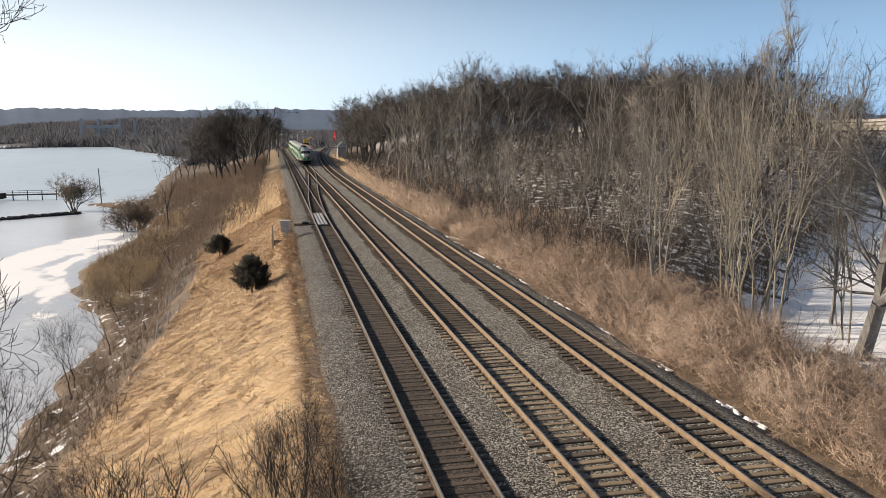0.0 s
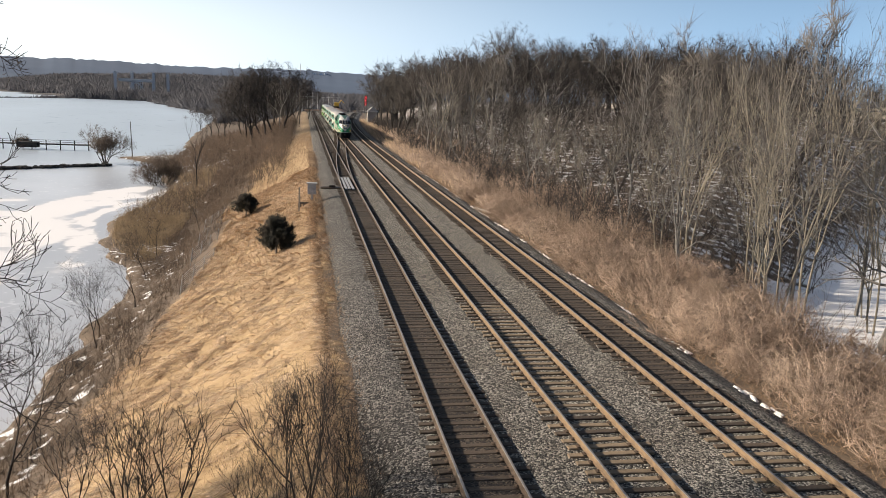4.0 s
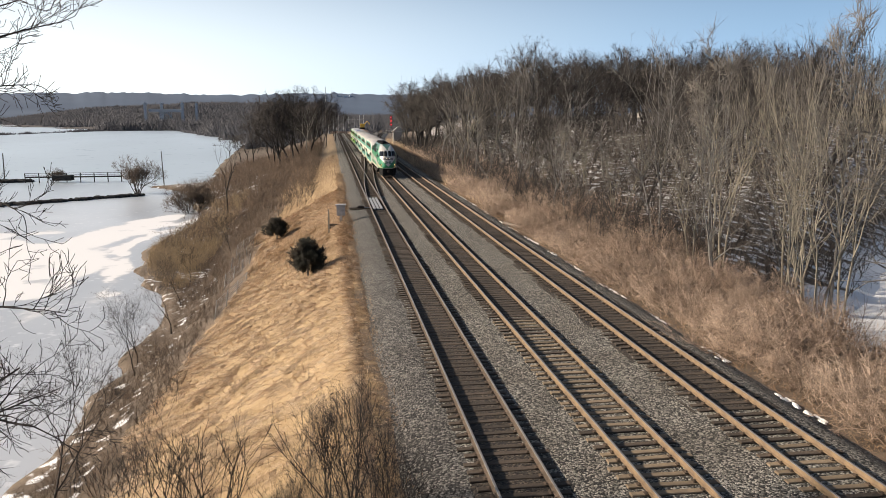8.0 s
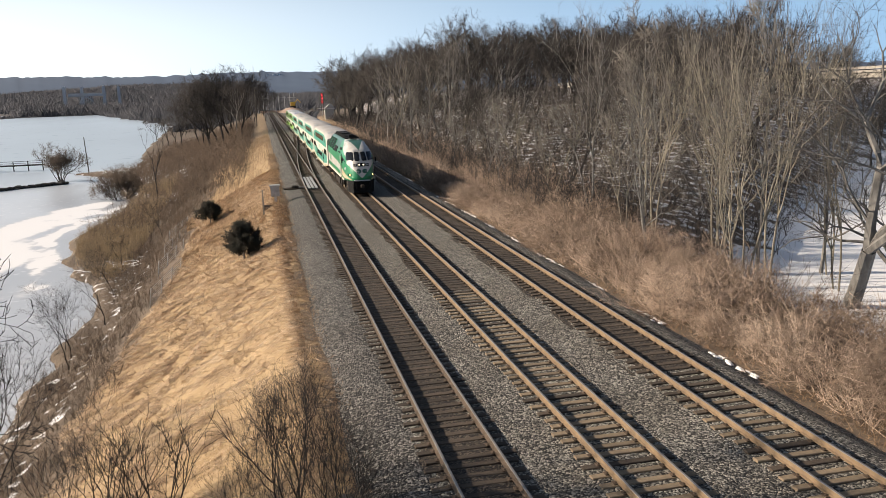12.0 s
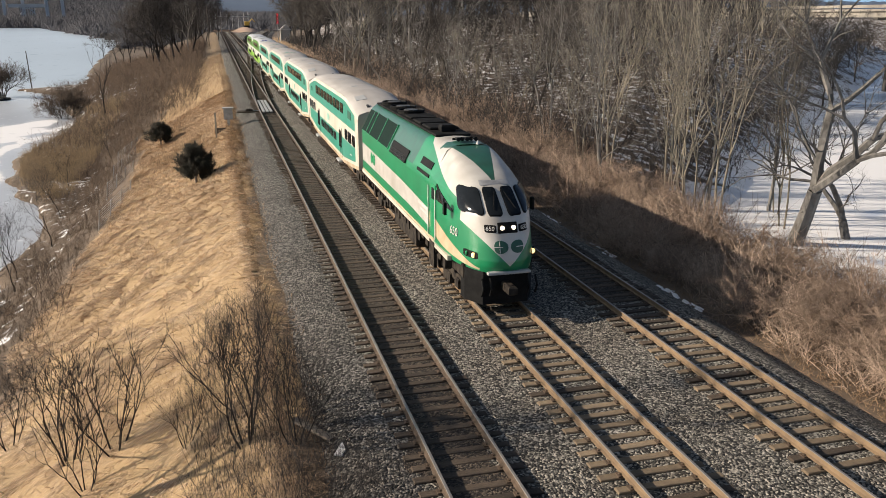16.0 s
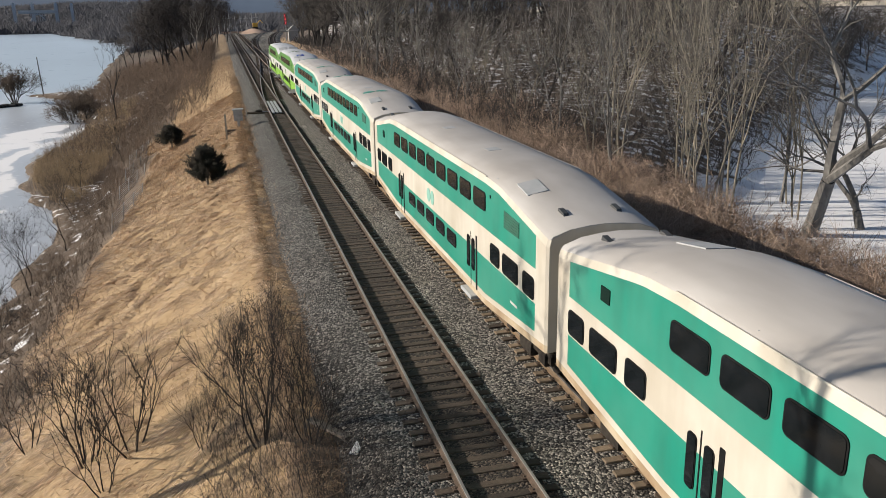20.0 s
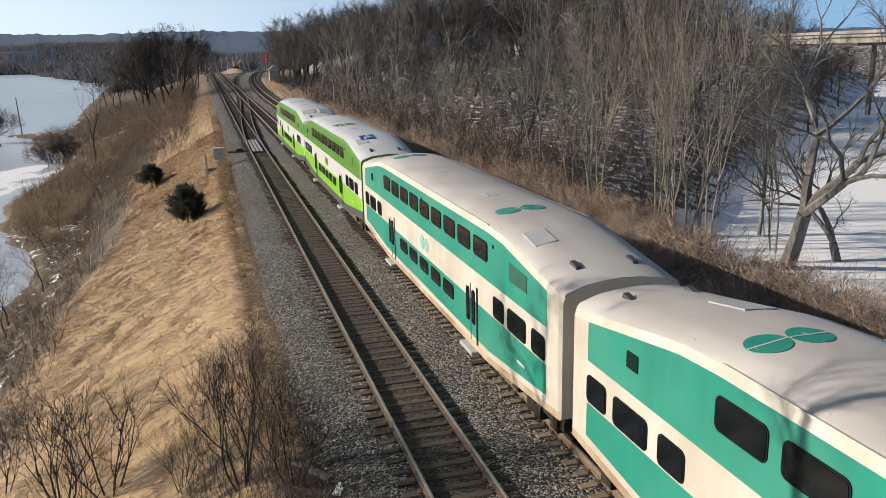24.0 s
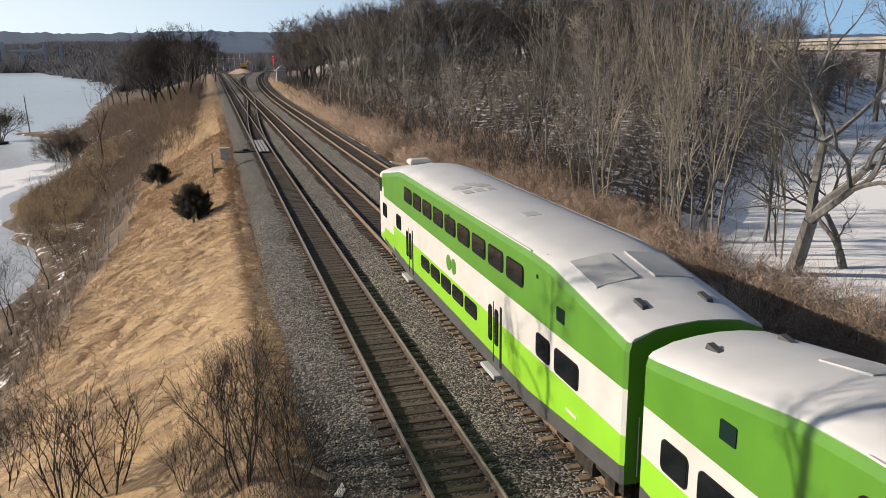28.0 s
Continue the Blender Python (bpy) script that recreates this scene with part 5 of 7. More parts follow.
def locomotive(y0):
    root = thing("locomotive", "green and white diesel locomotive with rounded streamlined nose", "locomotive", at=pose(XM, y0, 0))
    nose = MB()
    nu, nz = 110, 80
    zz = [1.35 + (4.95 - 1.35) * k / nz for k in range(nz + 1)]
    for z in zz:
        nose.v += [tuple(nose_point(-1 + 2 * i / nu, z)) for i in range(nu + 1)]
    for r_ in range(nz):
        for c in range(nu):
            nose.f.append((r_ * (nu + 1) + c, r_ * (nu + 1) + c + 1, (r_ + 1) * (nu + 1) + c + 1, (r_ + 1) * (nu + 1) + c))
            nose.m.append(0)
    nose.f.append(tuple(nz * (nu + 1) + i for i in range(nu + 1)))
    nose.m.append(0)
    part("nose", with_livery(nose, "nose"), None, root, "rounded nose with a white heart-shaped front")
    # hood: stations along y, rows of the cross-section
    hood = MB()
    prof = [(1.5, 1.45)] + [(1.5, 1.5 + 0.06 * k) for k in range(35)] + [(1.44, 3.78), (1.3, 4.04), (1.16, 4.3), (1.03, 4.54), (0.9, 4.78), (0.66, 4.95), (0.3, 4.99), (0, 5.0)]
    full = [(-x, z) for x, z in prof] + [(x, z) for x, z in prof[-2::-1]]
    ys = [YB] + np.arange(5.6, LOCO_LEN, 0.3).round(2).tolist() + [LOCO_LEN]
    for y in ys:
        hood.v += [(x, y, z) for x, z in full]
    n = len(full)
    for r_ in range(len(ys) - 1):
        for c in range(n - 1):
            hood.f.append((r_ * n + c, r_ * n + c + 1, r_ * n + n + c + 1, r_ * n + n + c))
            hood.m.append(0)
    hood.f += [tuple(range((len(ys) - 1) * n, len(ys) * n))]
    hood.m += [0]
    part("hood", with_livery(hood, "hood"), None, root, "bright green hood with a broad white stripe")
    # roof equipment
    part("roof_walk", MB().box(-0.72, 7.6, 4.96, 0.72, LOCO_LEN - 0.3, 5.06, 0, 0.02), M_ROOFDARK, root, "sooty black roof top")
    for y in (8.9, 10.6, 12.3):
        part("roof_hatch", MB().box(-0.62, y, 5.06, 0.62, y + 1.4, 5.16, 0, 0.04), M_ROOFDARK, root, "dark raised roof hatch")
    for y in (14.9, 16.6, 18.7):
        f = part("radiator_fan", MB().disc((0, y, 5.1), (0, 0, 1), 0.64, 0.12, 24), M_ROOFDARK, root, "round radiator fan")
        part("fan_hub", MB().disc((0, y, 5.2), (0, 0, 1), 0.34, 0.05, 20), M_SKIRT, f, "flat grey fan centre")
        part("fan_rim", MB().tube([(0.62 * math.cos(a * 0.3307), y + 0.62 * math.sin(a * 0.3307), 5.18) for a in range(20)], [0.05] * 20, 5), M_BLACK, f)
    part("exhaust_outlet", MB().box(-0.3, 8.3, 5.05, 0.3, 8.8, 5.32, 0, 0.05), M_BLACK, root)
    h = part("horn", MB().tube([(-0.4, 6.35, 5.06), (0.4, 6.35, 5.06)], [0.05, 0.05], 6), M_BLACK, root, "black air horn cluster")
    for k in range(5):
        part("horn_bell", MB().tube([(-0.34 + 0.17 * k, 6.2, 5.12), (-0.34 + 0.17 * k, 5.75 + 0.08 * (k % 2), 5.13)], [0.03, 0.085], 8), M_BLACK, h)
    part("antenna", MB().tube([(0.3, 5.4, 4.98), (0.3, 5.4, 5.12)], [0.07, 0.02], 8), M_WHITE, root)
    # side screens and windows on both flanks
    for s in (-1, 1):
        def slab(y0_, y1_, z0_, z1_, lift, mat_, name, label):
            def px(z):
                return float(np.interp(z, [3.6, 3.78, 4.3, 4.78], [1.5, 1.44, 1.16, 0.9])) + lift
            o = [(s * px(z0_), y0_, z0_), (s * px(z0_), y1_, z0_), (s * px(z1_), y1_, z1_), (s * px(z1_), y0_, z1_)]
            return part(name, MB().prism(o, (-s * 0.05, 0, -0.02)), mat_, root, label)
        for a, b in ((13.3, 15.55), (15.65, 17.85), (18.0, 18.75), (18.85, 20.0)):
            slab(a, b, 3.66, 4.70, 0.05, M_MESHGRILL, "radiator_screen", "dark see-through radiator screen")
        for a in (13.26, 15.6, 17.92, 18.8):
            slab(a - 0.03, a + 0.03, 3.63, 4.74, 0.07, M_GREEN, "screen_frame", "")
        intake = slab(9.65, 12.8, 3.6, 4.12, 0.06, M_BLACK, "air_intake", "black ribbed air intake")
        for k in range(24):
            rib = slab(9.74 + 0.128 * k, 9.77 + 0.128 * k, 3.64, 3.88, 0.075, M_SKIRT, "intake_rib", "")
            rib.parent = intake
        slab(5.98, 7.62, 3.98, 4.24, 0.03, M_BLACK, "cab_vent", "black louvred vent")
        slab(5.88, 7.72, 3.70, 3.82, 0.03, M_BLACK, "louvre", "black louvre strip")
        part("cab_door", MB().box(s * 1.5 - 0.018, 4.75, 1.6, s * 1.5 + 0.018, 5.45, 3.62, 0, 0.01), M_GREEN, root)
        part("door_window", MB().box(s * 1.5 - 0.026, 4.9, 3.05, s * 1.5 + 0.026, 5.25, 3.5, 0, 0.01), M_GLASS, root)
        for y in (4.62, 5.6):
            part("handrail", MB().tube([(s * 1.56, y, 1.6), (s * 1.56, y, 3.5)], [0.022, 0.022], 6), M_WHITE, root, "white vertical handrail")
        part("ladder", MB().box(s * 1.5 - 0.06, 4.75, 0.5, s * 1.5 + 0.06, 5.45, 1.45), M_DARKSTEEL, root)
        part("mirror", MB().box(s * 1.62 - 0.05, 3.0, 2.95, s * 1.62 + 0.05, 3.18, 3.4, 0, 0.02), M_BLACK, root)
        part("sill", MB().box(s * 1.46 - 0.08, 3.0, 1.3, s * 1.46 + 0.08, LOCO_LEN, 1.47), M_CREAM, root, "pale side sill")
        for k in range(26):
            part("underframe_gear", MB().box(s * 1.35 - 0.15, 3.4 + 0.63 * k, 0.85 + 0.12 * (k * 7 % 3), s * 1.35 + 0.1, 3.75 + 0.63 * k, 1.3, 0, 0.03), M_DARKSTEEL, root)
        part("fuel_tank", MB().box(s * 0.75 - 0.7, 8.0, 0.3, s * 0.75 + 0.7, 12.2, 1.25, 0, 0.15), M_DARKSTEEL, root)
        pane = MB()
        cols = [(2.95 + 1.75 * k / 9, 3.07 + 0.08 * k / 9, 3.12 + 0.62 * k / 9) for k in range(10)]
        for lift in (-0.02, 0.022):
            for y, za, zb in cols:
                pane.v += [(s * (nose_side(y, za) + lift), y, za), (s * (nose_side(y, zb) + lift), y, zb)]
        for k in range(9):
            pane.f.append((20 + 2 * k, 20 + 2 * k + 1, 20 + 2 * k + 3, 20 + 2 * k + 2))
            pane.f += [(2 * k, 2 * k + 2, 22 + 2 * k, 20 + 2 * k), (2 * k + 1, 2 * k + 3, 23 + 2 * k, 21 + 2 * k)]
        pane.f += [(0, 1, 21, 20), (18, 19, 39, 38)]
        pane.m = [0] * len(pane.f)
        part("cab_side_window", pane, M_GLASS, root, "dark wedge-shaped cab side window")
        part("window_bar", MB().box(s * (nose_side(3.75, 3.3) + 0.03) - 0.012, 3.72, 3.1, s * (nose_side(3.75, 3.3) + 0.03) + 0.012, 3.76, 3.4), M_BLACK, root)
        emblem(root, 17.1, 2.5, 1.1, M_GREEN, s * 1.5 + (0.007 if s > 0 else 0))
        for k in range(2):
            part("lettering_bar", MB().box(s * 1.5 - 0.008, 5.9, 2.42 - 0.2 * k, s * 1.5 + 0.008, 7.4 - 0.3 * k, 2.52 - 0.2 * k), M_WHITE, root)
    # windscreens: two in front, two wrapping round
    for a, b, z0, z1 in ((-0.168, -0.022, 3.25, 3.97), (0.022, 0.168, 3.25, 3.97), (-0.575, -0.225, 3.25, 3.95), (0.225, 0.575, 3.25, 3.95)):
        f = nose_patch("windscreen_gasket", a - 0.008, b + 0.008, z0 - 0.03, z1 + 0.03, 0.02, M_BLACK, root, "black rubber gasket", 0.34)
        nose_patch("windscreen", a, b, z0, z1, 0.045, M_GLASS, f, "dark tinted windscreen", 0.34)
    for u in (-0.1, 0.1):
        p, q = nose_point(u, 3.38, 0.07), nose_point(u * 0.35, 3.85, 0.07)
        part("wiper", MB().tube([p, q], [0.014, 0.01], 5), M_BLACK, root)
    nose_patch("brow", -0.2, 0.2, 4.03, 4.17, 0.02, M_STEEL, root, "dirty grey brow panel", 0.2)
    # number boards and lamps
    for u in (-0.175, 0.175):
        b = nose_patch("number_board", u - 0.072, u + 0.072, 2.72, 2.96, 0.02, M_BLACK, root, "black number board", 0.35)
        c = nose_point(u, 2.84, 0.035)
        t = nose_point(u + 0.01, 2.84, 0.035) - nose_point(u - 0.01, 2.84, 0.035)
        up = nose_point(u, 2.89, 0.035) - nose_point(u, 2.79, 0.035)
        ex, ez = t.normalized(), t.cross(up).normalized()
        ey = ez.cross(ex)
        m = Matrix((ex, ey, ez)).transposed().to_4x4()
        word("650", 0.2, M_WHITE, root, Matrix.Translation(c) @ m, "number")
    hb = nose_patch("headlight_box", -0.085, 0.085, 2.70, 3.04, 0.02, M_BLACK, root, "recessed headlight box", 0.12)
    for u in (-0.04, 0.04):
        c = nose_point(u, 2.87, 0.03)
        part("headlight", MB().disc(c, (0, 1, -0.25), 0.075, 0.05, 14), M_LAMP, hb, "lit headlight")
    for s in (-1, 1):
        d = nose_patch("ditch_light_recess", min(s * 0.36, s * 0.55), max(s * 0.36, s * 0.55), 1.78, 2.02, 0.015, M_BLACK, root, "black lamp recess", 0.4)
        part("ditch_light", MB().disc(nose_point(s * 0.41, 1.9, 0.03), (s * 0.5, 1, 0), 0.085, 0.06, 14), M_AMBER, d, "lit amber ditch light")
        part("marker_light", MB().disc(nose_point(s * 0.5, 1.9, 0.03), (s * 0.9, 1, 0), 0.07, 0.06, 12), M_GREEN if s < 0 else M_GLASS, d)
    for s in (-1, 1):
        nose_patch("emblem_disc", min(0, s * 0.152) + 0.006, max(0, s * 0.152) - 0.006, 2.07, 2.48, 0.014, M_ROOFGREEN, root, "plain dark green emblem shape", 0.85)
    for k in (-1, 1):  # white lines across the round emblem shapes
        nose_patch("emblem_line", min(k * 0.05, k * 0.15), max(k * 0.05, k * 0.15), 2.265, 2.29, 0.022, M_WHITE, root, "", 0.05, 2)
    nose_patch("emblem_line", -0.085, -0.078, 2.09, 2.46, 0.022, M_WHITE, root, "", 0.05, 2)
    for k in (-1, 1):
        y, z = 2.8, 2.42
        c = Vector((k * (nose_side(y, z) + 0.014), y, z))
        w0, w1 = nose_side(y - 0.15, z), nose_side(y + 0.15, z)
        ex = Vector((k * (w1 - w0), 0.3, 0)).normalized() * k
        up = Vector((k * (nose_side(y, z + 0.1) - nose_side(y, z - 0.1)), 0, 0.2)).normalized()
        ez = ex.cross(up).normalized()
        word("650", 0.42, M_WHITE, root, Matrix.Translation(c) @ Matrix((ex, ez.cross(ex), ez)).transposed().to_4x4(), "number")
    # pilot, coupler and running gear
    part("pilot", MB().prism([(-1.22, 1.95, 0.22), (-0.8, 1.2, 0.22), (0.8, 1.2, 0.22), (1.22, 1.95, 0.22), (1.22, 2.4, 0.22), (-1.22, 2.4, 0.22)], (0, 0, 1.16)), M_BLACK, root, "black pilot plate")
    part("bumper_strip", MB().box(-0.75, 0.80, 1.36, 0.75, 1.0, 1.46, 0, 0.02), M_GREYMARK, root, "pale bumper strip")
    part("coupler", MB().box(-0.16, 0.45, 0.72, 0.16, 1.3, 1.02, 0, 0.05), M_DARKSTEEL, root)
    part("frame", MB().box(-1.25, 2.0, 0.95, 1.25, LOCO_LEN, 1.45), M_DARKSTEEL, root)
    for x in (-0.9, -0.6, 0.7, 1.0):
        part("air_hose", MB().tube([(x, 1.05, 1.2), (x, 0.85, 0.9), (x, 1.0, 0.6)], [0.035, 0.035, 0.04], 6), M_BLACK, root)
    bogie(root, 4.2)
    bogie(root, LOCO_LEN - 3.2)
    return root


V_TRAIN = 12.83
FRONTS = [249.35 + 24.6 * k for k in range(6)]
TRAIN = [(locomotive(228.2), 228.2)]
TEAL_TXT = "teal and cream double-deck commuter coach, pale roof"
LIME_TXT = "two-tone green double-deck commuter coach, white roof"
for k, y0 in enumerate(FRONTS):
    if k < 4:
        TRAIN.append((coach("teal", False, y0, TEAL_TXT + (" and teal roof emblems" if k >= 2 else ""), ["discs"] if k >= 2 else []), y0))
    elif k == 4:
        TRAIN.append((coach("lime", False, y0, LIME_TXT + " and blue access sign", ["access", "number"]), y0))
    else:
        TRAIN.append((coach("lime", True, y0, LIME_TXT + " and driving cab", ["number", "skylights"]), y0))

# ---- trees and brush ----
def grow_tree(seed, height, girth, spread=0.55, first=0.3, limbs=9, kids=(6, 6, 4), lean=(0, 0), stems=1, droop=0.0, fine=0.012, twig_len=0.06, crook=0.16, rise=0.03):
    """A bare tree: trunk with limbs in one mesh, the crown of fine branches in another."""
    r = random.Random(seed)
    wood, tubes = MB(), MB()
    P, D, L, R = [], [], [], []

    def bent(p, d, length, n, wob, rise):
        pts = [p]
        for _ in range(n):
            d = (d + Vector((r.gauss(0, wob), r.gauss(0, wob), r.gauss(0, wob) + rise))).normalized()
            p = p + d * (length / n)
            pts.append(p)
        return pts, d

    def along(pts, t):
        k = min(int(t * (len(pts) - 1)), len(pts) - 2)
        f = t * (len(pts) - 1) - k
        return pts[k].lerp(pts[k + 1], f), (pts[k + 1] - pts[k]).normalized()

    def side(d, angle):
        a = d.cross(Vector((r.gauss(0, 1), r.gauss(0, 1), r.gauss(0, 1)))).normalized()
        return (d * math.cos(angle) + a * math.sin(angle)).normalized()

    def twigs(pts, length, n):
        for _ in range(n):
            p, d = along(pts, r.uniform(0.25, 1.0))
            q = side(d, r.uniform(0.3, 1.1))
            q = (q + Vector((0, 0, 0.12 - droop))).normalized()
            P.append(p), D.append(q), L.append(length * r.uniform(0.5, 1.5)), R.append(fine * r.uniform(0.8, 1.3))

    def branch(p, d, length, rad, level):
        n = 4 if level == 1 else 3 if level == 2 else 1
        pts, _ = bent(p, d, length, n, crook, rise - droop)
        radii = [max(fine * 1.1, rad * (1 - 0.75 * i / n)) for i in range(n + 1)]
        if level == 1:
            wood.tube(pts, radii, 5, 0, False)
        elif level == 2:
            tubes.tube(pts, radii, 3, 0, False)
        else:
            P.append(pts[0]), D.append(pts[-1] - pts[0]), L.append((pts[-1] - pts[0]).length), R.append(max(fine * 1.3, rad))
        if level < 3:
            for _ in range(kids[level - 1]):
                t = r.uniform(0.25, 1.0)
                q, e = along(pts, t)
                branch(q, side(e, r.uniform(0.4, 1.1)), length * r.uniform(0.34, 0.62) * (1.15 - 0.4 * t), rad * (0.5 - 0.15 * t), level + 1)
            twigs(pts, twig_len * 1.5 * height, 2)
        else:
            twigs(pts, twig_len * height, kids[2])

    for s in range(stems):
        a = r.uniform(0, 6.28)
        tilt = Vector((lean[0], lean[1], 0)) + (Vector((math.cos(a), math.sin(a), 0)) * r.uniform(0.08, 0.22) if stems > 1 else Vector())
        h = height * r.uniform(0.82, 1.0) if stems > 1 else height
        start = Vector((math.cos(a), math.sin(a), 0)) * girth * (1.1 if stems > 1 else 0)
        pts, _ = bent(start - Vector((0, 0, 0.4)), (Vector((0, 0, 1)) + tilt).normalized(), h * 0.86, 7, 0.055, 0.03)
        g = girth * (0.62 if stems > 1 else 1)
        wood.tube(pts, [g * 1.25] + [g * (1 - 0.85 * (i / 7) ** 0.9) for i in range(1, 8)], 8, 0, False)
        for k in range(max(3, limbs // (1 if stems == 1 else 2))):
            t = first + (0.99 - first) * (k + r.random()) / max(3, limbs // (1 if stems == 1 else 2))
            q, e = along(pts, min(t, 0.995))
            ln = h * spread * (1.12 - 0.72 * t) * r.uniform(0.75, 1.2)
            branch(q, side(e, r.uniform(0.55, 1.15)), ln, g * 0.5 * (1.1 - 0.75 * t), 1)
    V1 = np.array([tuple(v) for v in tubes.v])
    F1 = np.array(tubes.f)
    F1 = np.concatenate([F1[:, [0, 1, 2]], F1[:, [0, 2, 3]]])
    V2, F2 = cones(np.array(P), np.array(D), np.array(L), np.array(R))
    return wood, joined([(V1, F1), (V2, F2)])


def fork_tree(seed, height, girth, clear=0.3, angle=0.42, levels=7, ratio=0.8, stems=1, tilt=0.15, fine=0.014, twig=0.05, twigs=3, up=0.06, wob=0.12, wood_levels=3, three=0.25):
    """A bare tree that forks again and again into a fan: trunk and limbs in one mesh, finer branches in another."""
    r = random.Random(seed)
    wood, P, D, L, R = MB(), [], [], [], []
    fine_tubes = MB()

    def turn(d, a, axis):
        s = d.cross(axis)
        s = s.normalized() if s.length > 1e-4 else Vector((1, 0, 0))
        return (d * math.cos(a) + s * math.sin(a)).normalized()

    def grow(p, d, length, rad, level):
        n = 3 if level <= 2 else 2
        pts = [p]
        for _ in range(n):
            d = (d + Vector((r.gauss(0, wob), r.gauss(0, wob), r.gauss(0, wob * 0.7) + up))).normalized()
            pts.append(pts[-1] + d * (length / n))
        r1 = max(fine, rad * 0.74)
        radii = [rad + (r1 - rad) * i / n for i in range(n + 1)]
        if level <= wood_levels:
            wood.tube(pts, radii, 7 if level == 0 else 5, 0, False)
        elif level < levels - 1:
            fine_tubes.tube(pts, radii, 3, 0, False)
        else:
            P.append(p), D.append(pts[-1] - p), L.append((pts[-1] - p).length * 1.15), R.append(max(fine, rad))
        if level >= levels - 2:
            for _ in range(twigs):
                t = r.uniform(0.2, 1.0)
                q = p.lerp(pts[-1], t)
                P.append(q), D.append(turn(d, r.uniform(0.4, 1.25), Vector((r.gauss(0, 1), r.gauss(0, 1), r.gauss(0, 1)))))
                L.append(twig * height * r.uniform(0.5, 1.4)), R.append(fine * 0.8)
        elif level > 0:
            # a side branch halfway
            if r.random() < 0.55:
                grow(pts[1], turn(d, r.uniform(0.5, 1.0), Vector((r.gauss(0, 1), r.gauss(0, 1), r.gauss(0, 1)))), length * 0.6, r1 * 0.45, min(level + 2, levels))
        if level < levels:
            axis = Vector((r.gauss(0, 1), r.gauss(0, 1), r.gauss(0, 0.5)))
            kids = 3 if level == 0 or r.random() < three else 2
            for k in range(kids):
                a = angle * r.uniform(0.5, 1.35) * (1 if k == 0 else -1 if k == 1 else 0.4)
                f = r.uniform(0.8, 1.15)
                ax = axis if k < 2 else axis.cross(d)
                grow(pts[-1], turn(d, a, ax), length * ratio * f * (1.0 if level else 0.9), r1 * (0.82 if k == 0 else 0.7), level + 1)

    for s in range(stems):
        a = 6.283 * (s + r.random() * 0.6) / stems
        out = Vector((math.cos(a), math.sin(a), 0))
        lean = out * (tilt * r.uniform(0.5, 1.3) if stems > 1 else 0)
        grow(out * (girth * 1.3 if stems > 1 else 0) - Vector((0, 0, 0.25)), (Vector((0, 0, 1)) + lean).normalized(), height * clear * (r.uniform(0.75, 1.1) if stems > 1 else 1), girth * (0.7 if stems > 1 else 1), 0)
    V1, F1 = np.array([tuple(v) for v in fine_tubes.v]).reshape(-1, 3), np.array(fine_tubes.f, dtype=int).reshape(-1, 4)
    F1 = np.concatenate([F1[:, [0, 1, 2]], F1[:, [0, 2, 3]]])
    V, F = joined([(V1, F1), cones(np.array(P), np.array(D), np.array(L), np.array(R))])
    s0 = height / V[:, 2].max()
    wood.v = [(x * s0, y * s0, z * s0) for x, y, z in wood.v]
    return wood, (V * s0, F)


def tree_kind(seed, bark, fine_wood, **kw):
    wood, crown = grow_tree(seed, **kw) if "limbs" in kw else fork_tree(seed, **kw)
    return wood.mesh("trunk", bark, True), raw_mesh("crown", *crown, fine_wood), kw["height"]


BELT = [
    tree_kind(11, M_BARK, M_TWIG, height=15, girth=0.17, clear=0.28, angle=0.5, stems=2, levels=5, fine=0.018, twigs=3, up=0.07, wob=0.13, wood_levels=4),
    tree_kind(12, M_BARK, M_TWIG_MID, height=15, girth=0.22, clear=0.28, angle=0.45, levels=6, fine=0.018, twigs=3, up=0.08, wob=0.11, wood_levels=4),
    tree_kind(13, M_BARK, M_TWIG, height=15, girth=0.18, limbs=14, spread=0.36, first=0.22, kids=(6, 4, 2), fine=0.018, rise=0.08),
    tree_kind(15, M_BARK_OLIVE, M_TWIG, height=15, girth=0.17, clear=0.36, angle=0.4, stems=2, tilt=0.16, levels=5, fine=0.016, twigs=3, up=0.09, wob=0.12, wood_levels=4),
    tree_kind(16, M_BARK_OLIVE, M_TWIG_MID, height=15, girth=0.19, clear=0.36, angle=0.42, stems=2, tilt=0.12, levels=5, fine=0.015, twigs=3, up=0.09, wob=0.12, wood_levels=4),
]
KINDS = [
    tree_kind(17, M_BARK, M_TWIG_MID, height=15, girth=0.22, clear=0.3, angle=0.44, levels=6, fine=0.026, twigs=3, twig=0.06, up=0.05, wob=0.14, wood_levels=4),
    tree_kind(18, M_BARK, M_TWIG_DARK, height=15, girth=0.24, clear=0.27, angle=0.46, levels=6, fine=0.026, twigs=3, twig=0.06, wob=0.15, up=0.05, wood_levels=4),
    tree_kind(19, M_BARK, M_TWIG_MID, height=15, girth=0.22, clear=0.34, angle=0.42, levels=6, fine=0.026, twigs=3, twig=0.06, up=0.05, wood_levels=4),
    tree_kind(20, M_TWIG_DARK, M_TWIG_DARK, height=15, girth=0.25, clear=0.25, angle=0.42, levels=6, fine=0.03, twigs=4, twig=0.07, wob=0.12, up=0.08),
]
OAK = tree_kind(21, M_BARK, M_TWIG_MID, height=19, girth=0.42, clear=0.24, angle=0.5, levels=6, fine=0.012, twigs=4, wob=0.2, wood_levels=5, up=0.03)
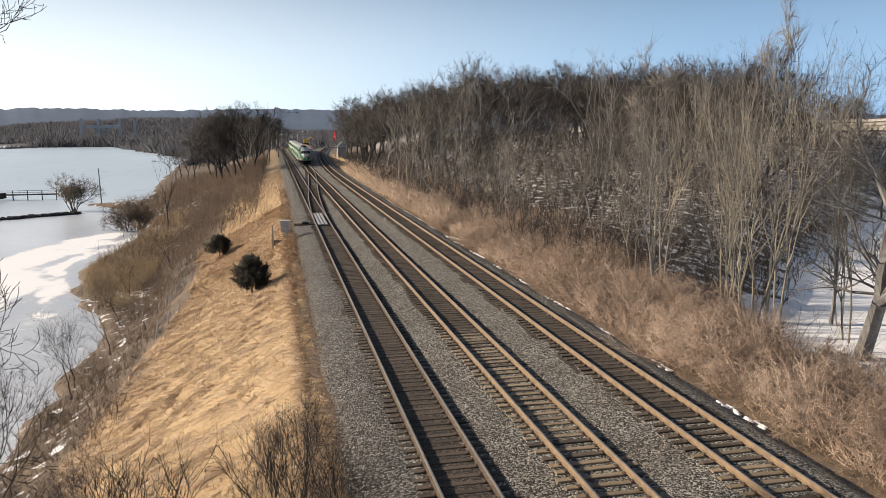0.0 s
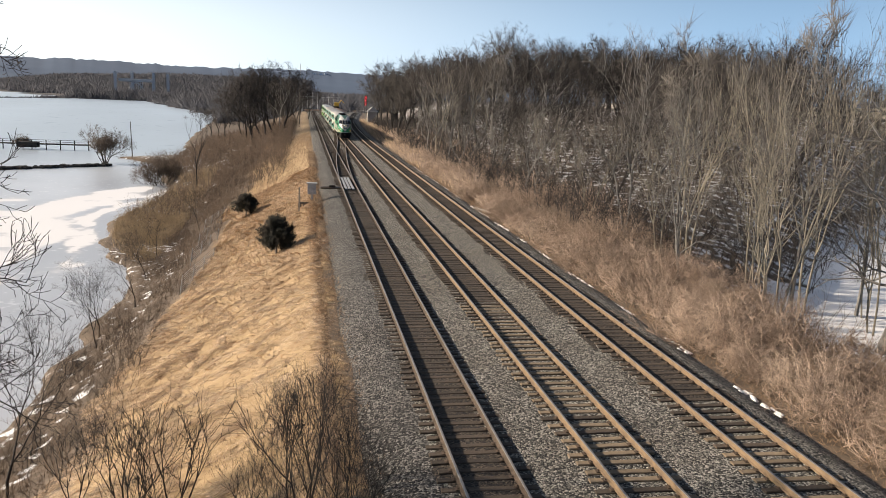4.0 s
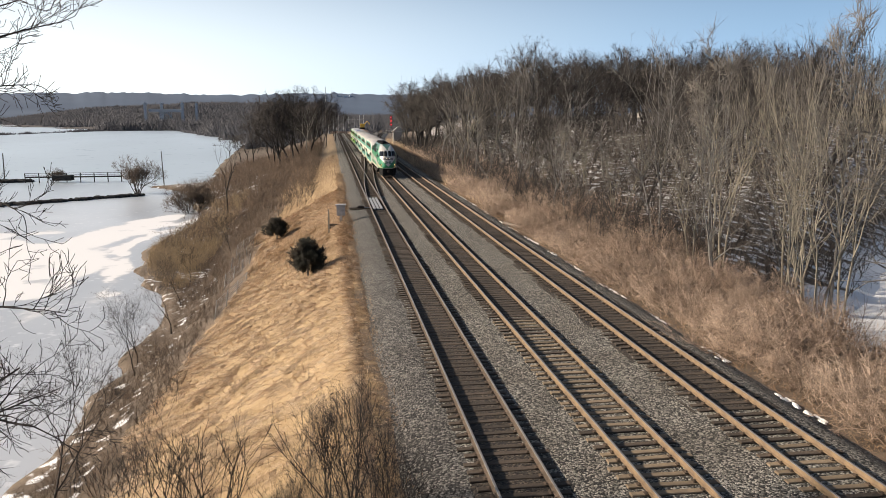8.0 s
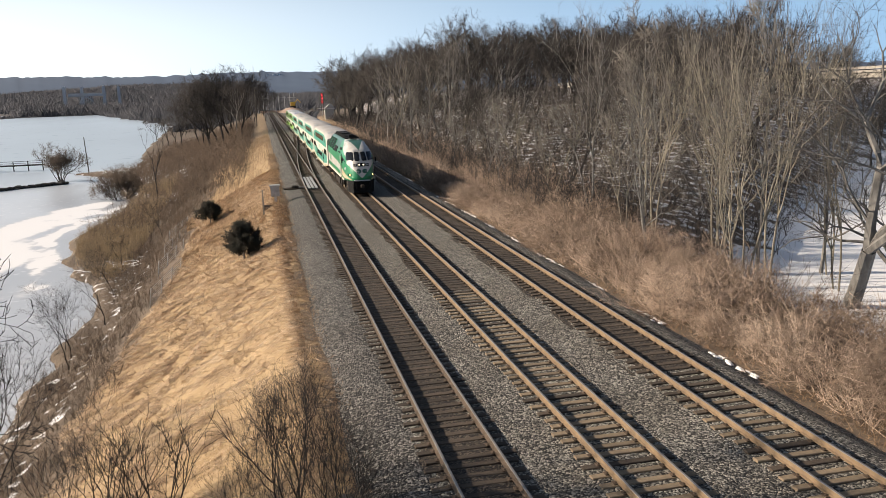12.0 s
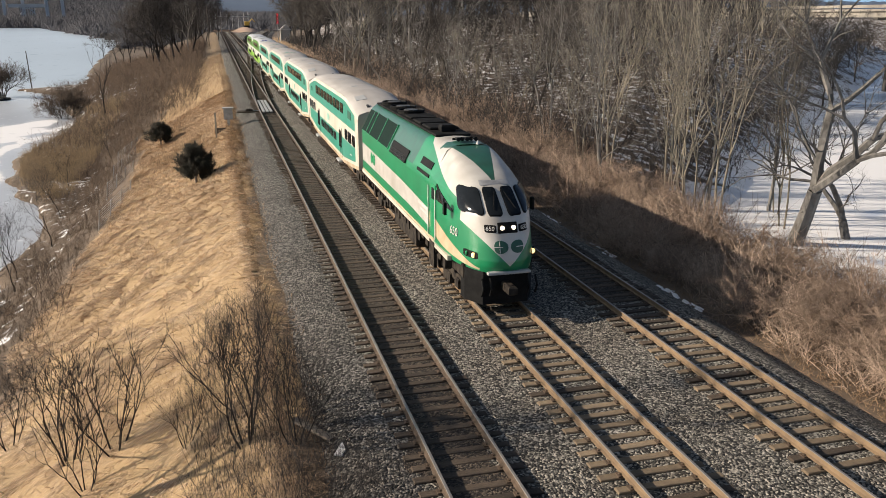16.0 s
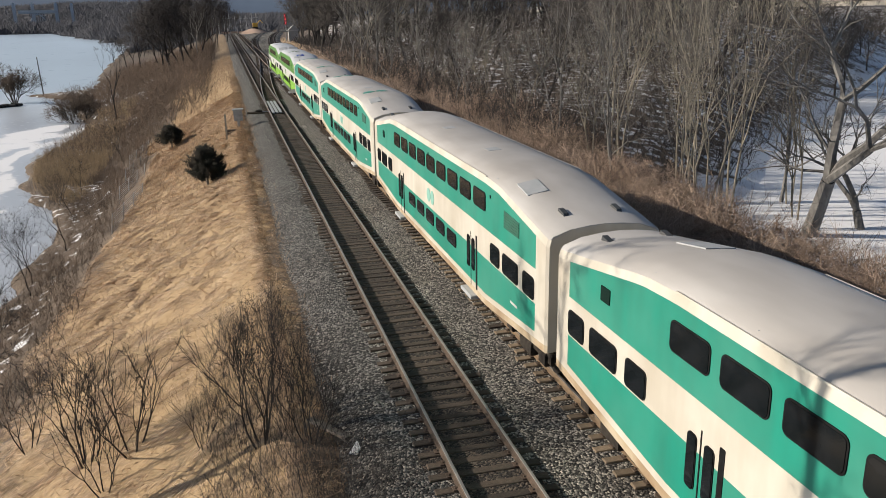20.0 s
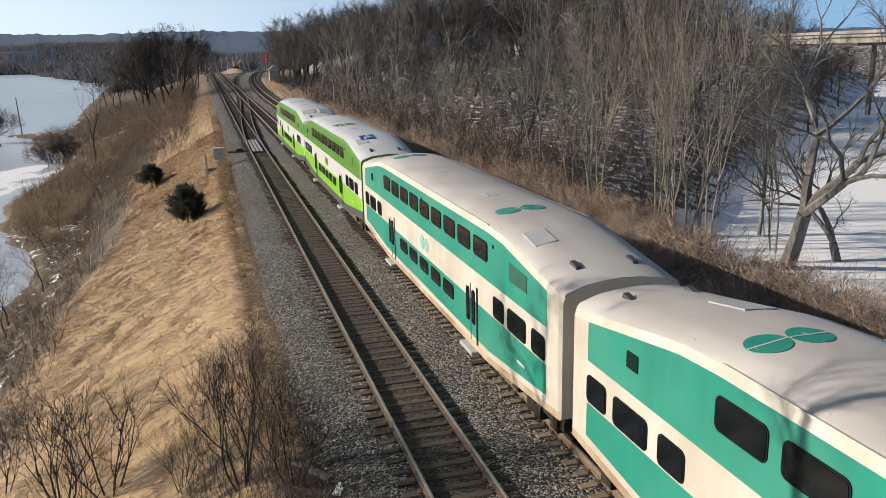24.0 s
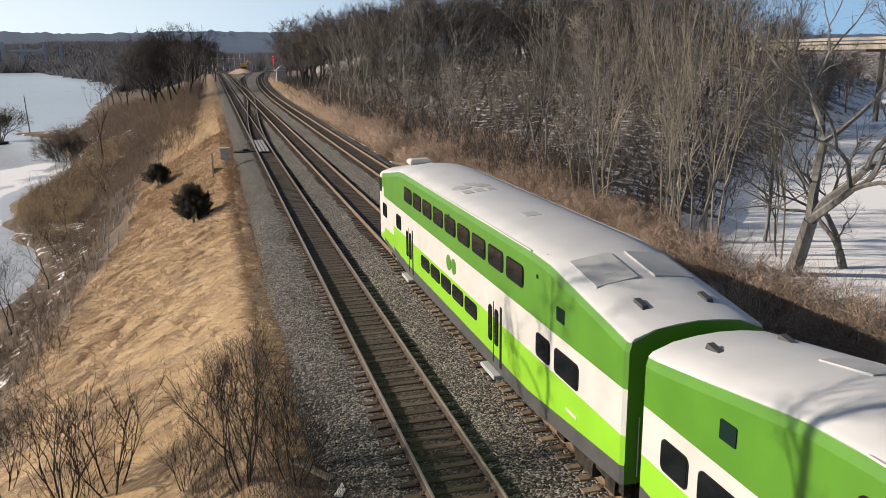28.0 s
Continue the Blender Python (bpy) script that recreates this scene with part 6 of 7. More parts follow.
SHRUB = [tree_kind(q, M_TWIG_DARK, M_TWIG_DARK, height=4.2, girth=0.03, clear=0.24, angle=0.46, stems=5, tilt=0.62, levels=3, fine=0.005, twigs=2, twig=0.15, up=0.12, wob=0.08) for q in (31, 32, 33)]
WILLOW = tree_kind(41, M_TWIG_MID, M_BRUSH_DULL, height=8, girth=0.1, clear=0.2, angle=0.42, stems=10, tilt=0.75, levels=5, fine=0.014, twigs=4, twig=0.08, up=0.05)
BUSH = [tree_kind(q, M_BUSH, M_BUSH, height=2.8, girth=0.03, clear=0.3, angle=0.6, stems=10, tilt=0.95, levels=3, fine=0.007, twigs=6, twig=0.13, up=-0.04, wob=0.24, wood_levels=1) for q in (81, 82, 83)]
SLENDER = tree_kind(51, M_TWIG_DARK, M_TWIG_DARK, height=8, girth=0.055, clear=0.24, angle=0.44, levels=6, fine=0.0065, twigs=2, twig=0.05, up=0.1, wob=0.1, wood_levels=2)
NEARTREE = tree_kind(61, M_TWIG_DARK, M_TWIG_DARK, height=14, girth=0.13, limbs=15, spread=0.25, first=0.3, kids=(6, 4, 2), fine=0.008, crook=0.26, twig_len=0.035)
SNAG = tree_kind(71, M_TWIG_DARK, M_TWIG_DARK, height=13, girth=0.15, clear=0.32, angle=0.34, levels=4, fine=0.02, twigs=2, three=0.0, up=0.08)


def plant(kind, x, y, height, turn, label, group="", z=None, name="tree", category="tree", tilt=(0, 0), wide=1.0):
    trunk, crown, h0 = kind
    s = height / h0
    z = float(ground_z(x, y)) if z is None else z
    root = thing(name, label, category, group, at=pose(x, y, z - 0.05, tilt[0], tilt[1], turn) @ Matrix.Diagonal((s * wide, s * wide, s, 1)))
    part("trunk" if name != "shrub" else "stem", trunk, None, root)
    part("crown", crown, None, root, "bare fine twigs")
    return root


def woods(name, spots, mat_, label, seed):
    """Far trees joined in one mesh: spots of x, y, height."""
    r = np.random.default_rng(seed)
    pieces = []
    for x, y, h in spots:
        V, F = FAR_TREES[int(r.integers(0, len(FAR_TREES)))]
        a, s, w = r.uniform(0, 6.283), h / 15.0, r.uniform(0.9, 1.25)
        c, d = math.cos(a), math.sin(a)
        P = np.stack([(V[:, 0] * c - V[:, 1] * d) * s * w + x, (V[:, 0] * d + V[:, 1] * c) * s * w + y, V[:, 2] * s + float(ground_z(x, y)) - 0.1], 1)
        pieces.append((P, F))
    return tagged(new(name, raw_mesh(name, *joined(pieces), mat_)), label, "trees", kind="stuff")


def far_tree(seed, **kw):
    wood, (V, F) = fork_tree(seed, 15, **kw)
    W0, Q = np.array([tuple(v) for v in wood.v]), np.array(wood.f)
    return joined([(W0, np.concatenate([Q[:, [0, 1, 2]], Q[:, [0, 2, 3]]])), (V, F)])


FAR_TREES = [far_tree(q, girth=0.24, clear=0.28, angle=0.45, levels=5, fine=0.034, twigs=4, twig=0.09, up=0.06, wob=0.13, wood_levels=1) for q in (91, 92, 93, 94)]


def sky_elev(az):
    return float(np.interp(az, [-2, 2.5, 4.6, 7, 9.4, 14, 19, 24, 30, 34, 38, 46, 60], [1.6, 2.0, 3.3, 3.8, 4.8, 5.1, 5.45, 5.0, 5.2, 6.6, 7.6, 8.0, 8.0]))


def build_forest():
    r = random.Random(77)
    label = "tall bare deciduous tree with grey bark and fine twigs"
    spots, back = [], []

    def free(x, y, d):
        return all((x - a) ** 2 + (y - b) ** 2 > d * d for a, b in spots)

    # belt beside the line and the hill behind it
    tries = 0
    while len(spots) < 205 and tries < 12000:
        tries += 1
        far = r.random()
        if far < 0.13:
            y = r.uniform(42, 140)
            x = r.uniform(22.5, 46) + float(bend_right(y))
        else:
            y = r.uniform(110, 345)
            x = 23 + 97 * r.random() ** 1.4 + float(bend_right(y))
        az = math.degrees(math.atan2(x, y))
        if az > 33 and y > 60 and x > 44:
            continue
        if az > 36 or az < 3.0:
            continue
        if not free(x, y, 4.6 if y < 140 else 4.8):
            continue
        dist = math.hypot(x, y)
        g = float(ground_z(x, y))
        if x > 30 and g < CREEK + 0.3:
            continue
        top = 9.67 + math.tan(radians(sky_elev(az))) * dist
        h = (top - g) * r.uniform(0.85, 1.08)
        h = min(h, r.uniform(16, 25) if y > 130 else r.uniform(8, 14))
        if h < 7:
            continue
        spots.append((x, y))
        if y > 205:
            back.append((x, y, h))
            continue
        kind = BELT[r.randrange(5)] if x < 34 + float(bend_right(y)) and y < 160 else KINDS[r.randrange(4)]
        plant(kind, x, y, h, r.uniform(0, 360), label, "woods beside the tracks", tilt=(r.uniform(-4, 4), r.uniform(-4, 4)), wide=r.uniform(0.9, 1.15) if h < 18 else 0.95)
    # trees over the creek bank, seen against the ice
    for x, y, h, kd in ((33, 50.5, 17, 3), (30.5, 47, 15.5, 3), (36.5, 58, 16, 4), (31.5, 62, 15, 3), (28, 66, 14, 0), (35, 70, 15, 2), (29.5, 57, 14, 4), (38.5, 63, 15, 0),
                        (25.5, 41, 9, 5), (44, 56, 15, 2), (41, 66, 16, 3)):
        plant(BELT[min(kd, 4)], x, y, h * 1.28, r.uniform(0, 360), "slender bare tree with olive bark on the creek bank", "creek bank trees", wide=0.75)
    # woods on the low bank between the two arms of the creek
    for k in range(34):
        az, d = radians(r.uniform(23, 35.2)), r.uniform(96, 195)
        x, y = math.sin(az) * d, math.cos(az) * d
        top = 9.67 + math.tan(radians(sky_elev(math.degrees(az)) * 0.9)) * d
        g = float(ground_z(x, y))
        plant(KINDS[r.randrange(4)], x, y, min(top - g, 24) * r.uniform(0.75, 1.0), r.uniform(0, 360), "bare tree on the low bank across the creek", "far creek bank trees")
    plant(OAK, 39.0, 47.2, 24, 40, "big forked bare tree with olive-brown bark by the creek")
    for x, y, h, kd in ((41.5, 51, 24, 3), (37, 53, 25, 4), (44, 55, 23, 3), (34.5, 56.5, 23, 4), (38.8, 57, 26, 2)):
        plant(BELT[kd], x, y, h, 47 * kd + x, "tall slender bare tree on the creek bank", "creek bank trees", wide=0.6)
    plant(OAK, 45, 46.5, 15, 200, "leaning bare tree with olive-brown bark by the creek", tilt=(0, 28))
    # tangled bushes in the thicket
    for k in range(95):
        y = 17 + 105 * r.random() ** 1.5
        x = 17.9 + 6.5 * r.random() ** 1.3 + float(bend_right(y))
        plant(BUSH[k % 3], x, y, r.uniform(1.5, 2.9), r.uniform(0, 360), "tangled leafless russet-brown bush beside the track", "thicket bushes", name="shrub", category="shrub", wide=r.uniform(1.0, 1.4))
    # woods across the creek, under and behind the road
    for k in range(100):
        az = radians(r.uniform(24, 50))
        d = r.uniform(150, 330)
        x, y = math.sin(az) * d, math.cos(az) * d
        g = float(ground_z(x, y))
        if g < CREEK + 0.2 and d < 300:
            continue
        back.append((x, y, r.uniform(10, 16)))
    woods("woods", back, M_WOODS, "bare grey-brown woods on the rise beside the tracks", 3)


build_forest()


def bough_tree(x0, y0):
    """A bare tree at the viewpoint: long crooked boughs with zigzag side shoots."""
    r = random.Random(23)
    z0 = float(ground_z(x0, y0))
    root = thing("tree", "bare tree with dark twisted boughs near the viewpoint", "tree", at=pose(x0, y0, z0 - 0.1))
    trunk = [(0, 0, 0), (-0.1, 0.1, 4), (0.1, 0.0, 9), (0.0, 0.1, 14), (0.1, 0.1, 20)]
    part("trunk", MB().tube(trunk, [0.26, 0.2, 0.16, 0.12, 0.05], 9), M_TWIG_DARK, root, smooth=True)

    def shoot(mb, p, d, length, rad, level):
        n = max(3, int(length / (0.2 if level == 0 else 0.1)))
        wob = 0.08 if level == 0 else 0.11
        pts = [p]
        for i in range(n):
            d = (d + Vector((r.gauss(0, wob), r.gauss(0, wob), r.gauss(0, wob) + 0.03 * level))).normalized()
            pts.append(pts[-1] + d * (length / n))
        mb.tube(pts, [max(0.0042, rad * (1 - 0.85 * i / n)) for i in range(n + 1)], 5 if level == 0 else 3, 0, False)
        if level == 3:
            return
        kids = (14, 6, 3)[level]
        for k in range(kids):
            t = (k + r.random()) / kids
            if t < 0.15:
                continue
            i = min(int(t * n) + 1, n)
            a = r.uniform(0.45, 0.95)
            e = (pts[i] - pts[i - 1]).normalized()
            side = e.cross(Vector((r.gauss(0, 1), r.gauss(0, 1), r.gauss(0, 0.6)))).normalized()
            q = (e * math.cos(a) + side * math.sin(a) + Vector((0, 0, 0.12))).normalized()
            shoot(mb, pts[i], q, (1.25, 0.5, 0.24)[level] * r.uniform(0.4, 1.15) * (1.15 - 0.6 * t), rad * (0.42 - 0.2 * t), level + 1)

    # where each bough ends: bearing, height and distance from the viewpoint
    for h0, az, dist, z in ((11.5, -15.3, 12.5, 7.6), (10.3, -17.0, 12.0, 6.2), (15.2, -15.7, 12.8, 10.6), (15.6, -18.0, 12.5, 11.0), (13.9, -17.8, 12.2, 9.2), (9.2, -18.0, 11.8, 5.3), (11.0, -18.4, 11.5, 7.4), (14.4, -19.2, 12.5, 10.0)):
        start = Vector((0, 0, h0 + 0.2))
        end = Vector((math.sin(radians(az)) * dist - x0, math.cos(radians(az)) * dist - y0, z - z0))
        d = end - start
        mb = MB()
        shoot(mb, start, d.normalized(), d.length, 0.034, 0)
        part("bough", mb, M_TWIG_DARK, root)


def build_left_trees():
    r = random.Random(5)
    lab = "dark bare tree on the lake side of the embankment"
    for x, y, h, kd, w in ((-13.6, 224, 15.5, 1, 1.2), (-12.0, 238, 16.5, 3, 1.2), (-9.0, 246, 15, 1, 1.2), (-15.5, 262, 16, 3, 1.2), (-7.5, 270, 14, 0, 1.2), (-22, 300, 13, 3, 1.0),
                           (-28.5, 308, 15, 1, 1.0), (-11, 290, 16, 1, 1.2), (-5.5, 320, 13, 0, 1.1), (-14, 340, 15, 1, 1.2), (-20, 360, 14, 3, 1.2), (-9, 380, 13, 0, 1.2), (-2, 420, 12, 1, 1.2), (4, 470, 11, 0, 1.2), (-6, 455, 13, 3, 1.2), (-10.5, 231, 17, 1, 1.1), (-16.5, 246, 15, 3, 1.1), (-6.5, 256, 16.5, 3, 1.1), (-18.5, 281, 15, 1, 1.2), (-10, 308, 16, 3, 1.2), (-3.5, 345, 14, 1, 1.2), (-16, 322, 15, 3, 1.2)):
        plant(KINDS[3 if kd else 2], x, y, h * 1.36, r.uniform(0, 360), lab, "lake side trees", wide=w * 0.85)
    plant(SNAG, -19.2, 152, 14.5, 10, "thin dead leaning tree with few branches on the marsh")
    plant(WILLOW, -50.2, 218, 11, 0, "round bare willow on the breakwater", wide=1.0, z=LAKE)
    plant(WILLOW, -29, 172, 10, 60, "spreading bare willow on the marsh shore", wide=1.0)
    plant(WILLOW, -33, 196, 7, 160, "spreading bare willow on the marsh shore", wide=1.0)
    plant(WILLOW, -84, 262, 5, 60, "small bare willow by the pier", z=LAKE)
    for x, y, h in ((-14.9, 60, 4.6), (-15.6, 64, 5.0), (-12.3, 34.0, 7.0), (-14.3, 71, 5.0), (-15.8, 84, 4.5), (-14, 112, 4.5), (-17, 97, 4.0), (-13.8, 30.5, 5.5)):
        plant(SLENDER, x, y, h * 1.3, r.uniform(0, 360), "slender dark bare sapling at the foot of the bank", "saplings by the ice", wide=1.2)
    # trees close to the viewpoint: boughs reach in from the side
    plant(NEARTREE, -11.6, 24.0, 26, 0, "bare tree with dark twisted boughs near the viewpoint", wide=0.8)
    bough_tree(-6.6, 12.2)
    back = []
    for q in range(34):
        y = 330 + 190 * (q / 34)
        x = r.uniform(-46, -4) if q % 2 else r.uniform(-14, 2)
        back.append((x, y, r.uniform(10, 14)))
    woods("woods", back, M_WOODS, "dark bare woods between the lake and the tracks", 4)
    for x, y, h, k in ((-3.9, 24.2, 4.4, 0), (-5.5, 25.4, 4.2, 1), (-4.6, 22.8, 3.0, 2), (0.1, 19.6, 3.8, 1), (1.3, 18.4, 3.0, 2), (-1.6, 21.8, 2.2, 0), (-8.3, 29.5, 3.4, 2)):
        plant(SHRUB[k], x, y, h * 1.12, r.uniform(0, 360), "bare dark shrub with upright stems on the bank", "bank shrubs", name="shrub", category="shrub")


build_left_trees()


def cedar(x, y, h, w, label):
    r = np.random.default_rng(int(h * 10))
    z = float(ground_z(x, y))
    root = thing("cedar_bush", label, "evergreen bush", at=pose(x, y, z - 0.1))
    # boughs rise from the stem; needles cover each of them
    m = 120
    bt, ba = r.uniform(0.03, 0.8, m), r.uniform(0, 6.283, m)
    bl = w * 0.52 * np.clip(1.08 - bt, 0.05, 1) ** 0.75 * r.uniform(0.6, 1.2, m)
    bd = unit(np.stack([np.cos(ba), np.sin(ba), 0.45 + 1.3 * bt], 1))
    n = 12000
    k, u = r.integers(0, m, n), r.uniform(0.25, 1, n) ** 0.6
    P = np.stack([np.zeros(m), np.zeros(m), bt * h * 0.78], 1)[k] + bd[k] * (bl[k] * u)[:, None] + r.normal(0, 0.1, (n, 3))
    D = bd[k] + r.normal(0, 0.4, (n, 3)) + np.array([0, 0, 0.6])
    V, F = cones(P, D, r.uniform(0.12, 0.34, n), r.uniform(0.012, 0.032, n))
    part("foliage", raw_mesh("foliage", V, F, M_CEDAR), None, root, "dense dark needles")
    part("trunk", MB().tube([(0, 0, -0.3), (0.05, 0, h * 0.7)], [0.1, 0.03], 6), M_BARK, root)


cedar(-1.95, 60.3, 3.5, 3.5, "round dark evergreen cedar bush on the grassy bank")
cedar(-6.65, 96.8, 3.0, 3.6, "small dark evergreen cedar bush on the grassy bank")


def lean_field(x, y):
    """Which way the matted grass lies: downhill and along the bank, in swirls."""
    a = 3.75 + 0.25 * vnoise(x, y, 9, 21) + 0.15 * vnoise(x, y, 3, 22)
    return np.cos(a), np.sin(a)


def build_grass():
    r = np.random.default_rng(9)
    n = 420000
    y = 16 + 100 * r.uniform(0, 1, n) ** 1.35
    x = r.uniform(-13.0, 2.0, n)
    tuft = vnoise(x, y, 0.7, 23)
    keep = (r.uniform(0, 1, n) < 0.85 + 0.25 * tuft) & (x > -11.2 + 0.02 * (y - 16) + 2 * vnoise(x, y, 7, 24)) & (x < 1.65 + 0.45 * vnoise(x, y, 2.5, 25) + r.normal(0, 0.35, n))
    x, y, tuft = x[keep], y[keep], tuft[keep]
    m = len(x)
    cx, cy = lean_field(x, y)
    z = ground_z(x, y)
    L = r.uniform(0.2, 0.5, m) * (1 + 0.2 * tuft) * (1 + 0.008 * np.maximum(y - 30, 0))
    slope = ground_z(x + 0.5, y) - ground_z(x - 0.5, y)
    dx, dy = cx + r.normal(0, 0.4, m), cy + r.normal(0, 0.4, m)
    D = unit(np.stack([dx, dy, slope * dx + r.uniform(0.02, 0.3, m)], 1))
    wv = unit(np.cross(D, np.array([-0.45, 0, 0.9]) + r.normal(0, 0.3, (m, 3)))) * (0.009 + 0.0003 * y)[:, None]
    P = np.stack([x, y, z - 0.03], 1)
    V = np.stack([P - wv, P + wv, P + D * L[:, None]], 1).reshape(-1, 3)
    F = np.arange(3 * m).reshape(-1, 3)
    tagged(new("grass", raw_mesh("grass", V, F, M_GRASS)), "long matted dry straw-coloured grass on the bank", "grass", kind="stuff")


build_grass()


def stems(name, x, y, h, mat_, label, category, thick=0.012, kids=4, spread=0.35, seed=1):
    """Upright brush: leaning stems with side twigs, in one mesh."""
    r = np.random.default_rng(seed)
    n = len(x)
    P = np.stack([x, y, ground_z(x, y) - 0.05], 1)
    D = unit(np.stack([r.normal(0, spread, n), r.normal(0, spread, n), np.ones(n)], 1))
    pieces = [cones(P, D, h, thick + 0.002 * h + 0.00010 * y)]
    for _ in range(kids):
        t = r.uniform(0.25, 0.9, n)
        Q = P + D * (h * t)[:, None]
        E = unit(D + r.normal(0, 0.75, (n, 3)))
        pieces.append(cones(Q, E, h * r.uniform(0.2, 0.6, n), 0.35 * thick + 0.0012 * h + 0.00008 * y))
    return tagged(new(name, raw_mesh(name, *joined(pieces), mat_)), label, category, kind="stuff")


def build_brush():
    r = np.random.default_rng(15)
    # thicket along the right side of the line
    n = 9000
    y = 13 + 215 * r.uniform(0, 1, n) ** 1.75
    x = 17.1 + 13.5 * r.uniform(0, 1, n) ** 1.2 + bend_right(y)
    keep = (vnoise(x, y, 2.6, 31) + 0.55 * r.uniform(-1, 1, n) > -0.5) & (x > 17.3 + bend_right(y) + 0.6 * vnoise(x, y, 3.5, 32))
    x, y = x[keep], y[keep]
    h = (0.8 + 1.55 * smooth01((x - bend_right(y) - 16.9) / 3.2)) * (0.8 + 0.5 * vnoise(x, y, 4.5, 33)) * r.uniform(0.5, 1.3, len(x))
    half = r.uniform(0, 1, len(x)) < 0.6
    stems("thicket", x[half], y[half], h[half], M_BRUSH, "dense tan-brown leafless thicket beside the track", "thicket", kids=8, spread=0.85, thick=0.011, seed=2)
    stems("thicket", x[~half], y[~half], h[~half], M_BRUSH_DARK, "dense dark brown leafless thicket beside the track", "thicket", kids=8, spread=0.85, thick=0.011, seed=3)
    # tangled front of the thicket, close to the stones
    n = 3600
    y = 14 + 150 * r.uniform(0, 1, n) ** 1.6
    x = 17.2 + 2.2 * r.uniform(0, 1, n) + bend_right(y) + 0.5 * vnoise(y, y * 0, 5, 39)
    k = vnoise(x, y, 3.2, 40) + 0.5 * r.uniform(-1, 1, n) > -0.45
    x, y = x[k], y[k]
    h = (1.2 + 0.5 * (x - bend_right(y) - 17.2)) * (0.85 + 0.4 * vnoise(x, y, 4, 41)) * r.uniform(0.6, 1.25, len(x))
    stems("thicket", x, y, h, M_BRUSH, "dense tan-brown leafless thicket beside the track", "thicket", kids=9, spread=0.8, thick=0.010, seed=21)
    # low dead stalks and leaf litter at its edge
    n = 15000
    y = 13 + 120 * r.uniform(0, 1, n) ** 1.5
    x = 16.7 + 4.5 * r.uniform(0, 1, n) ** 1.3 + bend_right(y)
    stems("leaf_litter", x, y, r.uniform(0.08, 0.5, n), M_LITTER, "low dead stalks and russet leaf litter", "litter", kids=2, spread=1.3, thick=0.008, seed=11)
    # stray dead stalks along the top of the bank
    n = 5000
    y = 16 + 130 * r.uniform(0, 1, n) ** 1.3
    x = 1.5 + r.normal(0, 0.55, n)
    stems("edge_weeds", x, y, r.uniform(0.1, 0.55, n), M_LITTER, "dry weeds along the edge of the stones", "weeds", kids=2, spread=0.8, thick=0.005, seed=12)
    n = 8000
    y = 14 + 120 * r.uniform(0, 1, n) ** 1.4
    x = 1.7 + 1.1 * r.uniform(0, 1, n) ** 1.6 + 0.3 * vnoise(y, y * 0, 4, 38)
    stems("edge_weeds", x, y, r.uniform(0.06, 0.3, n), M_BRUSH_DARK, "low dark weeds in the shoulder stones", "weeds", kids=2, spread=1.0, thick=0.005, seed=14)
    # undergrowth below the trees
    n = 6500
    y = 60 + 240 * r.uniform(0, 1, n) ** 1.3
    x = 21 + 55 * r.uniform(0, 1, n) ** 1.2 + bend_right(y)
    k = ground_z(x, y) > CREEK + 0.4
    stems("undergrowth", x[k], y[k], r.uniform(1.2, 4.2, k.sum()), M_TWIG_DARK, "dark leafless undergrowth below the trees", "undergrowth", kids=7, spread=0.45, thick=0.03, seed=4)
    # tan weeds at the edge of the far line
    n = 3000
    y = r.uniform(90, 330, n)
    x = 17.0 + 4.5 * r.uniform(0, 1, n) + bend_right(y)
    stems("tall_weeds", x, y, r.uniform(0.6, 1.8, n), M_GRASS, "tall dry tan weeds along the track", "weeds", kids=2, spread=0.25, thick=0.02, seed=5)
    # dull brush on the foot of the left bank
    n = 7500
    y = 26 + 170 * r.uniform(0, 1, n) ** 1.4
    x = -9.4 - 6.8 * r.uniform(0, 1, n) ** 0.8 + 1.4 * vnoise(y, y * 0, 9, 34)
    k = (ground_z(x, y) > -10.15) & (vnoise(x, y, 3, 35) + r.uniform(-0.8, 0.8, n) > -0.3)
    stems("bank_brush", x[k], y[k], r.uniform(0.5, 1.7, k.sum()), M_BRUSH_DARK, "dark brown brush at the foot of the bank", "brush", kids=5, spread=0.45, seed=6)
    # brown weeds standing in the grass, more with distance
    n = 12000
    y = 24 + 190 * r.uniform(0, 1, n) ** 1.1
    x = r.uniform(-9, 1.6, n)
    k = (vnoise(x, y, 4, 36) + r.uniform(-0.6, 0.6, n) > 0.2 - 0.008 * (y - 24) + 0.05 * (x + 4)) 
    stems("dry_weeds", x[k], y[k], r.uniform(0.2, 0.7, k.sum()), M_LITTER, "thin brown weeds standing in the dry grass", "weeds", kids=2, spread=0.3, thick=0.006, seed=7)
    n = 6500
    y = r.uniform(120, 330, n)
    x = -32 * r.uniform(0, 1, n) ** 1.1 - 3
    k = (ground_z(x, y) > -10.2) & (x > shore(y) + 1)
    stems("bank_brush", x[k], y[k], r.uniform(1.2, 3.8, k.sum()), M_BRUSH_DARK, "dark brown brush on the wooded bank", "brush", kids=6, spread=0.4, thick=0.018, seed=8)
    # reeds on the marsh
    n = 15000
    y = r.uniform(92, 168, n)
    x = r.uniform(-28, -16.5, n)
    k = (ground_z(x, y) > LAKE + 0.1) & (x > shore(y) + 0.4) & (vnoise(x, y, 3, 37) + r.uniform(-0.6, 0.6, n) > -0.25)
    stems("reeds", x[k], y[k], r.uniform(0.7, 1.7, k.sum()), M_REED, "dense dry brown reeds on the marsh", "reeds", kids=2, spread=0.22, thick=0.014, seed=9)
    # weeds by the near track
    n = 2300
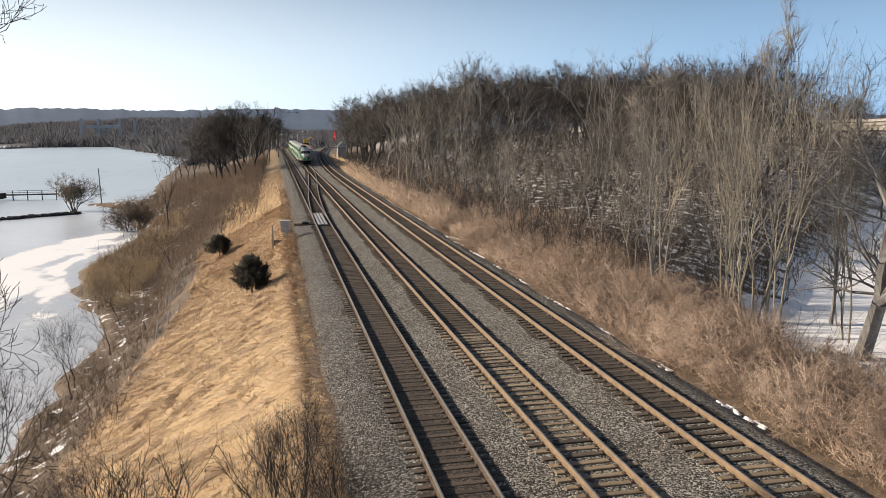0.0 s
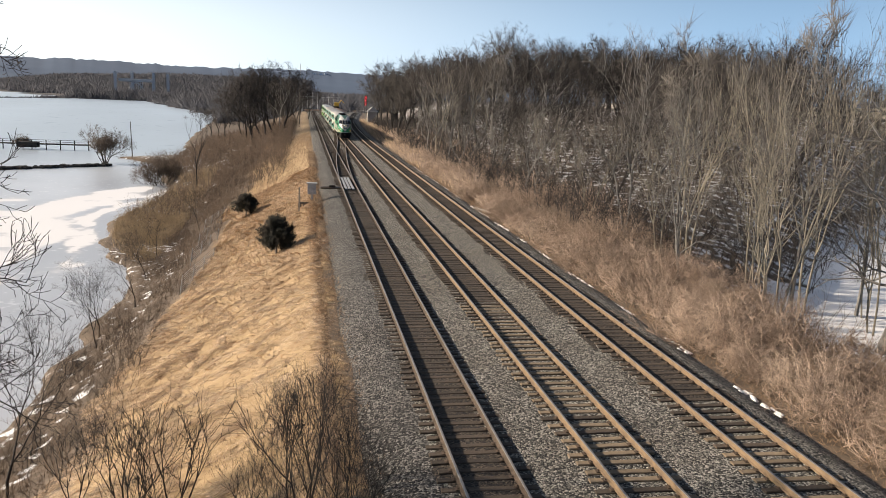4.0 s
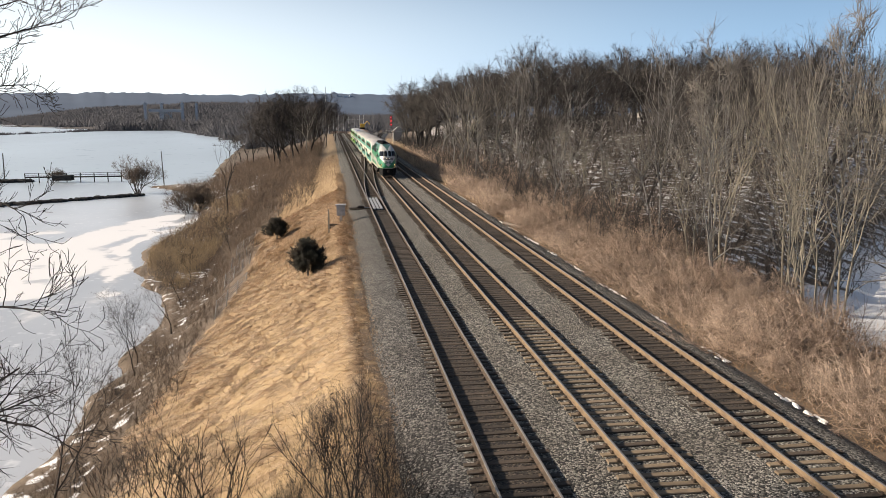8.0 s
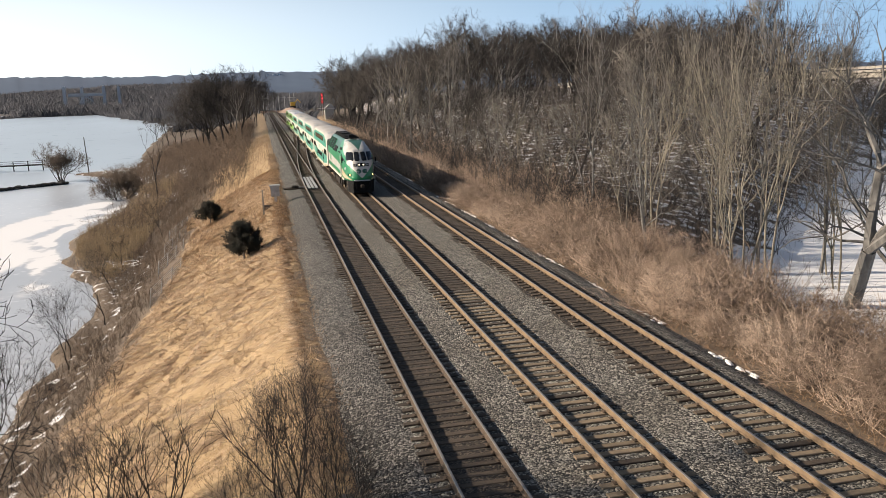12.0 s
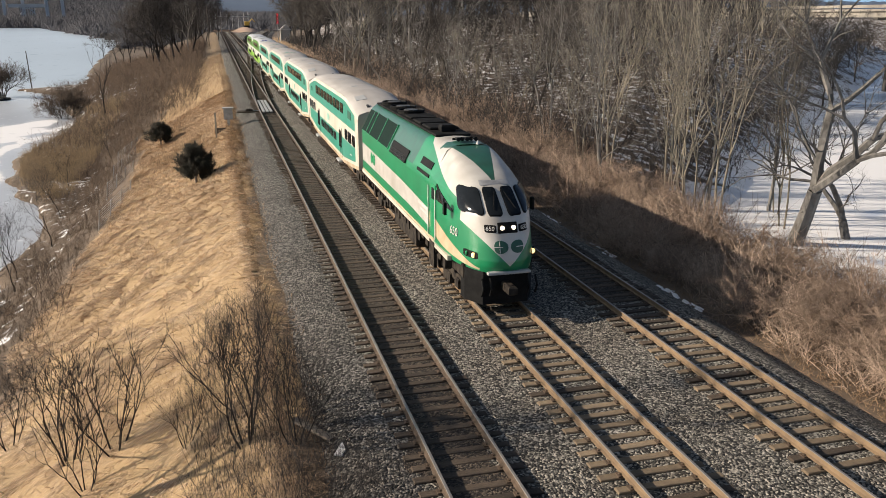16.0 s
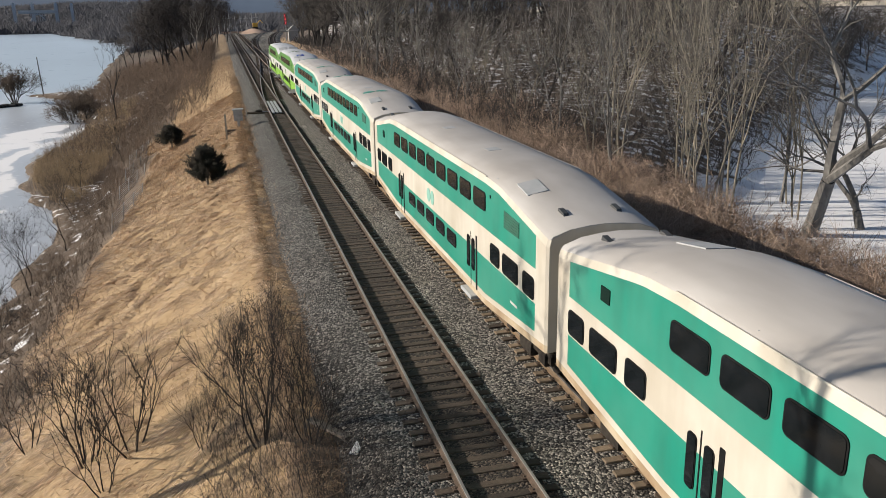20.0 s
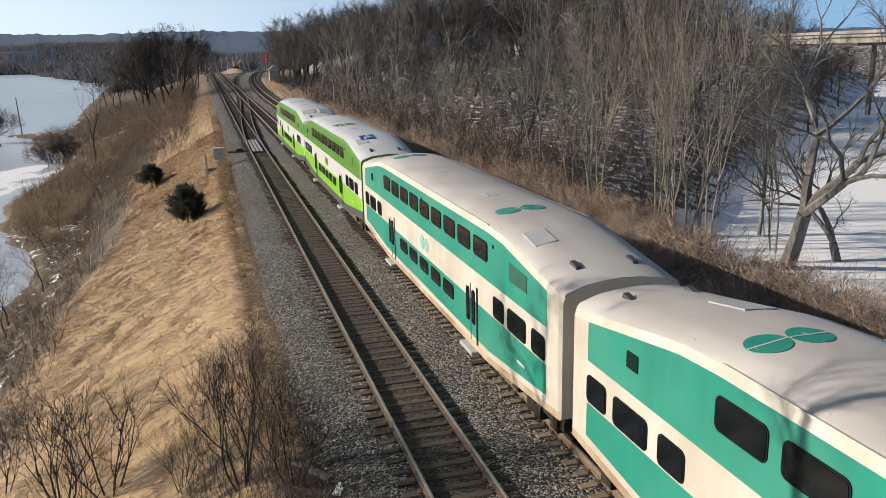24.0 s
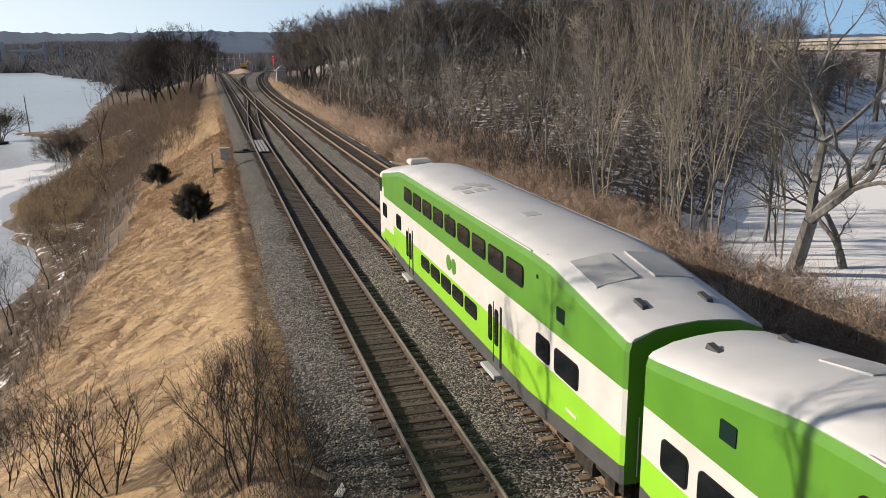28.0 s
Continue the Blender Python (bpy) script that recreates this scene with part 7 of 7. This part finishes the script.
    y = 15 + 15 * r.uniform(0, 1, n) ** 1.2
    x = r.uniform(-1.5, 3.4, n)
    k = (x < 3.5 - 0.2 * (y - 15) + 0.6 * r.uniform(-1, 1, n)) | (x < 1.2)
    stems("dry_weeds", x[k], y[k], r.uniform(0.4, 1.5, k.sum()), M_TWIG_DARK, "thin dark leafless weeds beside the near track", "weeds", kids=4, spread=0.35, thick=0.004, seed=10)


build_brush()


def build_bits():
    b = thing("loose_plank", "weathered grey plank lying in the weeds", "plank", at=pose(1.75, 18.6, -0.62, 4, 6, 38))
    part("board", MB().box(-0.12, -0.7, 0, 0.12, 0.7, 0.07, 0, 0.01), M_PLANK, b)
    b = thing("loose_plank", "weathered grey plank lying across the weeds", "plank", at=pose(2.3, 17.4, -0.6, -3, 4, -25))
    part("board", MB().box(-0.1, -0.3, 0, 0.1, 0.3, 0.06, 0, 0.01), M_SNOW, b)
    # old snow along the shoulder: thin broken strips
    q = np.random.default_rng(6)
    pieces = []
    y = 24.0
    while y < 122:
        run = q.uniform(0.8, 4.5)
        yy = y
        while yy < y + run:
            w, l = q.uniform(0.025, 0.13), q.uniform(0.05, 0.26)
            x = 16.58 + 0.22 * float(vnoise(yy, 0.0, 3, 61)) + q.normal(0, 0.17)
            n = 13
            a = np.arange(n) * 2 * np.pi / n
            rad = 1 + 0.35 * q.uniform(-1, 1, n)
            px, py = x + w * rad * np.cos(a), yy + l * rad * np.sin(a)
            lo = np.interp(px, [15.2, 16.1, 16.9], [-0.22, -0.62, -0.9])
            outer = np.stack([px, py, lo - 0.03], 1)
            ix, iy = x + 0.75 * (px - x), yy + 0.75 * (py - yy)
            inner = np.stack([ix, iy, np.interp(ix, [15.2, 16.1, 16.9], [-0.22, -0.62, -0.9]) + q.uniform(0.02, 0.045, n)], 1)
            mid = [[x, yy, float(np.interp(x, [15.2, 16.1, 16.9], [-0.22, -0.62, -0.9])) + 0.04]]
            i0, i1 = np.arange(n), (np.arange(n) + 1) % n
            F = np.concatenate([np.stack([i0, i1, n + i1], 1), np.stack([i0, n + i1, n + i0], 1), np.stack([n + i0, n + i1, np.full(n, 2 * n)], 1)])
            pieces.append((np.concatenate([outer, inner, mid]), F))
            yy += l * q.uniform(0.3, 1.7)
        y += run + q.uniform(0.6, 5.5) * (1.0 if y < 70 else 1.6)
    tagged(new("snow_remnants", raw_mesh("snow_remnants", *joined(pieces), M_SNOW)), "thin broken strips of old snow along the track", "snow", kind="stuff")
    lg = thing("log", "pale log lying beside the track", "log", at=pose(16.7, 73, -0.6, 0, 0, 25))
    part("trunk", MB().tube([(0, -1.2, 0), (0, 1.4, 0.1)], [0.16, 0.12], 8), M_PLANK, lg)
    # fence of mesh panels at the foot of the bank
    for k in range(4):
        y = 66 + 13 * k
        x = -9.8 - 0.9 * k
        z = float(ground_z(x, y))
        f = thing("fence_panel", "sagging grey wire fence on the bank", "fence", "bank fence", at=pose(x, y, z, 0, 8, -6))
        for v in (0, 4, 8, 12):
            part("post", MB().tube([(0, v, -0.2), (0, v, 1.7)], [0.04, 0.04], 6), M_STEEL, f)
        for h in range(8):
            part("wire", MB().box(-0.008, 0, 0.2 + 0.2 * h, 0.008, 12, 0.215 + 0.2 * h), M_STEEL, f)


build_bits()


def motions():
    """The train rolls by, slowing a little and then gathering pace."""
    for ob, y0 in TRAIN:
        walk(ob, [(t, pose(XM, y0 - V_TRAIN * t + late, 0)) for t, late in ((0.0, 0), (8.0, 0), (14.0, 0), (17.0, 0), (20.0, 0.19), (22.0, 0.34), (24.0, 0.44), (26.0, 0.14), (28.0, -0.3))])


motions()
